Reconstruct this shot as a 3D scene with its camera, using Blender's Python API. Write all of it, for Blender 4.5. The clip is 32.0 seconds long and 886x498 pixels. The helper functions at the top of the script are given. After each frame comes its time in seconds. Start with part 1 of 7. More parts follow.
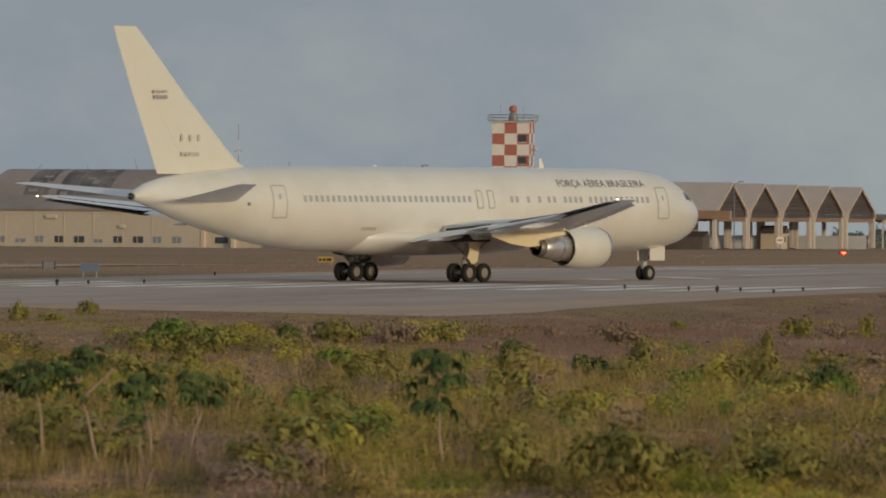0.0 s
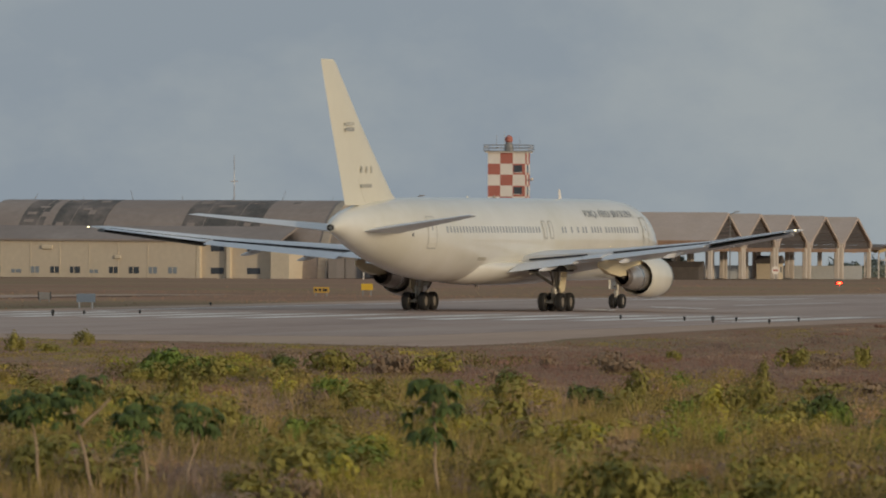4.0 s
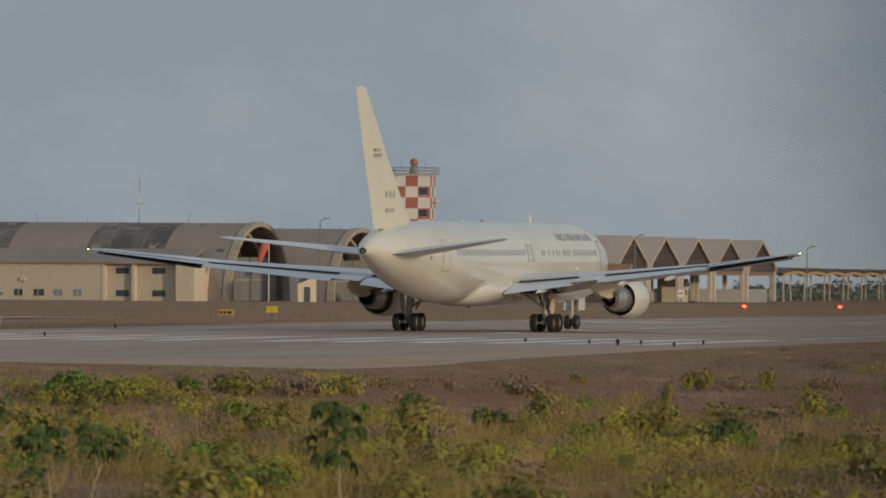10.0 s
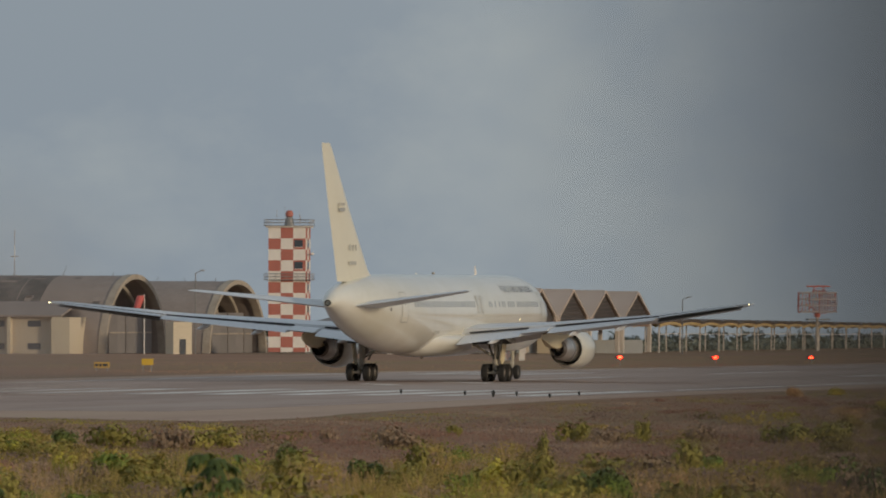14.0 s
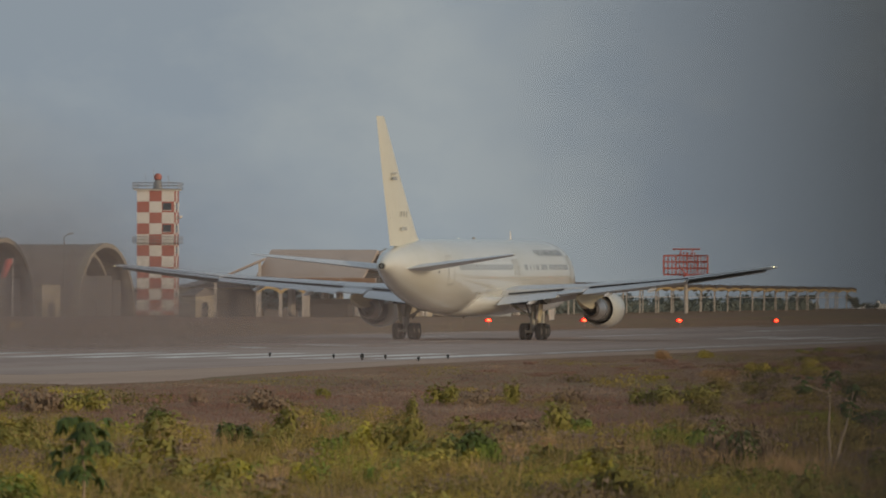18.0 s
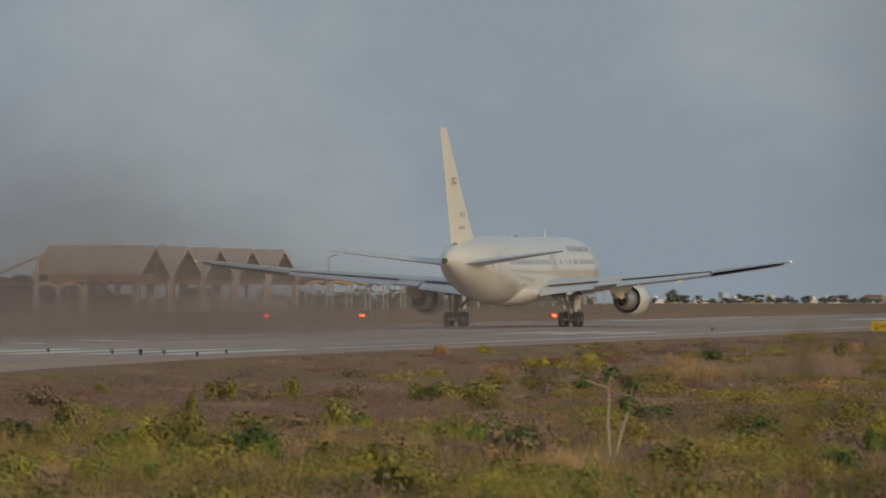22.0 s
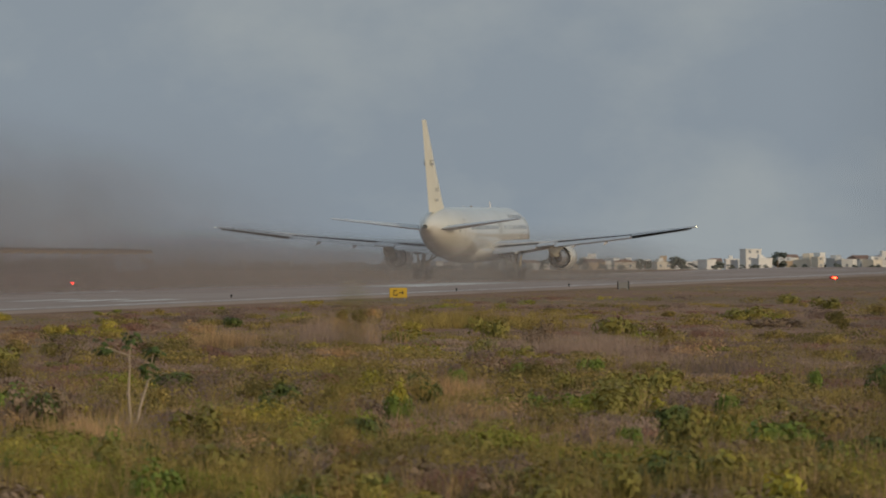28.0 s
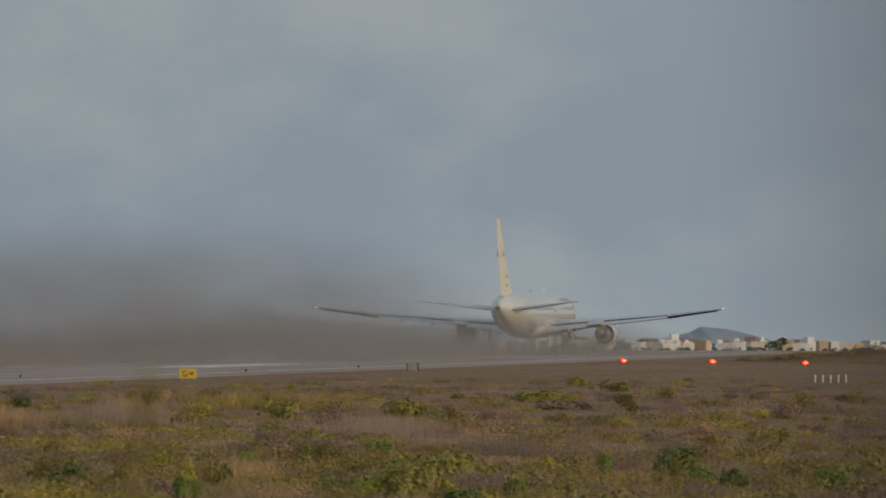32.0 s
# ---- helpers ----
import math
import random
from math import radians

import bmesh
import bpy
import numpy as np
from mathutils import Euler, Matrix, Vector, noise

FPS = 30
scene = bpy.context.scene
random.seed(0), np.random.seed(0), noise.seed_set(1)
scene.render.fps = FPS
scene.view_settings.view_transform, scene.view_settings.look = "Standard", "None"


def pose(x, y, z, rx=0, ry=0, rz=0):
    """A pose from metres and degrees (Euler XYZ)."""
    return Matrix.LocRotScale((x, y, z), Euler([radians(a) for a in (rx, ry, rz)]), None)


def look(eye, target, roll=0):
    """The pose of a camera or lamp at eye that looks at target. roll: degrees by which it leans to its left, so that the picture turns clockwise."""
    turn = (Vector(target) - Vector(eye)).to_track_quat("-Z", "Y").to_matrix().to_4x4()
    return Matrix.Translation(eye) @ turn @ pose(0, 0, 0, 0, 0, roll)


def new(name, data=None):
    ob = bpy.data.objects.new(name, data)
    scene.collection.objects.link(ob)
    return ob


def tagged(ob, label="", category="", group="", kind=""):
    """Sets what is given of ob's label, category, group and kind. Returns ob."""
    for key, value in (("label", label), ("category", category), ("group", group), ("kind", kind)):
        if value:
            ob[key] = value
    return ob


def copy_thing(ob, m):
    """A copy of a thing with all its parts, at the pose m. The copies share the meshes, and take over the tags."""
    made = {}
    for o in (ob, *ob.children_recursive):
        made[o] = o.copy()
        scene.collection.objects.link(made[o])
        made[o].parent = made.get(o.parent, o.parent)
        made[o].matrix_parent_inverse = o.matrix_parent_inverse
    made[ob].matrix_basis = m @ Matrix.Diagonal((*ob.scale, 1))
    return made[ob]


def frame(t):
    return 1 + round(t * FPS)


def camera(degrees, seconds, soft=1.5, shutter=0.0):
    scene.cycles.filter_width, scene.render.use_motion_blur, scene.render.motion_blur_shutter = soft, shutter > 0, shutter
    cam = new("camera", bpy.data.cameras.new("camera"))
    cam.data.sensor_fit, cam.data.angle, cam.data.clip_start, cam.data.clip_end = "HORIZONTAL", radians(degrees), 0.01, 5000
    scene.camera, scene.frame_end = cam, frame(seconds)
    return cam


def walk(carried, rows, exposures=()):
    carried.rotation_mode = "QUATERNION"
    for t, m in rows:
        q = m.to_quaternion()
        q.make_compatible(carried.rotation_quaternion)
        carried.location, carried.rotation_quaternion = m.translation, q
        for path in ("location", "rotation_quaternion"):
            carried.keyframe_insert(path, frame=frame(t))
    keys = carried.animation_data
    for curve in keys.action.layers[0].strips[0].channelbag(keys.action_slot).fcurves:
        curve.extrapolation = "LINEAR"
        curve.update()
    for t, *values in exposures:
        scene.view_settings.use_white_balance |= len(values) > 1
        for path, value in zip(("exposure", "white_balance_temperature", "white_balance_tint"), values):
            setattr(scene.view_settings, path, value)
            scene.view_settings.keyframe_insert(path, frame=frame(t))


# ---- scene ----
cam = camera(5.0, 32.0, soft=1.8, shutter=0.5)
EYE_Z = 5.743
CAM = [
    (0.0, 5.466, -0.333, 0.29),
    (0.5, 5.400, -0.275, 0.49),
    (1.0, 5.409, -0.234, 0.50),
    (1.5, 5.482, -0.107, 0.51),
    (2.0, 5.517, -0.084, 0.63),
    (2.5, 5.353, -0.088, 0.60),
    (3.0, 5.442, -0.087, 0.42),
    (3.5, 5.590, -0.193, 0.18),
    (4.0, 5.489, -0.162, 0.26),
    (4.5, 5.516, 0.105, 0.39),
    (6.5, 5.674, -0.034, 0.37),
    (7.0, 5.722, 0.028, 0.46),
    (7.5, 5.655, 0.160, 0.75),
    (8.0, 5.671, 0.145, 0.72),
    (8.5, 5.816, -0.042, 0.76),
    (9.0, 6.047, -0.115, 0.73),
    (9.5, 6.048, -0.112, 0.38),
    (10.0, 6.023, -0.031, 0.34),
    (10.5, 5.993, -0.035, 0.38),
    (11.0, 6.148, 0.128, 0.31),
    (11.5, 6.140, 0.076, 0.42),
    (12.0, 6.282, 0.037, 0.21),
    (12.5, 6.667, 0.223, 0.28),
    (13.0, 6.786, 0.229, 0.25),
    (13.5, 6.802, 0.262, 0.29),
    (14.0, 6.725, 0.264, 0.16),
    (14.5, 6.654, 0.238, 0.18),
    (16.5, 6.843, 0.007, 0.10),
    (17.0, 7.228, 0.136, 0.02),
    (17.5, 7.302, 0.116, 0.13),
    (18.0, 7.468, 0.057, 0.13),
    (18.5, 7.469, 0.084, 0.30),
    (19.0, 7.656, 0.085, 0.10),
    (19.5, 7.799, 0.074, 0.08),
    (20.0, 8.149, 0.018, -0.08),
    (20.5, 7.987, 0.026, 0.03),
    (21.0, 8.030, 0.113, 0.14),
    (21.5, 8.591, 0.062, 0.14),
    (22.0, 8.726, 0.032, 0.04),
    (22.5, 9.187, -0.076, -0.25),
    (23.0, 9.465, -0.043, 0.04),
    (23.5, 9.781, 0.134, 0.03),
    (24.0, 9.767, 0.056, 0.16),
    (24.5, 10.125, -0.024, 0.33),
    (25.0, 10.113, -0.020, 0.13),
    (25.5, 10.430, 0.044, 0.10),
    (26.0, 10.799, 0.022, 0.05),
    (26.5, 11.096, -0.008, -0.07),
    (28.5, 11.566, -0.165, 0.04),
    (29.0, 11.626, -0.010, 0.23),
    (29.5, 11.644, -0.023, 0.30),
    (30.0, 12.006, -0.099, 0.37),
    (30.5, 12.253, -0.098, 0.44),
    (31.0, 12.295, 0.135, 0.67),
    (31.5, 12.439, 0.299, 0.39),
    (32.0, 12.635, 0.307, 0.20),
]
PLANE = [
    (0.0, 58.30, 629.48, 43.78),
    (0.5, 59.10, 630.40, 46.95),
    (1.0, 59.88, 631.40, 50.07),
    (1.5, 60.64, 632.49, 52.76),
    (2.0, 61.41, 633.68, 55.12),
    (2.5, 62.15, 634.94, 57.28),
    (3.0, 62.91, 636.33, 59.32),
    (3.5, 63.65, 637.78, 61.09),
    (4.0, 64.30, 639.27, 62.46),
    (4.5, 64.94, 640.75, 63.68),
    (6.5, 67.61, 647.51, 67.00),
    (7.0, 68.15, 648.84, 67.10),
    (7.5, 68.75, 650.23, 67.30),
    (8.0, 69.29, 651.54, 67.32),
    (8.5, 69.89, 652.86, 67.45),
    (9.0, 70.44, 654.12, 67.49),
    (9.5, 70.99, 655.35, 67.55),
    (10.0, 71.60, 656.72, 67.61),
    (10.5, 72.24, 658.14, 67.80),
    (11.0, 72.88, 659.55, 67.97),
    (11.5, 73.61, 661.14, 68.08),
    (12.0, 74.40, 662.91, 68.23),
    (12.5, 75.28, 664.89, 68.57),
    (13.0, 76.22, 667.17, 68.77),
    (13.5, 77.29, 669.79, 68.79),
    (14.0, 78.44, 672.67, 68.75),
    (14.5, 79.79, 676.00, 68.78),
    (16.5, 87.25, 693.27, 68.79),
    (17.0, 89.84, 699.83, 68.79),
    (17.5, 92.59, 706.90, 68.79),
    (18.0, 95.65, 714.62, 68.83),
    (18.5, 98.93, 722.87, 68.85),
    (19.0, 102.43, 731.66, 68.85),
    (19.5, 106.25, 741.15, 68.89),
    (20.0, 110.24, 751.09, 68.96),
    (20.5, 114.33, 761.30, 69.02),
    (21.0, 118.50, 771.94, 69.18),
    (21.5, 123.01, 783.33, 69.13),
    (22.0, 127.66, 795.16, 69.10),
    (22.5, 132.49, 807.44, 69.12),
    (23.0, 137.47, 820.23, 69.12),
    (23.5, 142.84, 833.86, 69.09),
    (24.0, 148.42, 848.09, 69.06),
    (24.5, 154.17, 862.81, 69.01),
    (25.0, 160.24, 878.25, 69.00),
    (25.5, 166.55, 894.33, 68.99),
    (26.0, 173.07, 910.96, 69.04),
    (26.5, 179.83, 928.05, 68.90),
    (28.5, 208.59, 999.04, 68.92),
    (29.0, 216.53, 1019.40, 68.88),
    (29.5, 224.70, 1040.28, 68.88),
    (30.0, 233.10, 1061.73, 68.89),
    (30.5, 241.61, 1083.69, 68.87),
    (31.0, 250.41, 1106.35, 68.88),
    (31.5, 259.53, 1129.74, 68.89),
    (32.0, 268.81, 1153.58, 68.95),
]

# a long lens focused on the runway; an assumed dark post close by, out of focus, is added to darken the right of the
# view, with eye shifts of a few centimetres set to suit
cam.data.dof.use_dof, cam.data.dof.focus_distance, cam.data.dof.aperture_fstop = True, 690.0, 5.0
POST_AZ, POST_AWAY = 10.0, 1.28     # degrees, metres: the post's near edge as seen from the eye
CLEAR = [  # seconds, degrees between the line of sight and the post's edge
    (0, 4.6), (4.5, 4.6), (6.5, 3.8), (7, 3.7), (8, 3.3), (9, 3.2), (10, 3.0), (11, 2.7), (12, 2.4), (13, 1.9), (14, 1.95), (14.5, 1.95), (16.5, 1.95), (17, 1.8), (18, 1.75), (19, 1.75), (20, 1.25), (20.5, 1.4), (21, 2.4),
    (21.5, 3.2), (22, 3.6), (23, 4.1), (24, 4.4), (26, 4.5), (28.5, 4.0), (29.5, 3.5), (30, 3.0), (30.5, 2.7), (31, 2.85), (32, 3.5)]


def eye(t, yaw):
    """Where the lens stands: swayed sideways by centimetres to bring the post's edge where CLEAR asks."""
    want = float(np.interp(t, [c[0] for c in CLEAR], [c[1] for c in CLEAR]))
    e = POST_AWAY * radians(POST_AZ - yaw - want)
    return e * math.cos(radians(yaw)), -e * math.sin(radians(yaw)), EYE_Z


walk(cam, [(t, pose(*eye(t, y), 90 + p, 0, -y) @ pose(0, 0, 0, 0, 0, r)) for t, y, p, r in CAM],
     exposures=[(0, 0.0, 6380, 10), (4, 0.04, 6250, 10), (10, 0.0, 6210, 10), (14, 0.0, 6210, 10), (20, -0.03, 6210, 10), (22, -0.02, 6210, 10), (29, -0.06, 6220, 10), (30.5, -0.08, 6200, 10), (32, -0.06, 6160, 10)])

# ---- daylight: low warm sun behind thin cloud, hazy grey-blue sky ----
SUN_ELEV, SUN_AZ = 8.0, 144.0      # degrees; azimuth clockwise from +y


def build_world():
    world = bpy.data.worlds.new("hazy_sky")
    scene.world = world
    world.use_nodes = True
    nt = world.node_tree
    nt.nodes.clear()
    out = nt.nodes.new("ShaderNodeOutputWorld")
    bg = nt.nodes.new("ShaderNodeBackground")
    sky = nt.nodes.new("ShaderNodeTexSky")
    sky.sky_type, sky.sun_disc = "NISHITA", False
    sky.sun_elevation, sky.sun_rotation = radians(SUN_ELEV), radians(SUN_AZ)
    sky.air_density, sky.dust_density = 1.0, 2.5
    co = nt.nodes.new("ShaderNodeTexCoord")
    mp = nt.nodes.new("ShaderNodeMapping")
    mp.inputs["Scale"].default_value = (16, 16, 25)
    mp.inputs["Rotation"].default_value = (0, 0.18, 0)
    n1 = nt.nodes.new("ShaderNodeTexNoise")
    n1.inputs["Scale"].default_value, n1.inputs["Detail"].default_value = 1.6, 8
    n1.inputs["Roughness"].default_value = 0.56
    ramp = nt.nodes.new("ShaderNodeValToRGB")
    ramp.color_ramp.elements[0].position, ramp.color_ramp.elements[0].color = 0.41, (2.82, 3.24, 3.60, 1)
    ramp.color_ramp.elements[1].position, ramp.color_ramp.elements[1].color = 0.605, (3.62, 3.93, 3.98, 1)
    mix = nt.nodes.new("ShaderNodeMixRGB")
    mix.inputs["Fac"].default_value = 0.88
    nt.links.new(co.outputs["Generated"], mp.inputs["Vector"])
    nt.links.new(mp.outputs["Vector"], n1.inputs["Vector"])
    nt.links.new(n1.outputs["Fac"], ramp.inputs["Fac"])
    nt.links.new(sky.outputs["Color"], mix.inputs["Color1"])
    nt.links.new(ramp.outputs["Color"], mix.inputs["Color2"])
    nt.links.new(mix.outputs["Color"], bg.inputs["Color"])
    bg.inputs["Strength"].default_value = 0.1
    nt.links.new(bg.outputs["Background"], out.inputs["Surface"])
    sun = bpy.data.lights.new("sun", "SUN")
    sun.energy, sun.angle, sun.color = 1.6, radians(3), (1.0, 0.80, 0.55)
    ob = new("sun", sun)
    a, e = radians(SUN_AZ), radians(SUN_ELEV)
    ob.matrix_world = look((math.sin(a) * math.cos(e) * 50, math.cos(a) * math.cos(e) * 50, math.sin(e) * 50), (0, 0, 0))


build_world()


# ---- materials ----
def mat(name, color, rough=0.6, metal=0.0, var=0.12, scale=1.0, detail=8.0, grain=6, bump=0.0, island=0.0, objvar=0.0, dirt=None, dirt_scale=0.3, spec=0.5, alpha=1.0, streak=None):
    """A surface with variation at two scales; dirt: a second colour in patches."""
    m = bpy.data.materials.new(name)
    m.use_nodes = True
    nt = m.node_tree
    b = nt.nodes["Principled BSDF"]
    b.inputs["Roughness"].default_value, b.inputs["Metallic"].default_value = rough, metal
    b.inputs["Specular IOR Level"].default_value = spec
    b.inputs["Alpha"].default_value = alpha
    tex = nt.nodes.new("ShaderNodeTexCoord")
    place = tex.outputs["Object"]
    if streak:
        mp = nt.nodes.new("ShaderNodeMapping")
        mp.vector_type = "TEXTURE"
        mp.inputs["Rotation"].default_value = (0, 0, radians(streak[0]))
        mp.inputs["Scale"].default_value = (streak[1], 1, 1)
        nt.links.new(place, mp.inputs["Vector"])
        place = mp.outputs["Vector"]
    fine = nt.nodes.new("ShaderNodeTexNoise")
    fine.inputs["Scale"].default_value, fine.inputs["Detail"].default_value = scale * detail, grain
    big = nt.nodes.new("ShaderNodeTexNoise")
    big.inputs["Scale"].default_value, big.inputs["Detail"].default_value = scale, 4
    nt.links.new(place, fine.inputs["Vector"])
    nt.links.new(place, big.inputs["Vector"])
    add = nt.nodes.new("ShaderNodeMath")
    add.operation = "ADD"
    nt.links.new(fine.outputs["Fac"], add.inputs[0])
    nt.links.new(big.outputs["Fac"], add.inputs[1])
    last = add.outputs[0]
    for on, node, sock in ((island, "ShaderNodeNewGeometry", "Random Per Island"), (objvar, "ShaderNodeObjectInfo", "Random")):
        if on:
            g = nt.nodes.new(node)
            k = nt.nodes.new("ShaderNodeMath")
            k.operation, k.inputs[1].default_value = "MULTIPLY_ADD", on
            nt.links.new(g.outputs[sock], k.inputs[0])
            nt.links.new(last, k.inputs[2])
            last = k.outputs[0]
    mr = nt.nodes.new("ShaderNodeMapRange")
    top = 1.5 + island + objvar
    mr.inputs["From Min"].default_value, mr.inputs["From Max"].default_value = 0.5, top
    mr.inputs["To Min"].default_value, mr.inputs["To Max"].default_value = 1 - var, 1 + var
    nt.links.new(last, mr.inputs["Value"])
    mul = nt.nodes.new("ShaderNodeMixRGB")
    mul.blend_type, mul.inputs["Fac"].default_value = "MULTIPLY", 1
    mul.inputs["Color1"].default_value = (*color, 1)
    nt.links.new(mr.outputs["Result"], mul.inputs["Color2"])
    col = mul.outputs["Color"]
    if dirt:
        dn = nt.nodes.new("ShaderNodeTexNoise")
        dn.inputs["Scale"].default_value, dn.inputs["Detail"].default_value = dirt_scale, 8
        dn.inputs["Roughness"].default_value = 0.65
        nt.links.new(place, dn.inputs["Vector"])
        rp = nt.nodes.new("ShaderNodeValToRGB")
        rp.color_ramp.elements[0].position, rp.color_ramp.elements[1].position = 0.42, 0.66
        nt.links.new(dn.outputs["Fac"], rp.inputs["Fac"])
        dm = nt.nodes.new("ShaderNodeMixRGB")
        dm.inputs["Color2"].default_value = (*dirt, 1)
        nt.links.new(col, dm.inputs["Color1"])
        nt.links.new(rp.outputs["Color"], dm.inputs["Fac"])
        col = dm.outputs["Color"]
    nt.links.new(col, b.inputs["Base Color"])
    if bump:
        bp = nt.nodes.new("ShaderNodeBump")
        bp.inputs["Strength"].default_value, bp.inputs["Distance"].default_value = bump, 0.05
        nt.links.new(fine.outputs["Fac"], bp.inputs["Height"])
        nt.links.new(bp.outputs["Normal"], b.inputs["Normal"])
    return m


def glow(name, color, strength):
    m = bpy.data.materials.new(name)
    m.use_nodes = True
    b = m.node_tree.nodes["Principled BSDF"]
    b.inputs["Base Color"].default_value = (*color, 1)
    b.inputs["Emission Color"].default_value = (*color, 1)
    b.inputs["Emission Strength"].default_value = strength
    return m


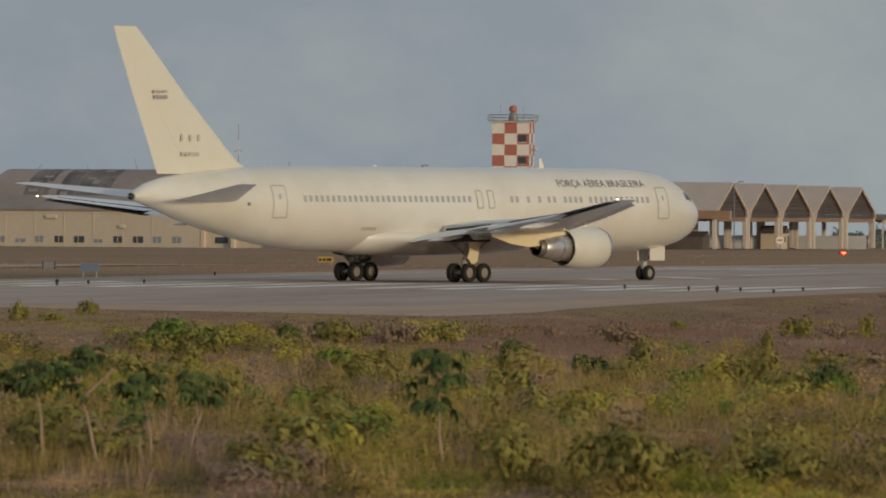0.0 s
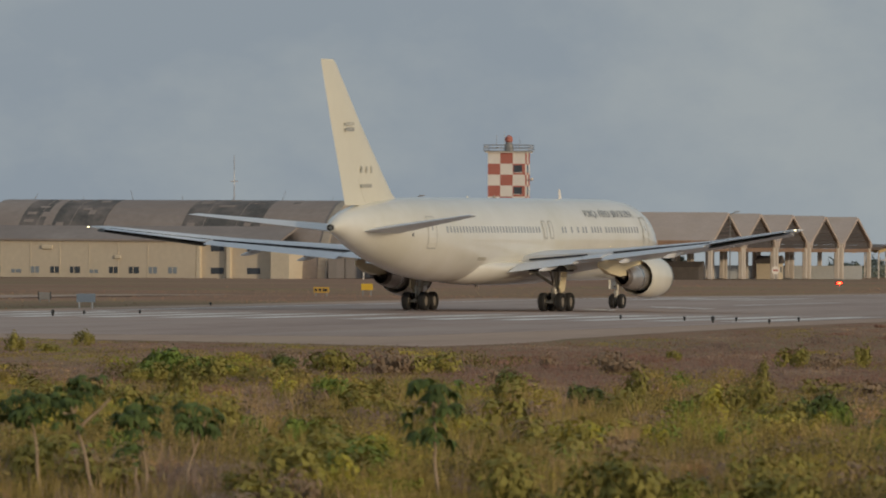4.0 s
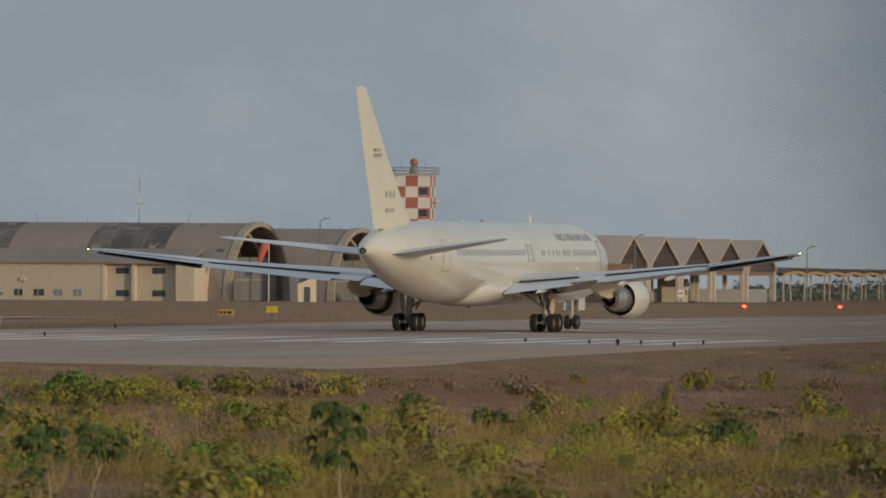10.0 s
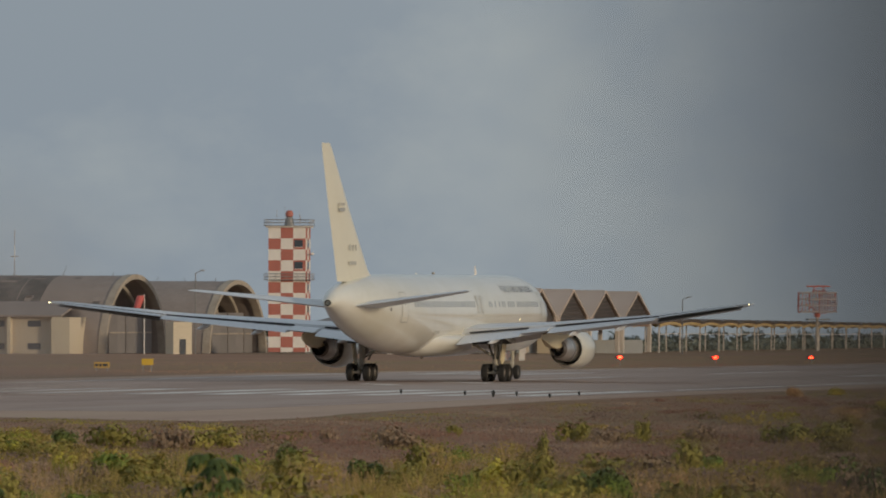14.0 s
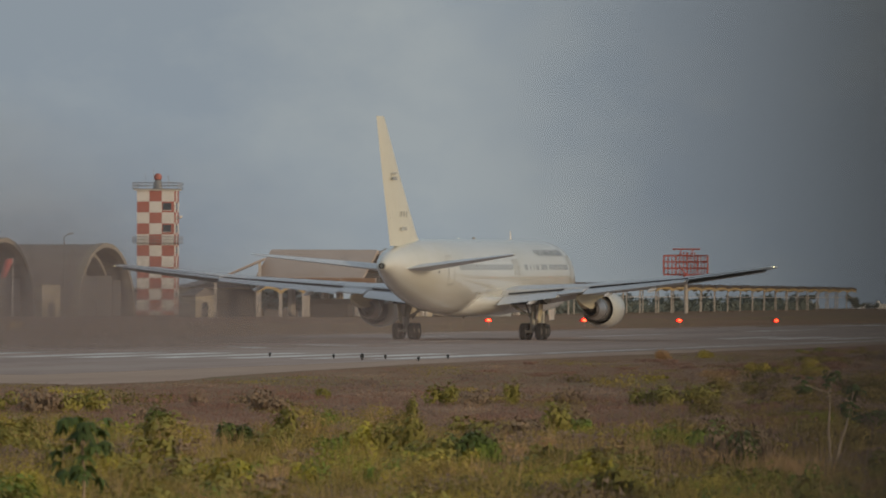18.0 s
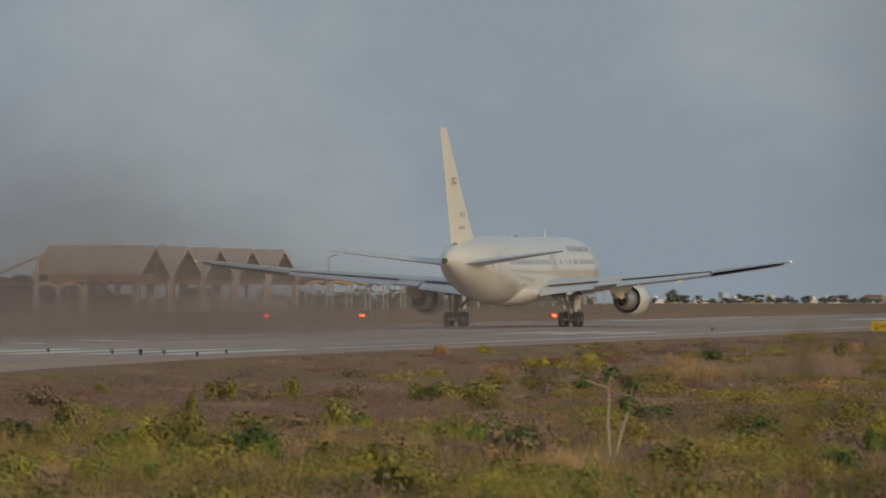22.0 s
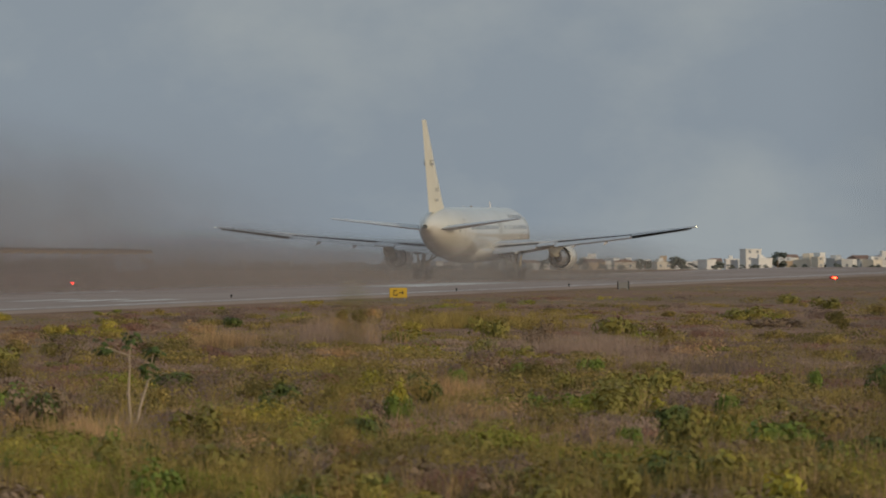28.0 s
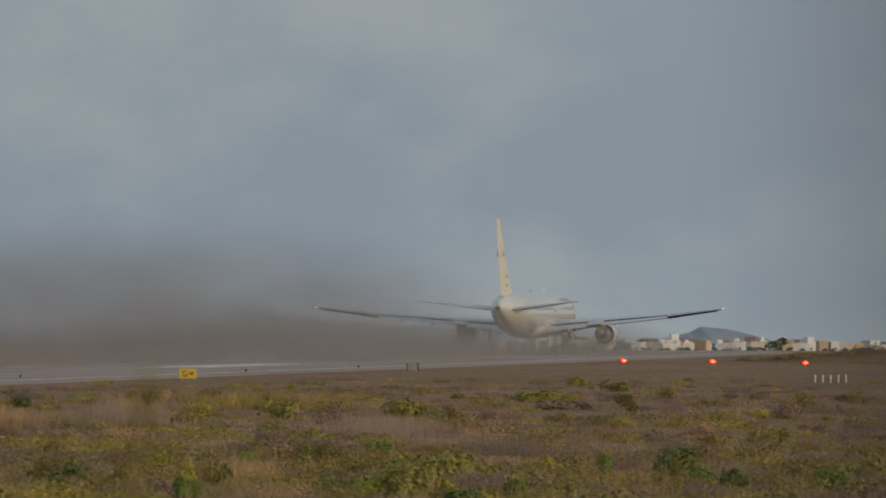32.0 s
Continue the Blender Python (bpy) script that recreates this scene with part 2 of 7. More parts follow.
M = dict(
    paint=mat("cream_grey_aircraft_paint", (0.74, 0.716, 0.64), 0.3, var=0.05, scale=0.12, detail=6, dirt=(0.65, 0.62, 0.515), dirt_scale=0.14),
    fin_paint=mat("warm_cream_paint", (0.70, 0.67, 0.56), 0.45, var=0.04, scale=0.2, detail=6),
    wing_grey=mat("light_grey_wing_paint", (0.71, 0.725, 0.75), 0.38, var=0.06, scale=0.3, detail=8),
    seam=mat("dark_panel_gap", (0.03, 0.03, 0.035), 0.7, var=0.1),
    outline=mat("door_outline_grey", (0.40, 0.39, 0.355), 0.6, var=0.1),
    # cream paint with the low sun's yellow light put into its colour
    yellowed=mat("yellowed_cream_paint", (0.80, 0.69, 0.44), 0.4, var=0.08, scale=0.8, detail=6),
    cabin_glass=mat("dark_cabin_glass", (0.41, 0.405, 0.385), 0.2, var=0.1),
    cockpit_glass=mat("cockpit_glass", (0.02, 0.025, 0.03), 0.06, var=0.1),
    mark=mat("dark_grey_marking", (0.20, 0.195, 0.18), 0.6, var=0.1, scale=4),
    aileron_shade=mat("dark_aileron_grey", (0.06, 0.058, 0.055), 0.6, var=0.2, scale=1.5),
    mark_mid=mat("mid_grey_marking", (0.38, 0.36, 0.31), 0.6, var=0.1, scale=4),
    mark_pale=mat("faded_grey_marking", (0.52, 0.49, 0.41), 0.6, var=0.1, scale=4),
    nozzle=mat("bare_exhaust_metal", (0.62, 0.59, 0.56), 0.36, 0.8, var=0.25, scale=2),
    plug=mat("dull_exhaust_cone_metal", (0.22, 0.19, 0.17), 0.5, 0.6, var=0.2, scale=3),
    inside=mat("engine_dark_inside", (0.03, 0.03, 0.03), 0.7, var=0.2),
    lip=mat("polished_metal_lip", (0.6, 0.6, 0.6), 0.2, 0.9, var=0.1),
    tyre=mat("aircraft_tyre_rubber", (0.022, 0.021, 0.02), 0.8, var=0.3, scale=3),
    hub=mat("grey_wheel_hub", (0.34, 0.30, 0.25), 0.5, 0.3, var=0.3, scale=4),
    strut=mat("grey_gear_steel", (0.48, 0.45, 0.38), 0.45, 0.2, var=0.2, scale=3),
    white_lamp=glow("white_wingtip_lamp", (1.0, 0.85, 0.45), 4.0),
    red_lamp=glow("red_lamp", (1.0, 0.016, 0.004), 40.0),
    lamp_case=mat("dull_red_lamp_housing", (0.32, 0.07, 0.05), 0.6, var=0.2, scale=3),
    asphalt=mat("worn_runway_asphalt", (0.42, 0.322, 0.272), 0.85, var=0.34, scale=0.12, detail=9, dirt=(0.48, 0.385, 0.33), dirt_scale=0.11, spec=0.05, streak=(69, 9)),
    shoulder=mat("pale_dusty_shoulder_concrete", (0.48, 0.345, 0.265), 0.9, var=0.34, scale=0.12, detail=9, dirt=(0.50, 0.37, 0.275), dirt_scale=0.1, spec=0.05, streak=(69, 8)),
    white_line=mat("worn_white_runway_paint", (0.86, 0.82, 0.76), 0.8, var=0.25, scale=0.15, detail=12, dirt=(0.52, 0.46, 0.41), dirt_scale=0.1, spec=0.05),
    roof_sheet=mat("weathered_grey_roof_sheet", (0.31, 0.26, 0.23), 0.85, var=0.2, scale=0.12, detail=10, dirt=(0.26, 0.215, 0.19), dirt_scale=0.09),
    roof_dark=mat("dark_replaced_roof_sheet", (0.10, 0.095, 0.09), 0.85, var=0.3, scale=0.3, detail=8, dirt=(0.23, 0.195, 0.175), dirt_scale=0.22),
    cream_wall=mat("cream_painted_wall", (0.61, 0.52, 0.395), 0.85, var=0.12, scale=0.15, detail=10, dirt=(0.55, 0.465, 0.355), dirt_scale=0.15),
    pale_wall=mat("pale_cream_wall", (0.64, 0.55, 0.41), 0.85, var=0.1, scale=0.2, detail=10),
    window_dark=mat("dark_window_glass", (0.06, 0.07, 0.085), 0.15, var=0.3),
    window_pale=mat("pale_blind_window", (0.25, 0.28, 0.31), 0.3, var=0.3),
    arch_rim=mat("stained_concrete_arch", (0.43, 0.37, 0.30), 0.9, var=0.3, scale=0.4, detail=8, dirt=(0.30, 0.255, 0.205), dirt_scale=0.4),
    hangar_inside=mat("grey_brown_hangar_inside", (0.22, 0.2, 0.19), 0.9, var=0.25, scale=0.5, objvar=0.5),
    cave=mat("dark_hangar_interior", (0.115, 0.10, 0.092), 0.9, var=0.3),
    tower_red=mat("faded_red_tower_paint", (0.43, 0.15, 0.115), 0.75, var=0.15, scale=0.8, detail=8),
    tower_white=mat("white_tower_paint", (0.76, 0.71, 0.65), 0.75, var=0.1, scale=0.8, detail=8),
    steel=mat("grey_painted_steel", (0.26, 0.25, 0.24), 0.5, 0.3, var=0.2, scale=2),
    concrete=mat("pale_concrete_post", (0.58, 0.51, 0.44), 0.85, var=0.15, scale=0.6, detail=8),
    canopy=mat("dusty_beige_tensile_roof", (0.50, 0.405, 0.345), 0.85, var=0.15, scale=0.25, detail=8, dirt=(0.47, 0.37, 0.30), dirt_scale=0.2),
    # brown boards, darkened further: the bay's inner shade is in the colour
    gable_shade_brown=mat("dark_brown_gable_boards", (0.08, 0.066, 0.06), 0.85, var=0.35, scale=0.8, objvar=0.8),
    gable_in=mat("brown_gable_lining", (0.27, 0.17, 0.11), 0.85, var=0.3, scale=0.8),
    shelter_roof=mat("dark_brown_shelter_roof", (0.15, 0.115, 0.095), 0.85, var=0.25, scale=0.4),
    yellow_trim=mat("yellow_scalloped_trim", (0.62, 0.43, 0.18), 0.7, var=0.15, scale=0.6),
    yellow_sign=mat("yellow_sign_panel", (0.62, 0.40, 0.03), 0.5, var=0.08),
    dull_sign=mat("dull_orange_sign_panel", (0.50, 0.31, 0.06), 0.6, var=0.1),
    pale_sign=mat("pale_blue_grey_sign", (0.46, 0.51, 0.55), 0.5, var=0.1),
    red_stem=mat("reddish_weed_stem", (0.30, 0.10, 0.06), 0.7, var=0.2, scale=5),
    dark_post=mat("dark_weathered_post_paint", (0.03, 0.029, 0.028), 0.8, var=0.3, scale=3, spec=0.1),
    black=mat("black_paint", (0.02, 0.02, 0.02), 0.6, var=0.1),
    radar_red=mat("red_white_radar_mesh", (0.58, 0.13, 0.09), 0.6, var=0.3, scale=1.5),
    radar_grey=mat("grey_radar_mesh", (0.36, 0.33, 0.32), 0.6, var=0.3, scale=1.5),
    radar_pale=mat("pale_radar_frame", (0.42, 0.34, 0.32), 0.6, var=0.25, scale=1.5),
    house_grey=mat("pale_grey_house_render", (0.50, 0.52, 0.54), 0.85, var=0.12, scale=0.3, objvar=0.8),
    house_cream=mat("cream_house_render", (0.70, 0.64, 0.54), 0.85, var=0.12, scale=0.3, objvar=0.8),
    house_white=mat("white_house_render", (0.80, 0.78, 0.74), 0.85, var=0.12, scale=0.3, objvar=0.8),
    house_tan=mat("tan_house_render", (0.56, 0.43, 0.29), 0.85, var=0.15, scale=0.3, objvar=0.5),
    tile=mat("clay_roof_tiles", (0.30, 0.19, 0.14), 0.85, var=0.2, scale=0.6),
    # pale blue-grey instead of scrub green: distance haze is put into the colour
    hill=mat("hazy_scrub_hill", (0.36, 0.385, 0.41), 0.9, var=0.25, scale=0.02, detail=12),
    wall_grey=mat("pale_grey_boundary_wall", (0.42, 0.43, 0.43), 0.85, var=0.15, scale=0.3, objvar=0.4),
    windsock=mat("red_windsock_cloth", (0.60, 0.13, 0.12), 0.8, var=0.15, scale=1),
    bark=mat("pale_thin_bark", (0.38, 0.28, 0.19), 0.9, var=0.25, scale=6),
    bark_pale=mat("pale_grey_tan_bark", (0.48, 0.38, 0.28), 0.9, var=0.2, scale=6),
    leaf_dark=mat("dark_green_leaf", (0.085, 0.118, 0.036), 0.6, var=0.5, scale=3, objvar=1.6, spec=0.15),
    leaf_green=mat("bright_green_leaf", (0.14, 0.20, 0.03), 0.6, var=0.45, scale=1.5, island=1.4, objvar=0.5),
    # far leaves, paled and greyed: distance haze is put into their colour
    leaf_far=mat("dull_far_foliage", (0.18, 0.2, 0.165), 0.8, var=0.35, scale=0.3, island=0.8, objvar=0.6),
)
# a clear coat on the aircraft's paint
_coat = M["paint"].node_tree.nodes["Principled BSDF"].inputs
_coat["Coat Weight"].default_value = 0.9
_coat["Coat Roughness"].default_value = 0.1
for _key in ("mark", "mark_mid", "mark_pale", "cabin_glass"):
    _coat = M[_key].node_tree.nodes["Principled BSDF"].inputs
    _coat["Coat Weight"].default_value = 1.0
    _coat["Coat Roughness"].default_value = 0.08
    _coat["Coat IOR"].default_value = 2.2 if _key == "cabin_glass" else 1.5


# ---- small mesh tools ----
def link(name, bm, material, parent=None, label="", smooth=None):
    me = bpy.data.meshes.new(name)
    bmesh.ops.recalc_face_normals(bm, faces=bm.faces)
    bm.to_mesh(me)
    bm.free()
    me.materials.append(material)
    if smooth is not None:
        me.shade_smooth()
        me.set_sharp_from_angle(angle=radians(smooth))
    ob = new(name, me)
    if parent:
        ob.parent = parent
    if label:
        ob["label"] = label
    return ob


def part(name, bm, material, parent, label="", smooth=None):
    return link(name, bm, M[material], parent, label, smooth)


def share(ob, parent, x=0, y=0, z=0, rx=0, ry=0, rz=0, scale=(1, 1, 1)):
    """Another object on the same mesh."""
    o = new(ob.name.split(".")[0], ob.data)
    o.parent = parent
    o.matrix_basis = pose(x, y, z, rx, ry, rz) @ Matrix.Diagonal((*scale, 1))
    return o


def thing(name, label, category, group="", m=None, kind=""):
    ob = tagged(new(name), label, category, group, kind)
    if m is not None:
        ob.matrix_basis = m
    return ob


def box(x0, x1, y0, y1, z0, z1, bevel=0.0, bm=None):
    bm = bm or bmesh.new()
    vs = [bm.verts.new((x, y, z)) for x in (x0, x1) for y in (y0, y1) for z in (z0, z1)]
    fs = [(0, 1, 3, 2), (4, 6, 7, 5), (0, 4, 5, 1), (2, 3, 7, 6), (0, 2, 6, 4), (1, 5, 7, 3)]
    faces = [bm.faces.new([vs[i] for i in f]) for f in fs]
    if bevel:
        edges = list({e for f in faces for e in f.edges})
        bmesh.ops.bevel(bm, geom=edges, offset=bevel, segments=1, affect="EDGES", profile=0.5)
    return bm


def loft(rings, closed=True, caps=True, bm=None):
    """Skin over rings of equal length."""
    bm = bm or bmesh.new()
    vs = [[bm.verts.new(p) for p in r] for r in rings]
    n = len(rings[0])
    for a, b in zip(vs, vs[1:]):
        for i in range(n if closed else n - 1):
            j = (i + 1) % n
            bm.faces.new((a[i], a[j], b[j], b[i]))
    if caps and closed:
        bm.faces.new(vs[0][::-1])
        bm.faces.new(vs[-1])
    return bm


def lathe(profile, n=24, axis="x", bm=None, caps=False):
    """profile: (along, radius) turned about an axis through the origin."""
    rings = []
    for u, r in profile:
        ring = []
        for i in range(n):
            a = 2 * math.pi * i / n
            c, s = r * math.cos(a), r * math.sin(a)
            ring.append({"x": (u, c, s), "y": (s, u, c), "z": (c, s, u)}[axis])
        rings.append(ring)
    return loft(rings, caps=caps, bm=bm)


def rod(p, q, r, r2=None, n=8, bm=None):
    p, q = Vector(p), Vector(q)
    d = (q - p).normalized()
    u = d.orthogonal().normalized()
    v = d.cross(u)
    rings = []
    for c, k in ((p, r), (q, r if r2 is None else r2)):
        rings.append([c + (u * math.cos(2 * math.pi * i / n) + v * math.sin(2 * math.pi * i / n)) * k for i in range(n)])
    return loft(rings, bm=bm)


def quad_soup(name, verts, material, parent=None, per=4):
    """One mesh out of loose faces with `per` corners each (numpy array of corners)."""
    n = len(verts) // per
    me = bpy.data.meshes.new(name)
    me.vertices.add(len(verts))
    me.vertices.foreach_set("co", np.asarray(verts, np.float32).ravel())
    me.loops.add(n * per)
    me.loops.foreach_set("vertex_index", np.arange(n * per, dtype=np.int32))
    me.polygons.add(n)
    me.polygons.foreach_set("loop_start", np.arange(0, n * per, per, dtype=np.int32))
    me.update(calc_edges=True)
    me.materials.append(material)
    ob = new(name, me)
    if parent:
        ob.parent = parent
    return ob


# ---- the lie of the land ----
UX, UY = math.cos(radians(69)), math.sin(radians(69))     # along the runway


def along(s, n):
    """World x, y of a point s metres along and n metres across the runway."""
    return s * UX - n * UY, s * UY + n * UX


def rise(x, y):
    """Ground height: level round the runway, whose far side dips to the north; falling gently far off."""
    n = -x * UY + y * UX
    s = x * UX + y * UY
    k = min(max((abs(n - 165) - 38) / 70, 0), 1)
    k = k * k * (3 - 2 * k)
    k = max(k, min(max((s - 1250) / 450, 0), 1))
    dip = float(np.interp(s, (728, 806, 983, 1209, 1394, 1541), (0, 0.3, 0.6, 1.0, 1.33, 1.65))) * float(np.interp(n, (168, 192, 215, 245), (0, 1, 1, 0)))
    # the camera stands on a bank four metres over the field
    m = min(max((110 - math.hypot(x, y)) / 88, 0), 1)
    return float(np.interp(y, (700, 1400, 2500, 4900), (0, -2.4, -6.5, -18.0))) * k - dip + 4.0 * m * m * (3 - 2 * m)


# ---- ground, runway ----
def build_ground():
    bm = bmesh.new()
    ys = [-4800, -1500, -300, -120] + list(range(-100, 121, 10)) + [150, 180] + list(range(200, 620, 12)) + list(range(620, 1500, 22)) + [1500, 1600, 1750, 1900, 2100, 2300, 2600, 3000, 3600, 4300, 4900]
    rows = []
    for y in ys:
        half = max(600, abs(y) * 1.0)
        xs = [-4900, -half] + [min(-110 + 10 * i, -0.1 * max(abs(y), 200) - 9 + i) for i in range(9)] + [(-0.1 + 0.5 * i / 46) * max(abs(y), 200) for i in range(47)] + [0.4 * max(abs(y), 200) + 30, max(half, 0.5 * max(abs(y), 200) + 200), 4950]
        rows.append([bm.verts.new((x, y, rise(x, y) - (0.3 if 144 < y * UX - x * UY < 186 and 500 < x * UX + y * UY < 1400 else 0) + (0.12 * noise.noise((x * 0.05, y * 0.03, 0)) - 0.04 if 180 < y < 440 and y * UX - x * UY < 112 else 0))) for x in xs])
    for a, b in zip(rows, rows[1:]):
        for i in range(len(a) - 1):
            bm.faces.new((a[i], a[i + 1], b[i + 1], b[i]))
    m = mat("dry_red_brown_field", (0.36, 0.23, 0.165), 0.95, var=0.35, scale=0.02, detail=30, dirt=(0.295, 0.235, 0.145), dirt_scale=0.012, bump=0.4, spec=0.0)
    ob = link("ground", bm, m)
    tagged(ob, "dry red-brown field of grass and soil round the runway", "ground", kind="structure")


def sheet(name, pts, z, material, label, category, parent=None):
    bm = bmesh.new()
    rows = []
    for s, a, b in pts:
        spots = [along(s, a + (b - a) * k / 7) for k in range(8)]
        rows.append([bm.verts.new((x, y, z + (rise(x, y) if s > 720 else 0))) for x, y in spots])
    for p, q in zip(rows, rows[1:]):
        for k in range(7):
            bm.faces.new((p[k], q[k], q[k + 1], p[k + 1]))
    ob = link(name, bm, M[material], parent)
    if not parent:
        tagged(ob, label, category, kind="structure")
    return ob


def build_runway():
    road = sheet("runway", [(s, 136, 192) for s in range(480, 1421, 40)], 0.02, "asphalt", "worn grey-brown asphalt runway with faded white paint", "runway")
    # paved end of the runway with a turning pad on the near side, and the shoulders
    sheet("shoulder", [(443, 123.5, 124), (449, 123, 131), (455, 123, 139), (462, 123.5, 150), (468, 124.5, 168), (474, 125.5, 184), (480, 126, 194)], 0.014, "shoulder", "pale dusty paved end of the runway", "shoulder")
    sheet("shoulder", [(480, 126, 136), (493, 127.5, 136), (515, 129, 136), (538, 130.8, 136)] + [(s, 131.5, 136) for s in range(580, 1421, 40)], 0.014, "shoulder", "pale dusty shoulder with a turning pad beside the runway", "shoulder")
    sheet("shoulder", [(s, 192, 197) for s in range(480, 1421, 40)], 0.014, "shoulder", "pale dusty far shoulder of the runway", "shoulder")
    sheet("taxiway", [(s, 226, 237) for s in range(400, 761, 40)], 0.015, "shoulder", "narrow pale taxiway beyond the runway", "taxiway")

    def stripe(s0, s1, n, w):
        bm = bmesh.new()
        vs = [bm.verts.new((*along(a, b), 0.028 + (rise(*along(a, b)) if a > 720 else 0))) for a, b in ((s0, n - w / 2), (s1, n - w / 2), (s1, n + w / 2), (s0, n + w / 2))]
        bm.faces.new(vs)
        o = part("painted_stripe", bm, "white_line", road)
        return o
    for k in range(6):
        for side in (-1, 1):
            stripe(563, 597, 165 + side * (3.4 + 4.54 * k), 2.1)
    s = 602
    while s < 1220:
        stripe(s, s + 58, 138.6, 0.85)
        stripe(s, s + 58, 189.6, 0.85)
        s += 60
    for s in range(671, 1220, 60):
        stripe(s, s + 30, 165.5, 0.9)
    # strokes of the runway number
    for a, b in (((643, 160.7), (656, 168.2)), ((628, 163.2), (635, 167.4))):
        bm = bmesh.new()
        bm.faces.new([bm.verts.new((*along(p, q), 0.028)) for p, q in (a, b, (b[0] + 3.2, b[1]), (a[0] + 3.2, a[1]))])
        part("painted_numeral", bm, "white_line", road)
    for k in range(3):
        for side in (-1, 1):
            stripe(716, 738, 164.3 + side * (12.4 + 3.8 * k), 1.8)
    for side in (-1, 1):
        stripe(880, 940, 164.3 + side * 11, 6)


build_ground()
build_runway()


# ---- the airliner; x forward, y to its left, origin on the ground between the main wheels ----
FUS = [  # x, half width, belly z, crown z
    (27.5, 0.06, 4.02, 4.14), (27.36, 0.5, 3.56, 4.62), (27.0, 0.92, 3.15, 5.05), (26.3, 1.36, 2.74, 5.52), (25.4, 1.74, 2.4, 6.05),
    (24.2, 2.1, 2.12, 6.58), (22.7, 2.38, 1.94, 6.95), (20.9, 2.49, 1.87, 7.11), (19.0, 2.515, 1.85, 7.15), (12.0, 2.515, 1.85, 7.15),
    (4.0, 2.515, 1.85, 7.15), (-4.0, 2.515, 1.85, 7.15), (-9.5, 2.515, 1.87, 7.15), (-12.0, 2.47, 2.02, 7.15), (-14.5, 2.32, 2.32, 7.12),
    (-17.0, 2.06, 2.74, 7.03), (-19.5, 1.72, 3.24, 6.86), (-21.5, 1.38, 3.74, 6.64), (-23.3, 1.0, 4.28, 6.36), (-24.7, 0.66, 4.70, 6.02), (-25.5, 0.42, 4.90, 5.66), (-25.85, 0.28, 4.98, 5.46)]


def fus_at(x):
    """Half width, centre and half height of the fuselage at x."""
    f = sorted(FUS)
    xs = [r[0] for r in f]
    w, b, t = (float(np.interp(x, xs, [r[k] for r in f])) for k in (1, 2, 3))
    return w, (b + t) / 2, (t - b) / 2


def on_skin(x, z, side, out=0.0):
    w, c, h = fus_at(x)
    k = max(-0.999, min(0.999, (z - c) / h))
    y = w * math.sqrt(1 - k * k)
    nrm = Vector((0, y / (w * w), (z - c) / (h * h))).normalized()
    return Vector((x, side * (y + out * nrm.y), z + out * nrm.z))


def skin_patch(x0, x1, z0, z1, side, out, nx=2, nz=5, bm=None):
    """A thin panel that lies on the skin of the fuselage."""
    bm = bm or bmesh.new()
    g = [[bm.verts.new(on_skin(x0 + (x1 - x0) * i / nx, z0 + (z1 - z0) * j / nz, side, out)) for j in range(nz + 1)] for i in range(nx + 1)]
    for i in range(nx):
        for j in range(nz):
            bm.faces.new((g[i][j], g[i + 1][j], g[i + 1][j + 1], g[i][j + 1]))
    return bm


def foil(u, thick):
    """Half thickness of a wing section at u of its chord."""
    return 5 * thick * (0.2969 * math.sqrt(u) - 0.126 * u - 0.3516 * u * u + 0.2843 * u ** 3 - 0.1036 * u ** 4)


def airfoil(n=9, thick=0.12, camber=0.0, c0=0.0, c1=1.0):
    """Closed outline of a wing section, or of its part from c0 to c1 of the chord."""
    up, lo = [], []
    for i in range(n + 1):
        u = c0 + (c1 - c0) * (0.5 - 0.5 * math.cos(math.pi * i / n))
        t, m = foil(u, thick), camber * 4 * u * (1 - u)
        up.append((u, t + m))
        lo.append((u, m - t))
    return up[::-1] + (lo[1:-1] if c0 == 0 and c1 == 1 else (lo[1:] if c0 == 0 else lo))


def wing_skin(stations, cut=(0.0, 1.0), bm=None):
    """stations: nose x, tail x, y, z, thickness ratio, twist in degrees; cut: the part of the chord."""
    rings = []
    for le, te, y, z, th, tw in stations:
        c = le - te
        rings.append([(le - u * c, y, z + h * c - (u - 0.25) * c * math.tan(radians(tw))) for u, h in airfoil(9, th, 0.012, *cut)])
    return loft(rings, bm=bm)


def flap_skin(a, b, th=0.1, drop=14, bm=None):
    """A flap between two stations (x nose, chord, y, z), turned down."""
    rings = []
    for x, c, y, z in (a, b):
        rings.append([(x - u * c * math.cos(radians(drop)), y, z + h * c - u * c * math.sin(radians(drop))) for u, h in airfoil(6, th, 0.01)])
    return loft(rings, bm=bm)


def lettering(text, size, x_mid, z_mid, side, material, parent, name, label):
    """Words in the built-in font, laid on the fuselage's skin."""
    cu = bpy.data.curves.new(name, "FONT")
    cu.body, cu.size, cu.align_x, cu.align_y = text, size, "CENTER", "CENTER"
    cu.offset = 0.004
    tmp = new("tmp_text", cu)
    bpy.context.view_layer.update()
    me = bpy.data.meshes.new_from_object(tmp)
    bpy.data.objects.remove(tmp)
    bm = bmesh.new()
    bm.from_mesh(me)
    bpy.data.meshes.remove(me)
    for v in bm.verts:
        x = x_mid - side * v.co.x * 1.22
        v.co = on_skin(x, z_mid + v.co.y, side, 0.022)
    return part(name, bm, material, parent, label)


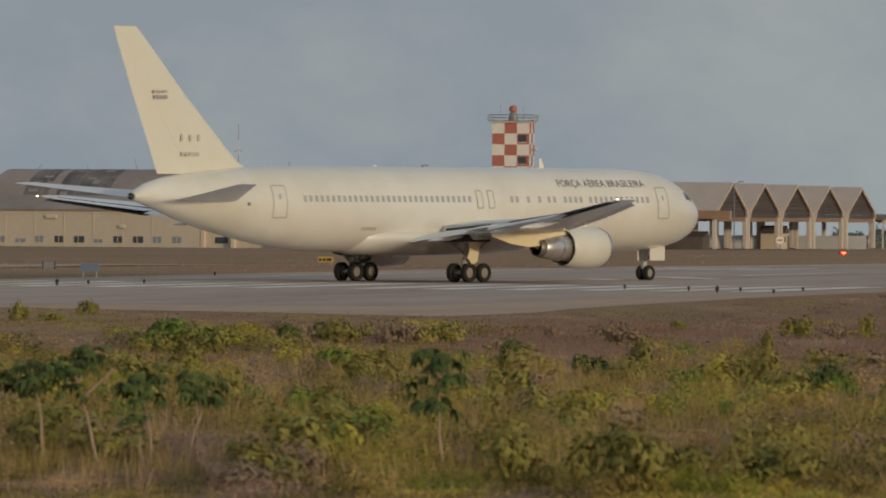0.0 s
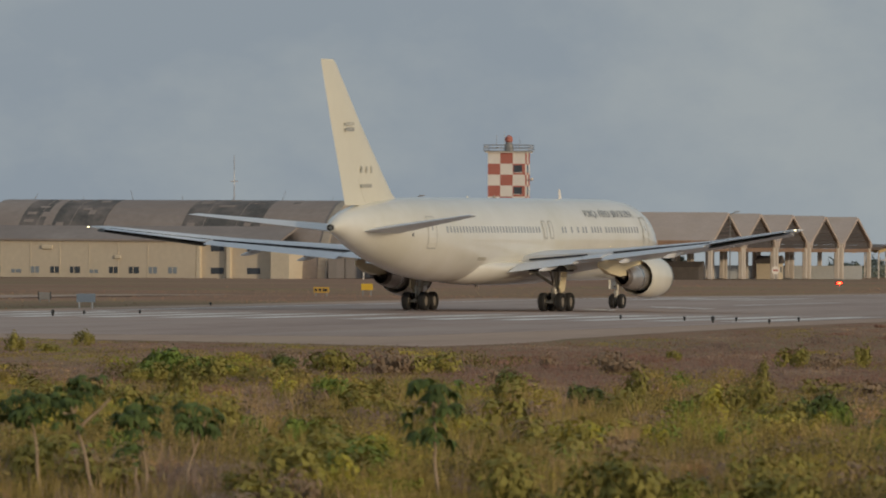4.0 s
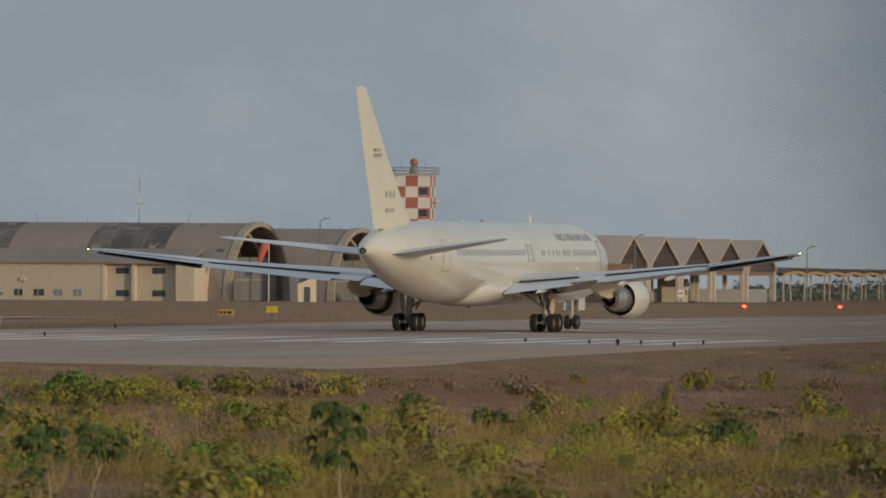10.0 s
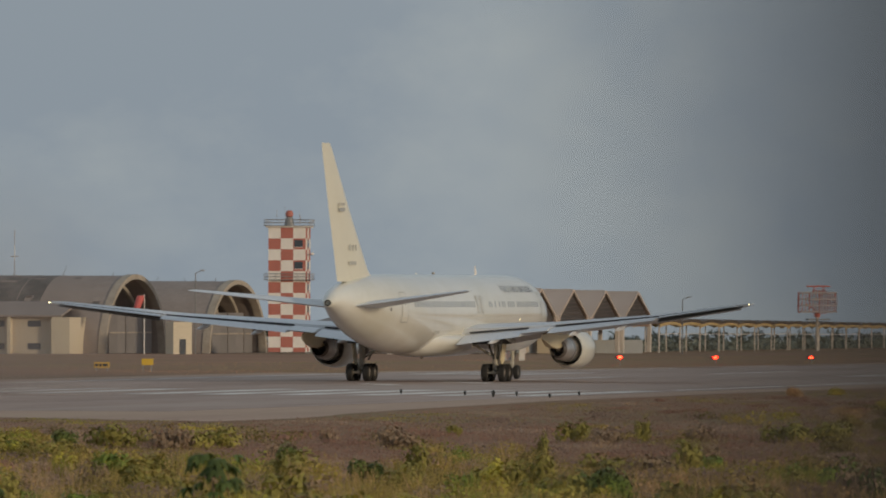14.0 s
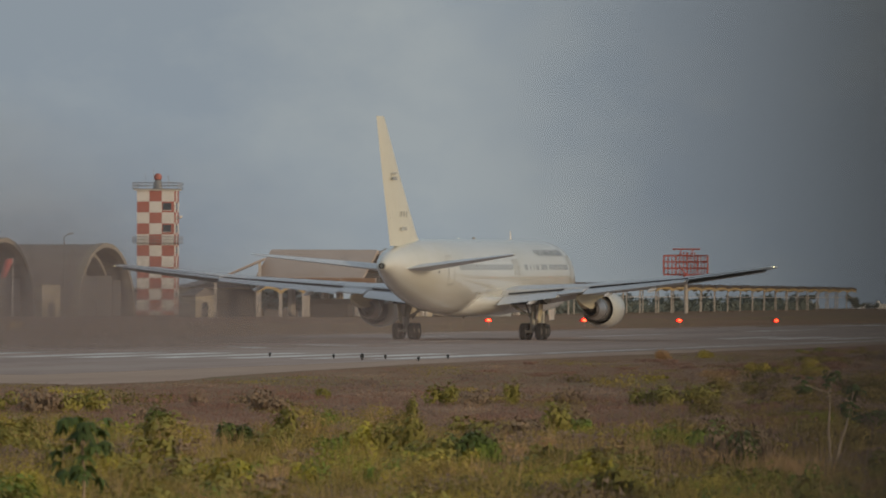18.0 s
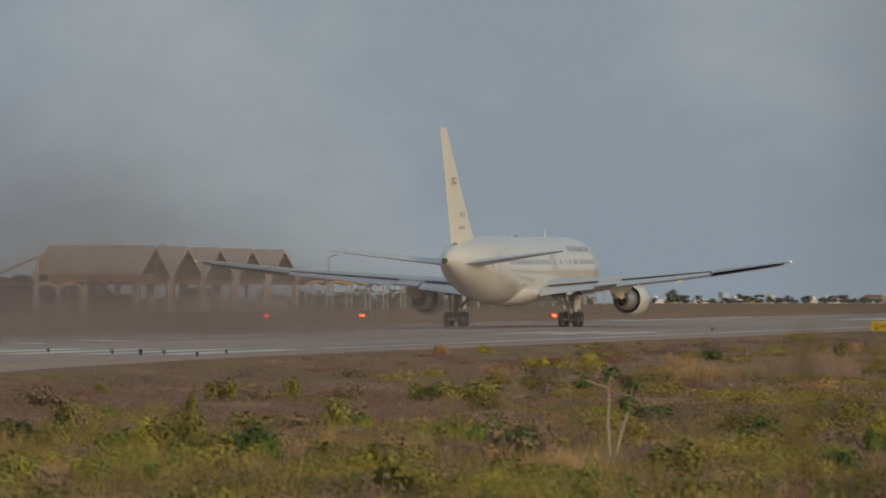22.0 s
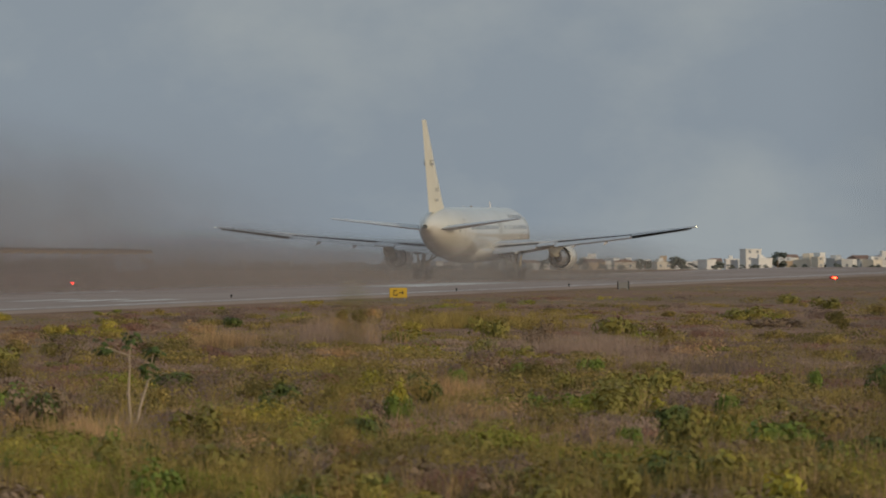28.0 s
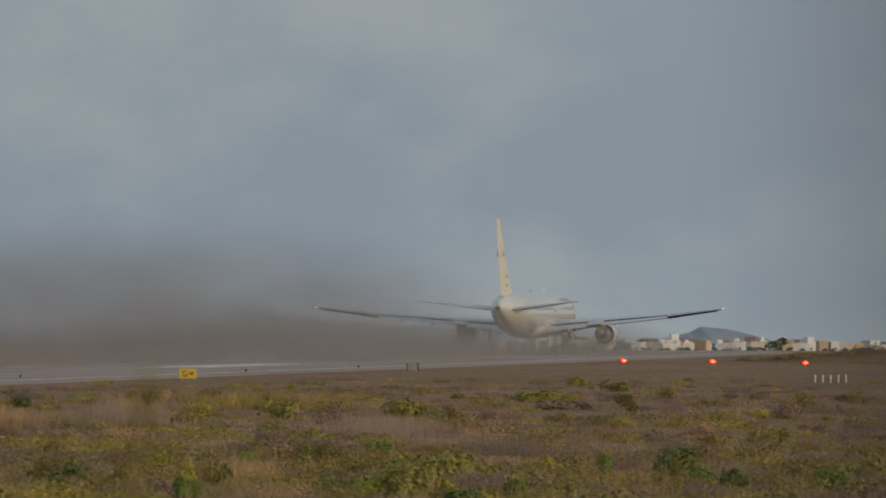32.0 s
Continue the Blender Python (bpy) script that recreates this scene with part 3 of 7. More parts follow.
def build_wheel(name, r, w, parent, m):
    t = part(name, lathe([(-w * 0.3, r * 0.55), (-w * 0.5, r * 0.66), (-w * 0.5, r * 0.88), (-w * 0.34, r), (w * 0.34, r), (w * 0.5, r * 0.88), (w * 0.5, r * 0.66), (w * 0.3, r * 0.55)], 24, "y"), "tyre", parent, "black rubber tyre", smooth=35)
    t.matrix_basis = m
    h = part("wheel_hub", lathe([(-w * 0.36, 0.01), (-w * 0.36, r * 0.3), (-w * 0.26, r * 0.58), (w * 0.26, r * 0.58), (w * 0.36, r * 0.3), (w * 0.36, 0.01)], 16, "y"), "hub", t, smooth=35)
    return t, h


WHEELS = []


def build_airliner():
    plane = thing("airliner", "cream-grey twin-engined military jet airliner on the runway", "aircraft")
    # fuselage
    fine = []
    f = sorted(FUS)
    xs = sorted(set([r[0] for r in f] + [x * 1.0 for x in range(-8, 20, 4)]))
    for x in xs:
        w, c, h = fus_at(x)
        fine.append([(x, w * math.sin(2 * math.pi * i / 40), c + h * math.cos(2 * math.pi * i / 40)) for i in range(40)])
    body = part("fuselage", loft(fine), "paint", plane, "cream-grey painted fuselage", smooth=60)
    part("tail_cone_nozzle", lathe([(-25.86, 0.2), (-26.02, 0.19), (-26.0, 0.14), (-25.8, 0.13)], 20), "inside", body, smooth=40).location = (0, 0, 5.22)
    # belly fairing where the wings join
    rings = []
    for x, w, b in ((10.2, 0.3, 2.2), (9.0, 1.7, 1.84), (6.5, 2.5, 1.66), (0, 2.75, 1.6), (-3.5, 2.62, 1.62), (-6.2, 2.0, 1.72), (-8.2, 0.4, 2.1)):
        rings.append([(x, w * math.sin(2 * math.pi * i / 28), 2.75 + (2.75 - b) * math.cos(2 * math.pi * i / 28) * (1.0 if math.cos(2 * math.pi * i / 28) < 0 else 0.55)) for i in range(28)])
    part("belly_fairing", loft(rings), "paint", plane, smooth=50)
    # cabin windows
    rows = [(-12.75 + 0.513 * i) for i in range(31)] + [6.7, 7.22, 8.3, 9.4, 10.3, 10.85] + [11.9 + 0.513 * i for i in range(4)] + [14.4 + 0.513 * i for i in range(12)]
    for side in (-1, 1):
        for x in rows:
            if any(abs(x - d) < 0.75 for d in (3.6, 4.72)):
                continue
            part("cabin_window", skin_patch(x - 0.135, x + 0.135, 4.94, 5.33, side, 0.012, 1, 2), "cabin_glass", body)
        # doors: thin dark outlines round a panel
        for x0, x1, z0, z1 in ((-15.45, -14.35, 3.98, 5.9), (21.1, 22.2, 3.98, 5.9), (3.36, 3.86, 4.6, 5.66), (4.46, 4.96, 4.6, 5.66)):
            d = part("cabin_door", skin_patch(x0, x1, z0, z1, side, 0.012, 3, 6), "paint", body)
            bm = bmesh.new()
            for a in ((x0 - 0.05, x0 + 0.03, z0, z1), (x1 - 0.03, x1 + 0.05, z0, z1), (x0, x1, z0 - 0.05, z0 + 0.03), (x0, x1, z1 - 0.03, z1 + 0.05)):
                skin_patch(*a, side, 0.02, 2, 5, bm)
            part("door_outline", bm, "outline", d)
            if z1 - z0 > 1.5:
                part("door_window", skin_patch((x0 + x1) / 2 - 0.09, (x0 + x1) / 2 + 0.09, 5.1, 5.4, side, 0.02, 1, 2), "cabin_glass", d)
        # cockpit panes
        for x0, x1, z0, z1 in ((25.3, 25.85, 5.08, 5.5), (24.75, 25.25, 5.16, 5.62)):
            part("cockpit_window", skin_patch(x0, x1, z0, z1, side, 0.012, 3, 3), "cockpit_glass", body)
        # cheat strip of paler cargo door lines and the aft vents
        part("outflow_vent", skin_patch(-17.6, -17.35, 4.7, 4.9, side, 0.015, 1, 1), "mark", body)
        part("faded_serial", skin_patch(-7.4, -6.0, 3.2, 3.4, side, 0.015, 2, 1), "mark_pale", body)
        part("cargo_door_line", skin_patch(12.6, 16.4, 2.93, 2.97, side, 0.013, 3, 1), "outline", body)
    for side in (-1, 1):
        lamp = skin_patch(14.97, 15.03, 4.08, 4.13, side, 0.014, 1, 1)
        part("side_lamp", lamp, "white_lamp", body, "small bright lamp")
    lettering("FOR\u00c7A A\u00c9REA BRASILEIRA", 0.60, 15.9, 6.13, -1, "mark", body, "lettering", "dark grey capitals reading FORCA AEREA BRASILEIRA")
    lettering("FOR\u00c7A A\u00c9REA BRASILEIRA", 0.60, 15.9, 6.13, 1, "mark", body, "lettering", "dark grey capitals reading FORCA AEREA BRASILEIRA")
    # blade aerials on the crown
    for x, h in ((12.4, 0.6), (-3.5, 0.1)):
        part("blade_aerial", loft([[(x + 0.28, -0.02, 7.1), (x + 0.28, 0.02, 7.1), (x - 0.2, 0.02, 7.1), (x - 0.2, -0.02, 7.1)], [(x - 0.0, -0.012, 7.14 + h), (x - 0.0, 0.012, 7.14 + h), (x - 0.22, 0.012, 7.14 + h), (x - 0.22, -0.012, 7.14 + h)]]), "tower_white" if h > 0.5 else "paint", body, "tall white blade aerial" if h > 0.5 else "")
    # fin
    fin_st = [(-14.6, -23.6, 6.6, 0.08), (-16.3, -23.95, 7.35, 0.09), (-17.6, -24.4, 8.4, 0.095), (-21.1, -25.8, 11.4, 0.1), (-25.15, -27.45, 15.2, 0.1), (-25.55, -27.5, 15.5, 0.07)]

    def fin_rings(c0, c1):
        rings = []
        for le, te, z, th in fin_st:
            c = le - te
            rings.append([(le - u * c, h * c, z) for u, h in airfoil(9, th, 0.0, c0, c1)])
        return loft(rings)
    fin = part("fin", fin_rings(0, 0.68), "fin_paint", plane, "tall swept cream fin", smooth=40)
    part("rudder", fin_rings(0.681, 1), "fin_paint", fin, smooth=40)

    def fin_mark(x0, x1, z0, z1, material, name):
        for side in (-1, 1):
            part(name, box(x0, x1, side * 0.36 - 0.01, side * 0.36 + 0.01, z0, z1), material, fin)
    for i in range(5):
        fin_mark(-24.3 + 0.26 * i, -24.12 + 0.26 * i, 11.5, 11.68, "mark_pale", "faded_code_bar")
    for i in range(4):
        fin_mark(-24.25 + 0.31 * i, -24.01 + 0.31 * i, 11.14, 11.36, "mark_mid", "serial_bar")
    for i in range(3):
        fin_mark(-21.85 + 0.75 * i, -21.68 + 0.75 * i, 8.6, 9.0, "mark_pale", "unit_badge")
    for i in range(5):
        fin_mark(-21.8 + 0.34 * i, -21.58 + 0.34 * i, 7.68, 7.92, "mark_pale", "unit_code_bar")
    for side in (-1, 1):
        # tailplane
        st = [(-17.2, -23.0, side * 0.9, 5.0, 0.1, 0), (-18.2, -23.3, side * 1.8, 5.1, 0.1, 0), (-24.6, -26.35, side * 9.0, 5.97, 0.09, 0), (-25.1, -26.3, side * 9.27, 6.0, 0.05, 0)]
        tp = part("tailplane", wing_skin(st, (0, 0.7)), "wing_grey", plane, "grey swept tailplane", smooth=40)
        part("elevator", wing_skin(st, (0.71, 1)), "wing_grey", tp, smooth=40)
        # wing: box, slat gap, flaps, aileron
        wst = [(10.6, -3.3, side * 1.2, 2.72, 0.14, 0), (9.0, -3.2, side * 2.5, 2.9, 0.135, 0), (4.9, -3.0, side * 8.1, 3.46, 0.115, 0.5),
               (-0.9, -5.6, side * 16.0, 4.2, 0.105, 1), (-6.3, -8.6, side * 23.3, 5.12, 0.1, 2), (-7.2, -8.7, side * 23.87, 5.2, 0.06, 2)]
        wing = part("wing", wing_skin(wst, (0, 0.72)), "wing_grey", plane, "light grey swept wing with drooped flaps", smooth=40)

        def stn(y):
            ya = [abs(w[2]) for w in wst]
            return [float(np.interp(y, ya, [w[k] for w in wst])) for k in (0, 1, 3)]

        def flap(name, y0, y1, drop, back, chord=0.29, mt="wing_grey", low=0.10):
            rings = []
            for y in (y0, y1):
                le, te, z = stn(y)
                c = le - te
                rings.append((le - 0.70 * c - back, chord * c, side * y, z - low - 0.02 * c + 0.02 * c))
            return part(name, flap_skin(rings[0], rings[1], 0.13, drop), mt, wing, smooth=40)
        flap("inboard_flap", 2.75, 7.0, 8, 0.5, low=0.0)
        flap("inboard_aileron", 7.15, 8.9, 3, 0.06, 0.31, low=0.0)
        flap("outboard_flap", 9.0, 16.9, 8, 0.42, low=0.02)
        flap("outboard_aileron", 17.05, 22.9, 2, 0.05, 0.30, "wing_grey", 0.0)
        # added near-black strip: shade of the wing's underside painted as a part
        flap("aileron_underside", 17.05, 23.3, 13, 0.0, 0.30, "aileron_shade", 0.05)["label"] = "dark strip added for the aileron's shaded underside"
        # dark gaps between wing and flaps
        for y0, y1 in ((2.8, 7.0), (9.0, 16.9), (17.05, 22.9)):
            rings = []
            for y in (y0, y1):
                le, te, z = stn(y)
                c = le - te
                top = z + foil(0.72, 0.115) * c - 0.47 * c * math.tan(radians(np.interp(y, (8, 23), (0.5, 2))))
                rings.append([(le - 0.725 * c, side * y, top + 0.02), (le - 0.735 * c, side * y, top + 0.02), (le - 0.735 * c, side * y, top - 0.09), (le - 0.725 * c, side * y, top - 0.09)])
            part("flap_gap", loft(rings), "seam", wing)
        # slats along the leading edge
        for y0, y1 in ((3.4, 6.9), (8.9, 12.9), (13.05, 17.2), (17.35, 22.6)):
            rings = []
            for y in (y0, y1):
                le, te, z = stn(y)
                c = le - te
                rings.append([(le + 0.28 - u * 0.16 * c, side * y, z - 0.16 + h * 0.16 * c - (0.2 - u) * 0.07 * c) for u, h in airfoil(6, 0.2)])
            part("slat", loft(rings), "wing_grey", wing, smooth=40)
        # flap track fairings
        for y in (5.2, 10.9, 14.3):
            le, te, z = stn(y)
            bm = bmesh.new()
            rr = []
            for u, r in ((1.6, 0.02), (0.9, 0.12), (-0.2, 0.17), (-1.2, 0.12), (-2.0, 0.02)):
                rr.append([(te + 0.6 + u, side * y + r * 0.6 * math.cos(2 * math.pi * i / 10), z - 0.28 - 0.09 * (1.6 - u) + r * math.sin(2 * math.pi * i / 10)) for i in range(10)])
            part("flap_track_fairing", loft(rr, bm=bm), "wing_grey", wing, smooth=40)
        part("wingtip_lamp", box(-8.75, -8.6, side * 23.84 - 0.04, side * 23.84 + 0.04, 5.15, 5.22, 0.02), "white_lamp", wing, "small bright lamp")
        # engine with pylon
        ex, ey, ez = -2.3, side * 8.25, 2.16
        nac = part("engine_nacelle", lathe([(9.9, 1.02), (10.35, 1.08), (10.55, 1.15), (10.45, 1.22), (9.9, 1.3), (8.9, 1.34), (7.9, 1.29), (7.05, 1.15), (6.98, 1.11), (7.4, 1.09), (8.6, 1.05)], 40), "paint", plane, "cream engine nacelle", smooth=50)
        nac.location = (ex, ey, ez)
        part("inlet_lip", lathe([(10.2, 1.06), (10.45, 1.08), (10.57, 1.15), (10.52, 1.205), (10.3, 1.26)], 40), "lip", nac, smooth=60)
        part("fan_duct", lathe([(9.9, 1.02), (8.9, 1.01), (8.88, 0.1)], 32), "inside", nac, smooth=40)
        part("fan_duct", lathe([(8.6, 1.05), (8.3, 1.03), (8.29, 0.4)], 32), "inside", nac, smooth=40)
        part("core_cowl", lathe([(8.3, 0.82), (7.6, 0.87), (7.0, 0.85), (6.3, 0.8), (5.6, 0.72), (4.95, 0.62), (4.9, 0.58), (5.4, 0.53), (6.2, 0.5)], 32), "nozzle", nac, "bare metal exhaust cowl", smooth=50)
        part("exhaust_nozzle", lathe([(5.1, 0.6), (4.92, 0.6), (4.5, 0.53), (4.46, 0.49), (5.1, 0.47)], 32), "plug", nac, "dark exhaust nozzle", smooth=50)
        part("core_step", lathe([(6.45, 0.8), (6.4, 0.82), (6.2, 0.79), (6.15, 0.76)], 32), "lip", nac, smooth=50)
        part("core_duct", lathe([(6.2, 0.495), (6.19, 0.05)], 24), "inside", nac)
        part("exhaust_plug", lathe([(6.2, 0.34), (5.5, 0.32), (4.8, 0.2), (4.35, 0.02)], 20), "plug", nac, "dull metal exhaust cone", smooth=50)
        pyl = loft([[(x, ey - w, z0), (x, ey + w, z0), (x, ey + w * 0.9, z1), (x, ey - w * 0.9, z1)] for x, w, z0, z1 in
                    ((7.0, 0.12, 3.3, 3.6), (5.4, 0.24, 2.85, 3.9), (3.6, 0.3, 2.5, 3.6), (2.6, 0.3, 2.3, 3.5), (1.2, 0.28, 2.2, 3.4), (-0.4, 0.2, 2.4, 3.3), (-2.0, 0.05, 2.85, 3.1))])
        part("engine_pylon", pyl, "yellowed", plane, "cream engine pylon with low sunlight put into its colour", smooth=40)
        # main gear
        gy = side * 4.65
        leg = part("main_gear_strut", rod((0.0, gy, 0.62), (0.15, gy - side * 0.05, 3.2), 0.17, 0.2, 12), "strut", plane, "grey main gear leg", smooth=40)
        part("side_brace", rod((0.1, gy, 1.5), (0.2, gy - side * 1.7, 2.5), 0.09), "strut", leg, smooth=40)
        part("drag_brace", rod((0.1, gy, 1.35), (1.9, gy, 2.7), 0.08), "strut", leg, smooth=40)
        part("torque_link", box(-0.5, -0.1, gy - 0.16, gy + 0.16, 0.75, 1.5, 0.05), "strut", leg)
        part("bogie_beam", box(-0.95, 0.95, gy - 0.12, gy + 0.12, 0.48, 0.74, 0.06), "strut", leg)
        outline_pts = ((0.05, 2.85), (-0.62, 2.6), (-0.5, 1.95), (-0.66, 1.5), (-0.12, 1.08), (0.34, 1.3), (0.42, 2.2), (0.3, 2.8))
        out_y = gy + side * 0.62
        part("gear_door", loft([[(u, out_y + side * (q + 0.12 * (2.85 - z)) * -1, z) for u, z in outline_pts] for q in (0.0, 0.06)]), "yellowed", leg, "cream gear door with low sunlight put into its colour")
        part("gear_door", loft([[(0.9, gy + side * (0.75 + q), 3.0), (-0.9, gy + side * (0.7 + q), 3.0), (-0.75, gy + side * (1.05 + q), 2.62), (0.7, gy + side * (1.1 + q), 2.66)] for q in (0.0, 0.05)]), "fin_paint", leg, "cream upper gear door")
        part("gear_door", box(-0.9, 0.7, gy - side * 1.5, gy - side * 1.44, 2.3, 2.75, 0.02), "fin_paint", leg, "cream inner gear door")
        # no opening here: a solid near-black box gives the well's shade
        part("wheel_well", box(-1.3, 1.3, min(gy - side * 1.4, gy + side * 0.7), max(gy - side * 1.4, gy + side * 0.7), 2.5, 2.95, 0.05), "inside", plane, "near-black box standing in for the open wheel well's shade")
        part("retract_jack", rod((0.5, gy - side * 0.3, 1.4), (1.1, gy - side * 0.9, 2.7), 0.07, n=8), "hub", leg, smooth=40)
        part("brake_rod", rod((-0.6, gy, 0.8), (-0.3, gy, 2.4), 0.05, n=6), "hub", leg, smooth=40)
        for ax in (-0.71, 0.71):
            part("axle", rod((ax, gy - 0.72, 0.58), (ax, gy + 0.72, 0.58), 0.08), "strut", leg)
            for o in (-0.57, 0.57):
                t, h = build_wheel("main_tyre", 0.585, 0.44, plane, pose(ax, gy + o, 0.585))
                WHEELS.append((t, 0.585, ax, gy + o))
    # nose gear
    leg = part("nose_gear_strut", rod((22.8, 0, 0.46), (22.8, 0, 2.3), 0.1, 0.13, 12), "strut", plane, "grey nose gear leg", smooth=40)
    part("drag_brace", rod((22.8, 0, 1.2), (24.2, 0, 2.2), 0.07), "strut", leg)
    part("torque_link", box(22.45, 22.7, -0.12, 0.12, 0.7, 1.2, 0.04), "strut", leg)
    part("taxi_lamp", lathe([(0, 0.09), (0.08, 0.1), (0.09, 0.01)], 12), "lip", leg).location = (22.9, 0.2, 1.4)
    part("axle", rod((22.8, -0.4, 0.47), (22.8, 0.4, 0.47), 0.06), "strut", leg)
    for side in (-1, 1):
        part("nose_gear_door", box(22.6, 24.1, side * 0.52 - 0.03, side * 0.52 + 0.03, 1.25, 2.15, 0.02), "paint", plane, "cream nose gear door")
        t, h = build_wheel("nose_tyre", 0.47, 0.36, plane, pose(22.8, side * 0.29, 0.47))
        WHEELS.append((t, 0.47, 22.8, side * 0.29))
    for side in (-1, 1):
        part("landing_lamp", box(9.6, 9.68, side * 2.75 - 0.1, side * 2.75 + 0.1, 2.75, 2.9, 0.02), "lip", plane)
    part("beacon", lathe([(7.12, 0.12), (7.24, 0.1), (7.3, 0.02)], 12, "z"), "hub", plane).location = (1.0, 0, 0)
    part("belly_beacon", lathe([(1.66, 0.12), (1.54, 0.1), (1.48, 0.02)], 12, "z"), "hub", plane).location = (-2.0, 0, 0)
    return plane


airliner = build_airliner()


# ---- far side: hangars, tower, sheds, shelters ----
def arc(r, h, n=18, a0=0.0, a1=math.pi):
    return [(r * math.cos(a0 + (a1 - a0) * i / n), h * math.sin(a0 + (a1 - a0) * i / n)) for i in range(n + 1)]


def build_hangar(length, r, h, m, label, bands, annex):
    """Barrel-vaulted hangar; its open end at the local origin faces +x."""
    hg = thing("hangar", label, "hangar", "barrel-vaulted hangars", m)
    pts = arc(r, h, 20)
    for x0, x1, k in bands:
        rings = [[(x, y, z) for y, z in pts] + [(x, y * 0.985, z * 0.985) for y, z in pts[::-1]] for x in (x0 + 0.012, x1 - 0.012)]
        part("roof_panel", loft(rings), "roof_dark" if k else "roof_sheet", hg, "dark replaced roof sheets" if k else "")
    # odd sheets let into the dark strips
    odd = random.Random(int(length * 7))
    fine = arc(r * 1.002, h * 1.002, 60)
    for x0, x1, k in bands:
        for n in range(8 if k else 1):
            i = odd.randrange(3, 54)
            x = odd.uniform(x0 + 0.6, x1 - 2.2)
            strip = fine[i:i + odd.choice((2, 3))]
            rings = [[(q, y, z) for y, z in strip] + [(q, y * 0.994, z * 0.994) for y, z in strip[::-1]] for q in (x, x + odd.uniform(0.9, 1.6))]
            part("roof_patch", loft(rings), "roof_sheet" if k else "roof_dark", hg)
    # ribs over the joints
    for x0, x1, k in bands[1:]:
        rings = [[(x, y * 1.0012, z * 1.0012) for y, z in pts] + [(x, y * 0.985, z * 0.985) for y, z in pts[::-1]] for x in (x0 - 0.05, x0 + 0.05)]
        part("roof_rib", loft(rings), "roof_sheet", hg)
    rim_o, rim_i = arc(r * 1.012, h * 1.018, 24), arc(r * 0.962, h * 0.955, 24)
    rings = [[(x, y, z) for y, z in rim_o] + [(x, y, z) for y, z in rim_i[::-1]] for x in (-0.6, 0.5)]
    part("arch_rim", loft(rings), "arch_rim", hg, "stained concrete arch round the open end")
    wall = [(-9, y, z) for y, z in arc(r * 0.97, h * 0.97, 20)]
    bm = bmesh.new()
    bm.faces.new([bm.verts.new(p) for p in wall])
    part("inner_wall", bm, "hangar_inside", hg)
    # inner ribs seen in the mouth
    for x in (-3, -6):
        a, b = arc(r * 0.93, h * 0.93, 20), arc(r * 0.88, h * 0.88, 20)
        part("inner_rib", loft([[(q, y, z) for y, z in a] + [(q, y, z) for y, z in b[::-1]] for q in (x, x + 0.3)]), "arch_rim", hg)
    wall = [(-length, y, z) for y, z in arc(r * 0.985, h * 0.985, 20)]
    bm = bmesh.new()
    bm.faces.new([bm.verts.new(p) for p in wall])
    part("end_wall", bm, "cream_wall", hg)
    # sliding leaves that close the lower half of the mouth
    for k in range(6):
        y0 = -r * 0.84 + k * r * 0.28
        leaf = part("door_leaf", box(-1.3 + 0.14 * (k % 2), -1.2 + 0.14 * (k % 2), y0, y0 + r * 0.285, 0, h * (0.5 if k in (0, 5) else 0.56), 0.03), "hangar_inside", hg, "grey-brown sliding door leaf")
        part("door_rail", box(-1.12 + 0.14 * (k % 2), -1.06 + 0.14 * (k % 2), y0 + 0.2, y0 + r * 0.285 - 0.2, h * 0.26, h * 0.26 + 0.2), "arch_rim", leaf)
    # small vents on the ridge
    for x in np.linspace(-length + 4, -3, 7):
        part("roof_vent", rod((x, 0, h), (x + 0.5 * math.sin(x), 0.3, h + 0.9 + 0.5 * math.sin(x * 7)), 0.05, 0.02), "steel", hg)
    if annex:
        build_annex(hg, length, r)
    return hg


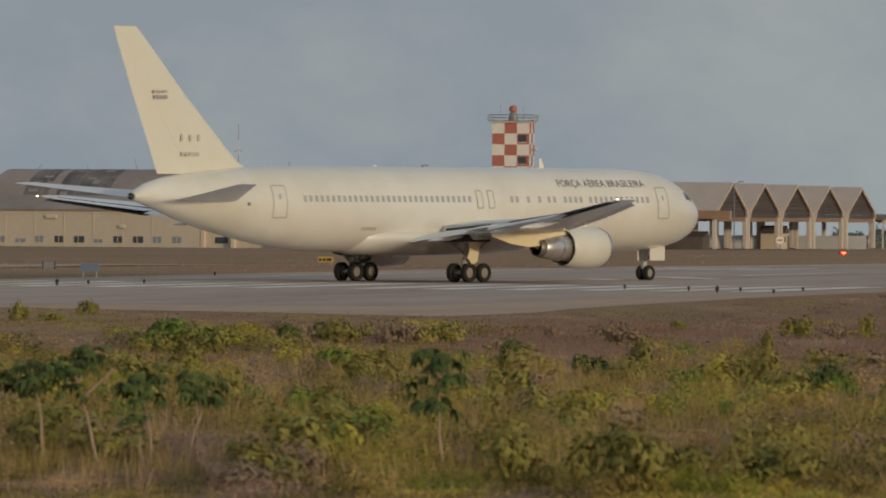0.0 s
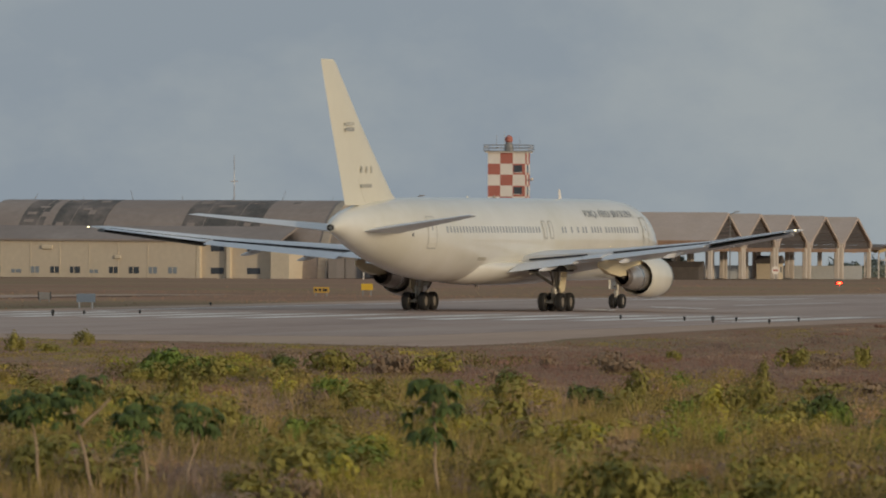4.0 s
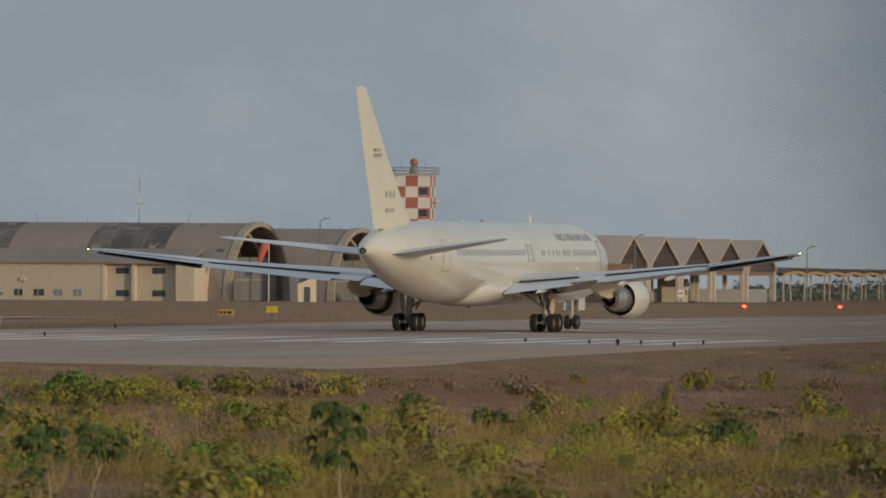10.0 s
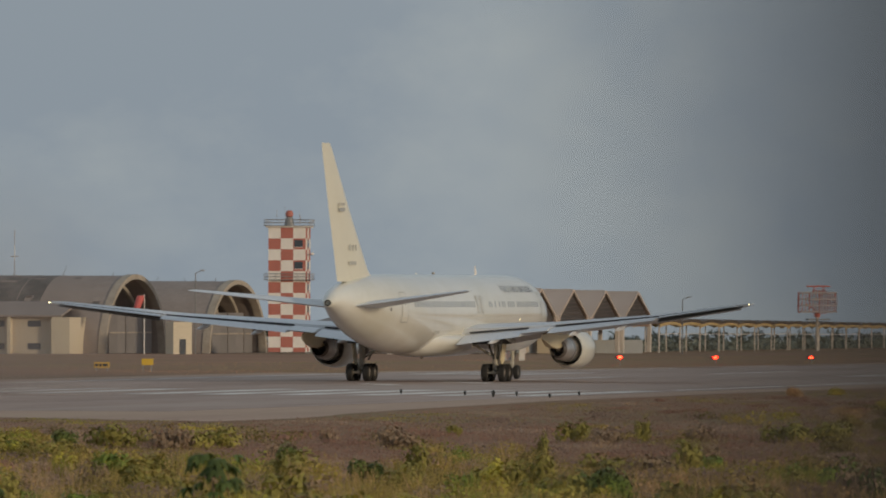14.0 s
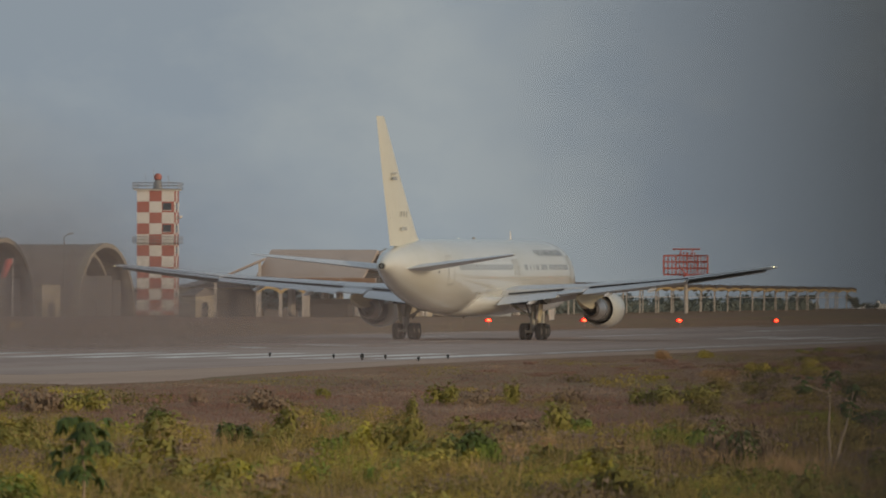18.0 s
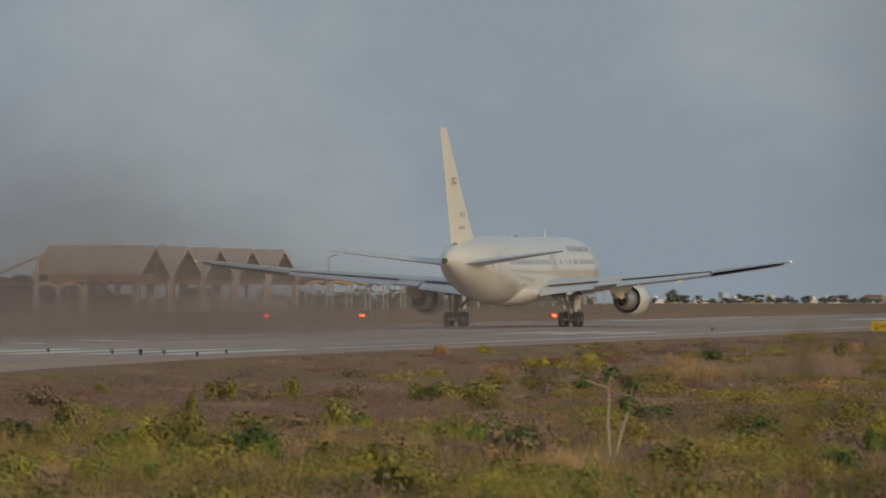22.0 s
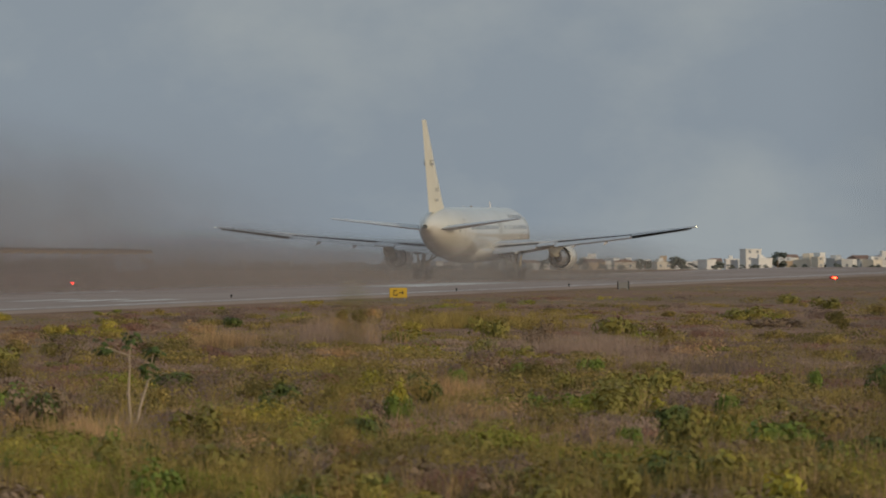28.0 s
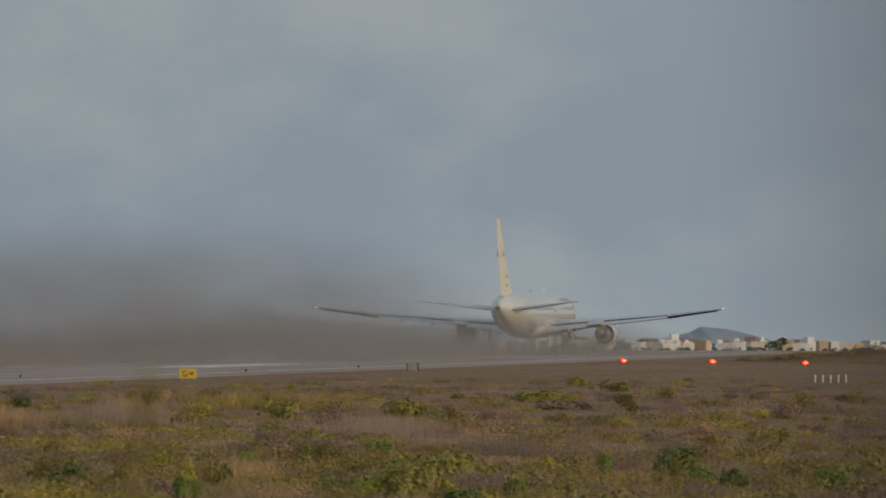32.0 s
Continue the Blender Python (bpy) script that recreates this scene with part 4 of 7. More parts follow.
def build_annex(hg, length, r):
    y1 = -r - 4.2
    # long low wing of offices with a lean-to roof
    a = part("annex_wall", box(-length - 3, -17.0, y1, y1 + 0.3, 0, 5.05), "cream_wall", hg, "cream office wall along the hangar")
    part("annex_wall", box(-17.3, -17.0, y1 + 0.3, -r + 2, 0, 5.05), "pale_wall", hg)
    b = part("annex_wall", box(-17.0, -4.6, y1 + 0.7, y1 + 1.0, 0, 5.05), "cream_wall", hg, "cream recessed office wall")
    rf = loft([[(x, y1 - 0.35, 5.05), (x, y1 - 0.35, 5.3), (x, -r * 0.84, 7.15), (x, -r * 0.84, 6.9)] for x in (-length - 3.3, -4.2)])
    part("annex_roof", rf, "roof_sheet", hg, "grey lean-to roof")
    for i in range(13):
        x = -length - 1.5 + i * 2.95
        if x > -19:
            break
        tall = 0.9 if i not in (3, 7) else 0.5
        w = part("window", box(x, x + (1.25 if i % 3 else 1.5), y1 - 0.06, y1 + 0.06, 0.6, 0.6 + tall), "window_dark" if i in (5, 6, 8, 9) else "window_pale", a)
        part("window_frame", box(x + 0.58, x + 0.66, y1 - 0.09, y1 - 0.05, 0.6, 0.6 + tall), "pale_wall", w)
    for i in range(8):
        x = -length - 3 + i * 4.4
        part("wall_joint", box(x, x + 0.12, y1 - 0.05, y1 + 0.02, 0, 5.0), "pale_wall", a)
    for x, z, w, k in ((-40, 3.9, 1.6, 0), (-29, 2.6, 0.9, 1)):
        part("wall_fitting", box(x, x + w, y1 - 0.3, y1 - 0.01, z, z + 0.5, 0.05), "pale_wall", a)
    for x in (-16.9, -12.4, -5.2):
        part("pier", box(x, x + 0.5, y1 - 0.02, y1 + 0.7, 0, 5.04), "pale_wall", b, "pale projecting pier")
    for x in (-15.0, -9.6):
        for z in (0.6, 3.7):
            part("window", box(x, x + 1.9, y1 + 0.64, y1 + 0.76, z, z + 0.85), "window_dark", b)
    part("end_block", box(-5.6, -2.9, y1 - 0.6, -r + 1, 0, 5.0), "pale_wall", hg, "pale cream block at the hangar's corner")


def stripes_of(length, dark):
    cuts = sorted({0.0, -float(length)} | {float(v) for d in dark for v in d} | {-float(q) for q in range(4, length, 5)})
    cuts = [c for c in cuts if -length <= c <= 0]
    return [(a, b, any(d[0] <= (a + b) / 2 <= d[1] for d in dark)) for a, b in zip(cuts, cuts[1:]) if b - a > 0.3]


def build_tower():
    base = -2.0
    t = thing("control_tower", "square tower with faded red and white checks and a railed top", "tower", m=pose(141.6, 1380, base, 0, 0, -13))
    half = 2.56
    part("shaft", box(-half, half, -half, half, 0, 17.0), "tower_white", t)
    row, col = 1.49, 2 * half / 3
    for face in range(2):
        for r in range(12):
            z1 = 17.0 - r * row
            z0 = max(0, z1 - row)
            if z1 <= 0.1:
                break
            for c in range(3):
                red = (r + c) % 2 == (1 if face == 0 else 0)
                a0, a1 = -half + c * col, -half + (c + 1) * col
                bm = box(a0 + 0.005, a1 - 0.005, -half - 0.03, -half - 0.002, z0 + 0.005, z1 - 0.005) if face == 0 else box(half + 0.002, half + 0.03, a0 + 0.005, a1 - 0.005, z0 + 0.005, z1 - 0.005)
                p = part("painted_panel", bm, "tower_red" if red else "tower_white", t)
    for r in (1, 3):
        z = 17.0 - r * row - 0.2
        w = part("window", box(half - col + 0.15, half - 0.4, -half - 0.06, -half - 0.02, z - 0.95, z), "window_dark", t)
        part("window_sill", box(half - col + 0.1, half - 0.35, -half - 0.12, -half - 0.02, z - 1.02, z - 0.96), "tower_white", w)
        part("window", box(half + 0.02, half + 0.06, -half + col, -half + 2 * col, z - 1.0, z), "window_dark", t)
    for r in (5, 7, 9):
        z = 17.0 - r * row - 0.25
        part("window", box(half + 0.02, half + 0.06, -half + col + 0.1, -half + 2 * col - 0.1, z - 0.9, z), "window_dark", t)
    part("top_slab", box(-half - 0.35, half + 0.35, -half - 0.35, half + 0.35, 17.0, 17.18, 0.03), "tower_white", t, "white overhanging slab")

    def rail(z, o, n, h):
        for k in range(n + 1):
            a = -o + 2 * o * k / n
            for p in ((a, -o), (a, o), (-o, a), (o, a)):
                part("rail_post", rod((*p, z), (*p, z + h), 0.035, n=5), "steel", t)
        for zz in (z + h * 0.5, z + h):
            for a, b in (((-o, -o), (o, -o)), ((o, -o), (o, o)), ((o, o), (-o, o)), ((-o, o), (-o, -o))):
                part("hand_rail", rod((*a, zz), (*b, zz), 0.04, n=5), "steel", t)
    part("platform", box(-half - 0.53, half + 0.53, -half - 0.53, half + 0.53, 17.2, 17.28), "steel", t, "grey railed platform")
    rail(17.28, half + 0.5, 5, 0.8)
    rail(9.9, half + 0.5, 4, 0.8)
    for f in ((-half - 0.55, half + 0.55, -half - 0.55, -half), (half, half + 0.55, -half - 0.55, half + 0.55), (-half - 0.55, -half, -half, half + 0.55)):
        part("balcony", box(*f, 9.8, 9.9), "steel", t)
    part("lamp_room", lathe([(17.28, 0.7), (18.1, 0.55), (18.45, 0.42)], 10, "z", caps=True), "steel", t)
    part("beacon_dome", lathe([(18.4, 0.25), (18.55, 0.5), (18.95, 0.54), (19.25, 0.42), (19.4, 0.08)], 14, "z", caps=True), "tower_red", t, "red beacon dome", smooth=40)
    for x, y, h in ((-1.6, -1, 1.9), (1.7, -1.2, 1.3), (1.2, 1.5, 1.7), (-0.8, 1.6, 2.4)):
        part("aerial", rod((x, y, 17.5), (x, y, 17.5 + h), 0.025, n=5), "steel", t)
    part("floodlight", box(half, half + 0.7, -0.4, -0.1, 13.2, 13.35, 0.02), "steel", t)
    part("floodlight", box(half + 0.5, half + 0.85, -0.5, 0, 13.3, 13.6, 0.05), "tower_white", t)


def build_shed(k):
    """One bay of the gabled sheds: open gable towards +x of its own, ridge running back along -x."""
    gx, gy = 0.334, 0.943
    py = 1420 + 20 * k
    px = (176.5 + 4.6 * k) / 1420 * py
    base = rise(px, py) + 0.1
    ang = math.degrees(math.atan2(-gx, gy))
    s = thing("gabled_shed", "open gabled shed with dusty beige roof on pale concrete posts", "shed", "row of gabled sheds", pose(px, py, base, 0, 0, ang))
    w, ridge, eave, long = 10.0, 9.3 - 0.06 * k, 5.4 - 0.05 * k, 15.0
    for side in (-1, 1):
        rf = loft([[(x, side * (w + 0.2), eave - 0.1), (x, side * (w + 0.2), eave + 0.12), (x, 0, ridge + 0.12), (x, 0, ridge - 0.1)] for x in (-long, 0.25)])
        part("roof_slope", rf, "canopy", s, "dusty beige roof slope")
        # front fascia round a pointed opening
        rings = []
        for i in range(15):
            z = 4.5 + (ridge - 4.5) * i / 14
            outer = w + 0.3 if z <= eave else (w + 0.3) * (ridge + 0.15 - z) / (ridge + 0.15 - eave)
            inner = w * (0.955 - 0.05 * (z - 4.5) / 0.9) if z < 5.4 else 0.905 * w * (1 - min(1.0, (z - 5.4) / (ridge - 0.35 - 5.4)))
            inner = min(inner, max(outer - 0.3, 0.0))
            rings.append([(0.2, side * inner, z), (0.45, side * inner, z), (0.45, side * outer, z), (0.2, side * outer, z)])
        part("gable_fascia", loft(rings), "canopy", s, "dusty beige fascia round a pointed opening")
        for x in (0.0, -long + 0.5):
            part("post", box(x - 0.3, x + 0.3, side * w - 0.42, side * w + 0.42, 0, eave + 0.05, 0.05), "concrete", s, "pale concrete post")
        part("post", box(-long / 2 - 0.3, -long / 2 + 0.3, side * w - 0.3, side * w + 0.3, 0, eave, 0.05), "concrete", s, "pale concrete post")
    # boards close to the front; upper ones carry the interior's shade as colour
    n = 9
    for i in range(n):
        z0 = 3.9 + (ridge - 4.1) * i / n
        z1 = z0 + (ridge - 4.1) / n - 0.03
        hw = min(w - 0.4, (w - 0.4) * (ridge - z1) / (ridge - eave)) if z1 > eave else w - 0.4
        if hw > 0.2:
            part("gable_board", box(-0.12, 0.05, -hw, hw, z0, z1), "gable_shade_brown" if i > 0 else "gable_in", s)
    part("back_board", box(-long + 0.2, -long + 0.4, -w + 0.3, w - 0.3, 3.9, eave), "gable_in", s)
    return s


def build_shed_side():
    """Long eave side of the first shed: hanging curtain and floor clutter."""
    c = thing("shed_curtain", "dusty orange-brown curtain hung under the shed eave", "curtain", m=pose(168.2, 1411, rise(168, 1411), 0, 0, -12.9))
    part("cloth", box(-7.6, 7.4, -0.2, 0.0, 4.3, 5.5, 0.05), "gable_in", c)
    for i in range(4):
        part("curtain_rib", box(-7.5 + i * 4.9, -7.3 + i * 4.9, -0.26, -0.2, 4.3, 5.5), "canopy", c)
    v = thing("covered_equipment", "dark tarpaulin-covered equipment under the shed", "equipment", m=pose(170.5, 1424, rise(170, 1424), 0, 0, -12))
    rings = [[(x, y * k, z) for y, z in ((-2, 0), (-1.8, 1.8), (0, 2.6), (1.8, 1.8), (2, 0))] for x, k in ((-3.4, 0.7), (-2.8, 1), (2.8, 1), (3.4, 0.7))]
    part("tarpaulin", loft(rings), "cave", v)
    # lower canopy and porch at the shed's western end
    c = thing("side_canopy", "pale sloping canopy beside the sheds over a dark wall", "canopy", m=pose(157, 1416, rise(157, 1416), 0, 0, -8))
    part("roof_slope", loft([[(-3.6, q, 5.0), (-3.6, q, 5.25), (3.4, q, 8.3), (3.4, q, 8.0)] for q in (-5, 5)]), "canopy", c)
    part("back_wall", box(-4.5, 2.0, 3.6, 3.9, 0, 3.9), "cave", c, "dark wall under the canopy")
    for u in (-3.4, 2.8):
        part("post", box(u - 0.2, u + 0.2, -4.6, -4.2, 0, 5.2 if u < 0 else 7.7), "concrete", c)
    e = thing("entrance_porch", "small porch with two yellow scalloped arches on pale posts", "porch", m=pose(161.2, 1403, rise(161.2, 1403), 0, 0, -10))
    for k in range(2):
        arch = [(-3.3 + 3.3 * k + 3.3 * i / 10, 3.25 + 0.75 * math.sin(math.pi * i / 10)) for i in range(11)]
        part("scalloped_trim", loft([[(u, -1.0, z), (u, -0.85, z), (u, -0.85, z + 0.45), (u, -1.0, z + 0.45)] for u, z in arch]), "yellow_trim", e, "yellow scalloped trim")
        part("roof", loft([[(u, -0.84, z + 0.2), (u, 2.0, z + 0.2), (u, 2.0, z + 0.4), (u, -0.84, z + 0.4)] for u, z in arch]), "gable_in", e)
    for u in (-3.2, 0.0, 3.2):
        part("post", box(u - 0.22, u + 0.22, -0.98, -0.7, 0, 3.6), "concrete", e)
    w = thing("storage_hut", "small cream hut with dark pitched roof beside the sheds", "hut", m=pose(189.2, 1470, rise(189, 1470) + 0.02, 0, 0, -20) @ Matrix.Scale(0.75, 4))
    part("hut_wall", box(-2.2, 2.2, -2, 2, 0, 3.2), "pale_wall", w)
    part("hut_roof", loft([[(x, -2.4, 3.1), (x, 0, 4.6), (x, 2.4, 3.1)] for x in (-2.6, 2.6)]), "cave", w)
    part("hut_window", box(2.2, 2.26, -0.5, 0.5, 1.4, 2.4), "window_dark", w)
    g = thing("perimeter_wall", "long pale grey-blue wall behind the shelters", "wall", m=pose(205, 1500, rise(205, 1500)))
    for i in range(4):
        part("wall_panel", box(-30 + 8 * i, -22.05 + 8 * i, 0, 0.3, -0.5, 2.0), "wall_grey", g)
    d = thing("no_entry_sign", "round white and red sign on a post", "sign", m=pose(181, 1400, rise(181, 1400) + 0.05))
    part("disc", lathe([(-0.04, 0.01), (-0.04, 0.55), (0.04, 0.55), (0.04, 0.01)], 20, "y"), "tower_white", d).location = (0, 0, 1.35)
    part("red_bar", box(-0.36, 0.36, -0.07, -0.05, 1.24, 1.46), "tower_red", d)
    part("sign_post", rod((0, 0.1, 0), (0, 0.1, 1.4), 0.05, n=6), "steel", d)


def build_shelters():
    """Receding line of open shelters with scalloped yellow trim."""
    a, b, n = Vector((190.5, 1450)), Vector((416, 2420)), 27
    d = (b - a) / n
    ang = math.degrees(math.atan2(d.y, d.x))
    first = None
    for i in range(3, n):
        p = a + d * (i + 0.5)
        z = rise(p.x, p.y)
        m = pose(p.x, p.y, z + 0.25, 0, 0, ang)
        if first is None:
            first = thing("open_shelter", "low open shelter with scalloped yellow trim on thin posts", "shelter", "line of open shelters", m)
            L = d.length / 2
            for side in (-1, 1):
                wave = [(-L, 0.0), (-L * 0.55, 0.26), (0, 0.4), (L * 0.55, 0.26), (L, 0.0)]
                edge = [(x, 3.75 + h) for x, h in wave] + [(x, 4.25 + h * 0.8) for x, h in reversed(wave)]
                part("scalloped_trim", loft([[(x, side * q, z) for x, z in edge] for q in (2.0, 2.12)]), "yellow_trim", first, "yellow scalloped trim")
            part("post", box(-L + 0.1, -L + 0.5, -2.0, -1.8, -0.3, 4.1), "concrete", first)
            part("post", box(-0.12, 0.12, 1.8, 2.0, -0.3, 4.1), "concrete", first)
            rf = loft([[(x, -2.05, z1), (x, -2.35, z1 + 0.45), (x, 2.0, z1 + 0.55), (x, 2.0, z1)] for x, z1 in ((-L, 4.25), (-L * 0.55, 4.48), (0, 4.6), (L * 0.55, 4.48), (L, 4.25))])
            part("roof", rf, "shelter_roof", first, "dark brown wavy roof")
            part("rail", box(-L, L, -1.9, -1.8, 2.6, 2.72), "concrete", first)
        else:
            copy_thing(first, m)


radar_head = None


def build_radar():
    global radar_head
    x, y = 275.3, 1770
    b = rise(x, y) - 0.5
    r = thing("radar_antenna", "red and grey lattice radar antenna on a short tower", "radar", m=pose(x, y, b) @ Matrix.Scale(1.18, 4))
    part("pedestal", rod((0, 0, 0), (0, 0, 5.6), 0.3, 0.25, 12), "concrete", r, "grey pedestal", smooth=40)
    part("deck", box(-1.6, 1.6, -1.6, 1.6, 5.0, 5.2), "steel", r)
    head = part("turning_head", lathe([(5.5, 0.5), (6.2, 0.45), (6.4, 0.2)], 12, "z", caps=True), "radar_red", r)
    radar_head = head
    # reflector: curved lattice of bars
    bars = 12

    def bow(u):
        return -0.055 * u * u + 0.5
    for i in range(bars + 1):
        u = -3.5 + 7.0 * i / bars
        lo, hi = (5.9, 9.6) if abs(u) < 1.5 else (6.2, 9.1)
        part("reflector_rib", rod((u, bow(u), lo), (u, bow(u), hi), 0.12 if i % 3 == 0 else 0.065, n=5), "radar_red", head)
        part("backing_rib", rod((u, bow(u) + 0.5, lo), (u, bow(u) + 0.5, hi), 0.05, n=5), "radar_pale", head)
    for z in (6.25, 7.2, 8.15, 9.1):
        rings = []
        for i in range(bars + 1):
            u = -3.5 + 7.0 * i / bars
            rings.append([(u, bow(u) - 0.1, z - 0.11), (u, bow(u) + 0.1, z - 0.11), (u, bow(u) + 0.1, z + 0.11), (u, bow(u) - 0.1, z + 0.11)])
        part("reflector_bar", loft(rings), "radar_red", head)
        part("backing_bar", loft([[(a, c + 0.5, d) for a, c, d in r] for r in rings]), "radar_pale", head)
    for k in range(9):
        z = 6.5 + 0.3 * k
        part("mesh_wire", rod((-1.5, bow(1.5) + 0.12, z), (1.5, bow(1.5) + 0.12, z), 0.05, n=4), "radar_grey", head)
    part("top_bar", box(-2.2, 2.2, 0.1, 0.4, 9.95, 10.17, 0.05), "radar_red", head, "red bar over the reflector")
    for u in (-0.9, 0.9):
        part("top_stay", rod((u, 0.3, 9.1), (u, 0.3, 10.0), 0.08, n=5), "radar_red", head)
    part("feed_arm", rod((0, 0, 6.3), (0, -2.6, 7.4), 0.1, n=6), "radar_red", head)


def build_poles():
    for x, y, h, k in ((111.5, 1480, 17.9, 1),):
        p = thing("radio_mast", "thin red and white lattice mast", "mast", m=pose(x * 1.0, y, rise(x, y)))
        for i in range(8):
            part("mast_section", rod((0, 0, h * i / 8), (0, 0, h * (i + 1) / 8), 0.09 - 0.006 * i, n=5), "radar_grey" if i % 2 else "tower_white", p)
        part("cross_arm", box(-0.6, 0.6, -0.05, 0.05, h * 0.78, h * 0.78 + 0.12), "radar_grey", p)
    for i, (x, y, h) in enumerate(((129.2, 1385, 11.1), (203.0, 1430, 7.8), (176.1, 1412, 9.2))):
        p = thing("lamp_post", "slim grey lamp post with a curved arm", "lamp post", "lamp posts", pose(x, y, rise(x, y)))
        part("pole", rod((0, 0, 0), (0, 0, h), 0.09, 0.07, 6), "steel", p)
        part("arm", rod((0, 0, h), (0.8, 0, h + 0.35), 0.06, n=6), "steel", p)
        part("lamp_head", box(0.6, 1.3, -0.15, 0.15, h + 0.3, h + 0.45, 0.03), "steel", p)
    w = thing("windsock", "red windsock hanging from a white pole", "windsock", m=pose(121.55, 1378, rise(121.5, 1378)))
    part("pole", rod((0, 0, 0), (0, 0, 8.2), 0.09, 0.06, 8), "tower_white", w)
    part("hoop", lathe([(-0.03, 0.5), (0.03, 0.52), (0.03, 0.46), (-0.03, 0.46)], 14, "z"), "steel", w).location = (-0.5, 0, 8.0)
    part("cloth_sleeve", loft([[(-0.5 + dx + r * math.cos(2 * math.pi * i / 12), r * math.sin(2 * math.pi * i / 12), z) for i in range(12)] for dx, r, z in ((0, 0.47, 8.0), (-0.12, 0.56, 7.4), (-0.35, 0.5, 6.7), (-0.6, 0.42, 6.0), (-0.8, 0.3, 5.4))], caps=False), "windsock", w, "red cloth sleeve", smooth=60)
    # small buildings right of the tower
    for x, y, wd, dp, h, roof in ((148.5, 1392, 2.6, 6, 3.0, 1), (126.1, 1376, 2.6, 4, 4.4, 0), (155.5, 1440, 9.0, 8, 4.2, 1)):
        b = thing("service_hut", "small cream service hut", "hut", "service huts", pose(x, y, rise(x, y), 0, 0, 10))
        part("hut_wall", box(-wd / 2, wd / 2, -dp / 2, dp / 2, 0, h), "pale_wall", b)
        if roof:
            part("hut_roof", loft([[(-wd / 2 - 0.3, q, h), (0, q, h + 1.1), (wd / 2 + 0.3, q, h)] for q in (-dp / 2 - 0.3, dp / 2 + 0.3)]), "roof_sheet", b)
        part("hut_door", box(-0.45, 0.45, -dp / 2 - 0.05, -dp / 2, 0, 2.05), "window_dark", b)


build_hangar(52, 11.2, 10.75, pose(121.6, 1396, -2.35, 0, 0, -27), "long barrel-vaulted hangar with patched grey roof and cream office wing",
             stripes_of(52, [(-46.8, -43.0), (-41.8, -33.9), (-22.2, -10.4)]), True)
build_hangar(34, 11.0, 10.1, pose(137.9, 1418, -2.4, 0, 0, -27), "grey barrel-vaulted hangar with an open arched end", stripes_of(34, [(-30, -26)]), False)
build_tower()
for k in range(5):
    build_shed(k)
build_shed_side()
build_shelters()
build_radar()
build_poles()


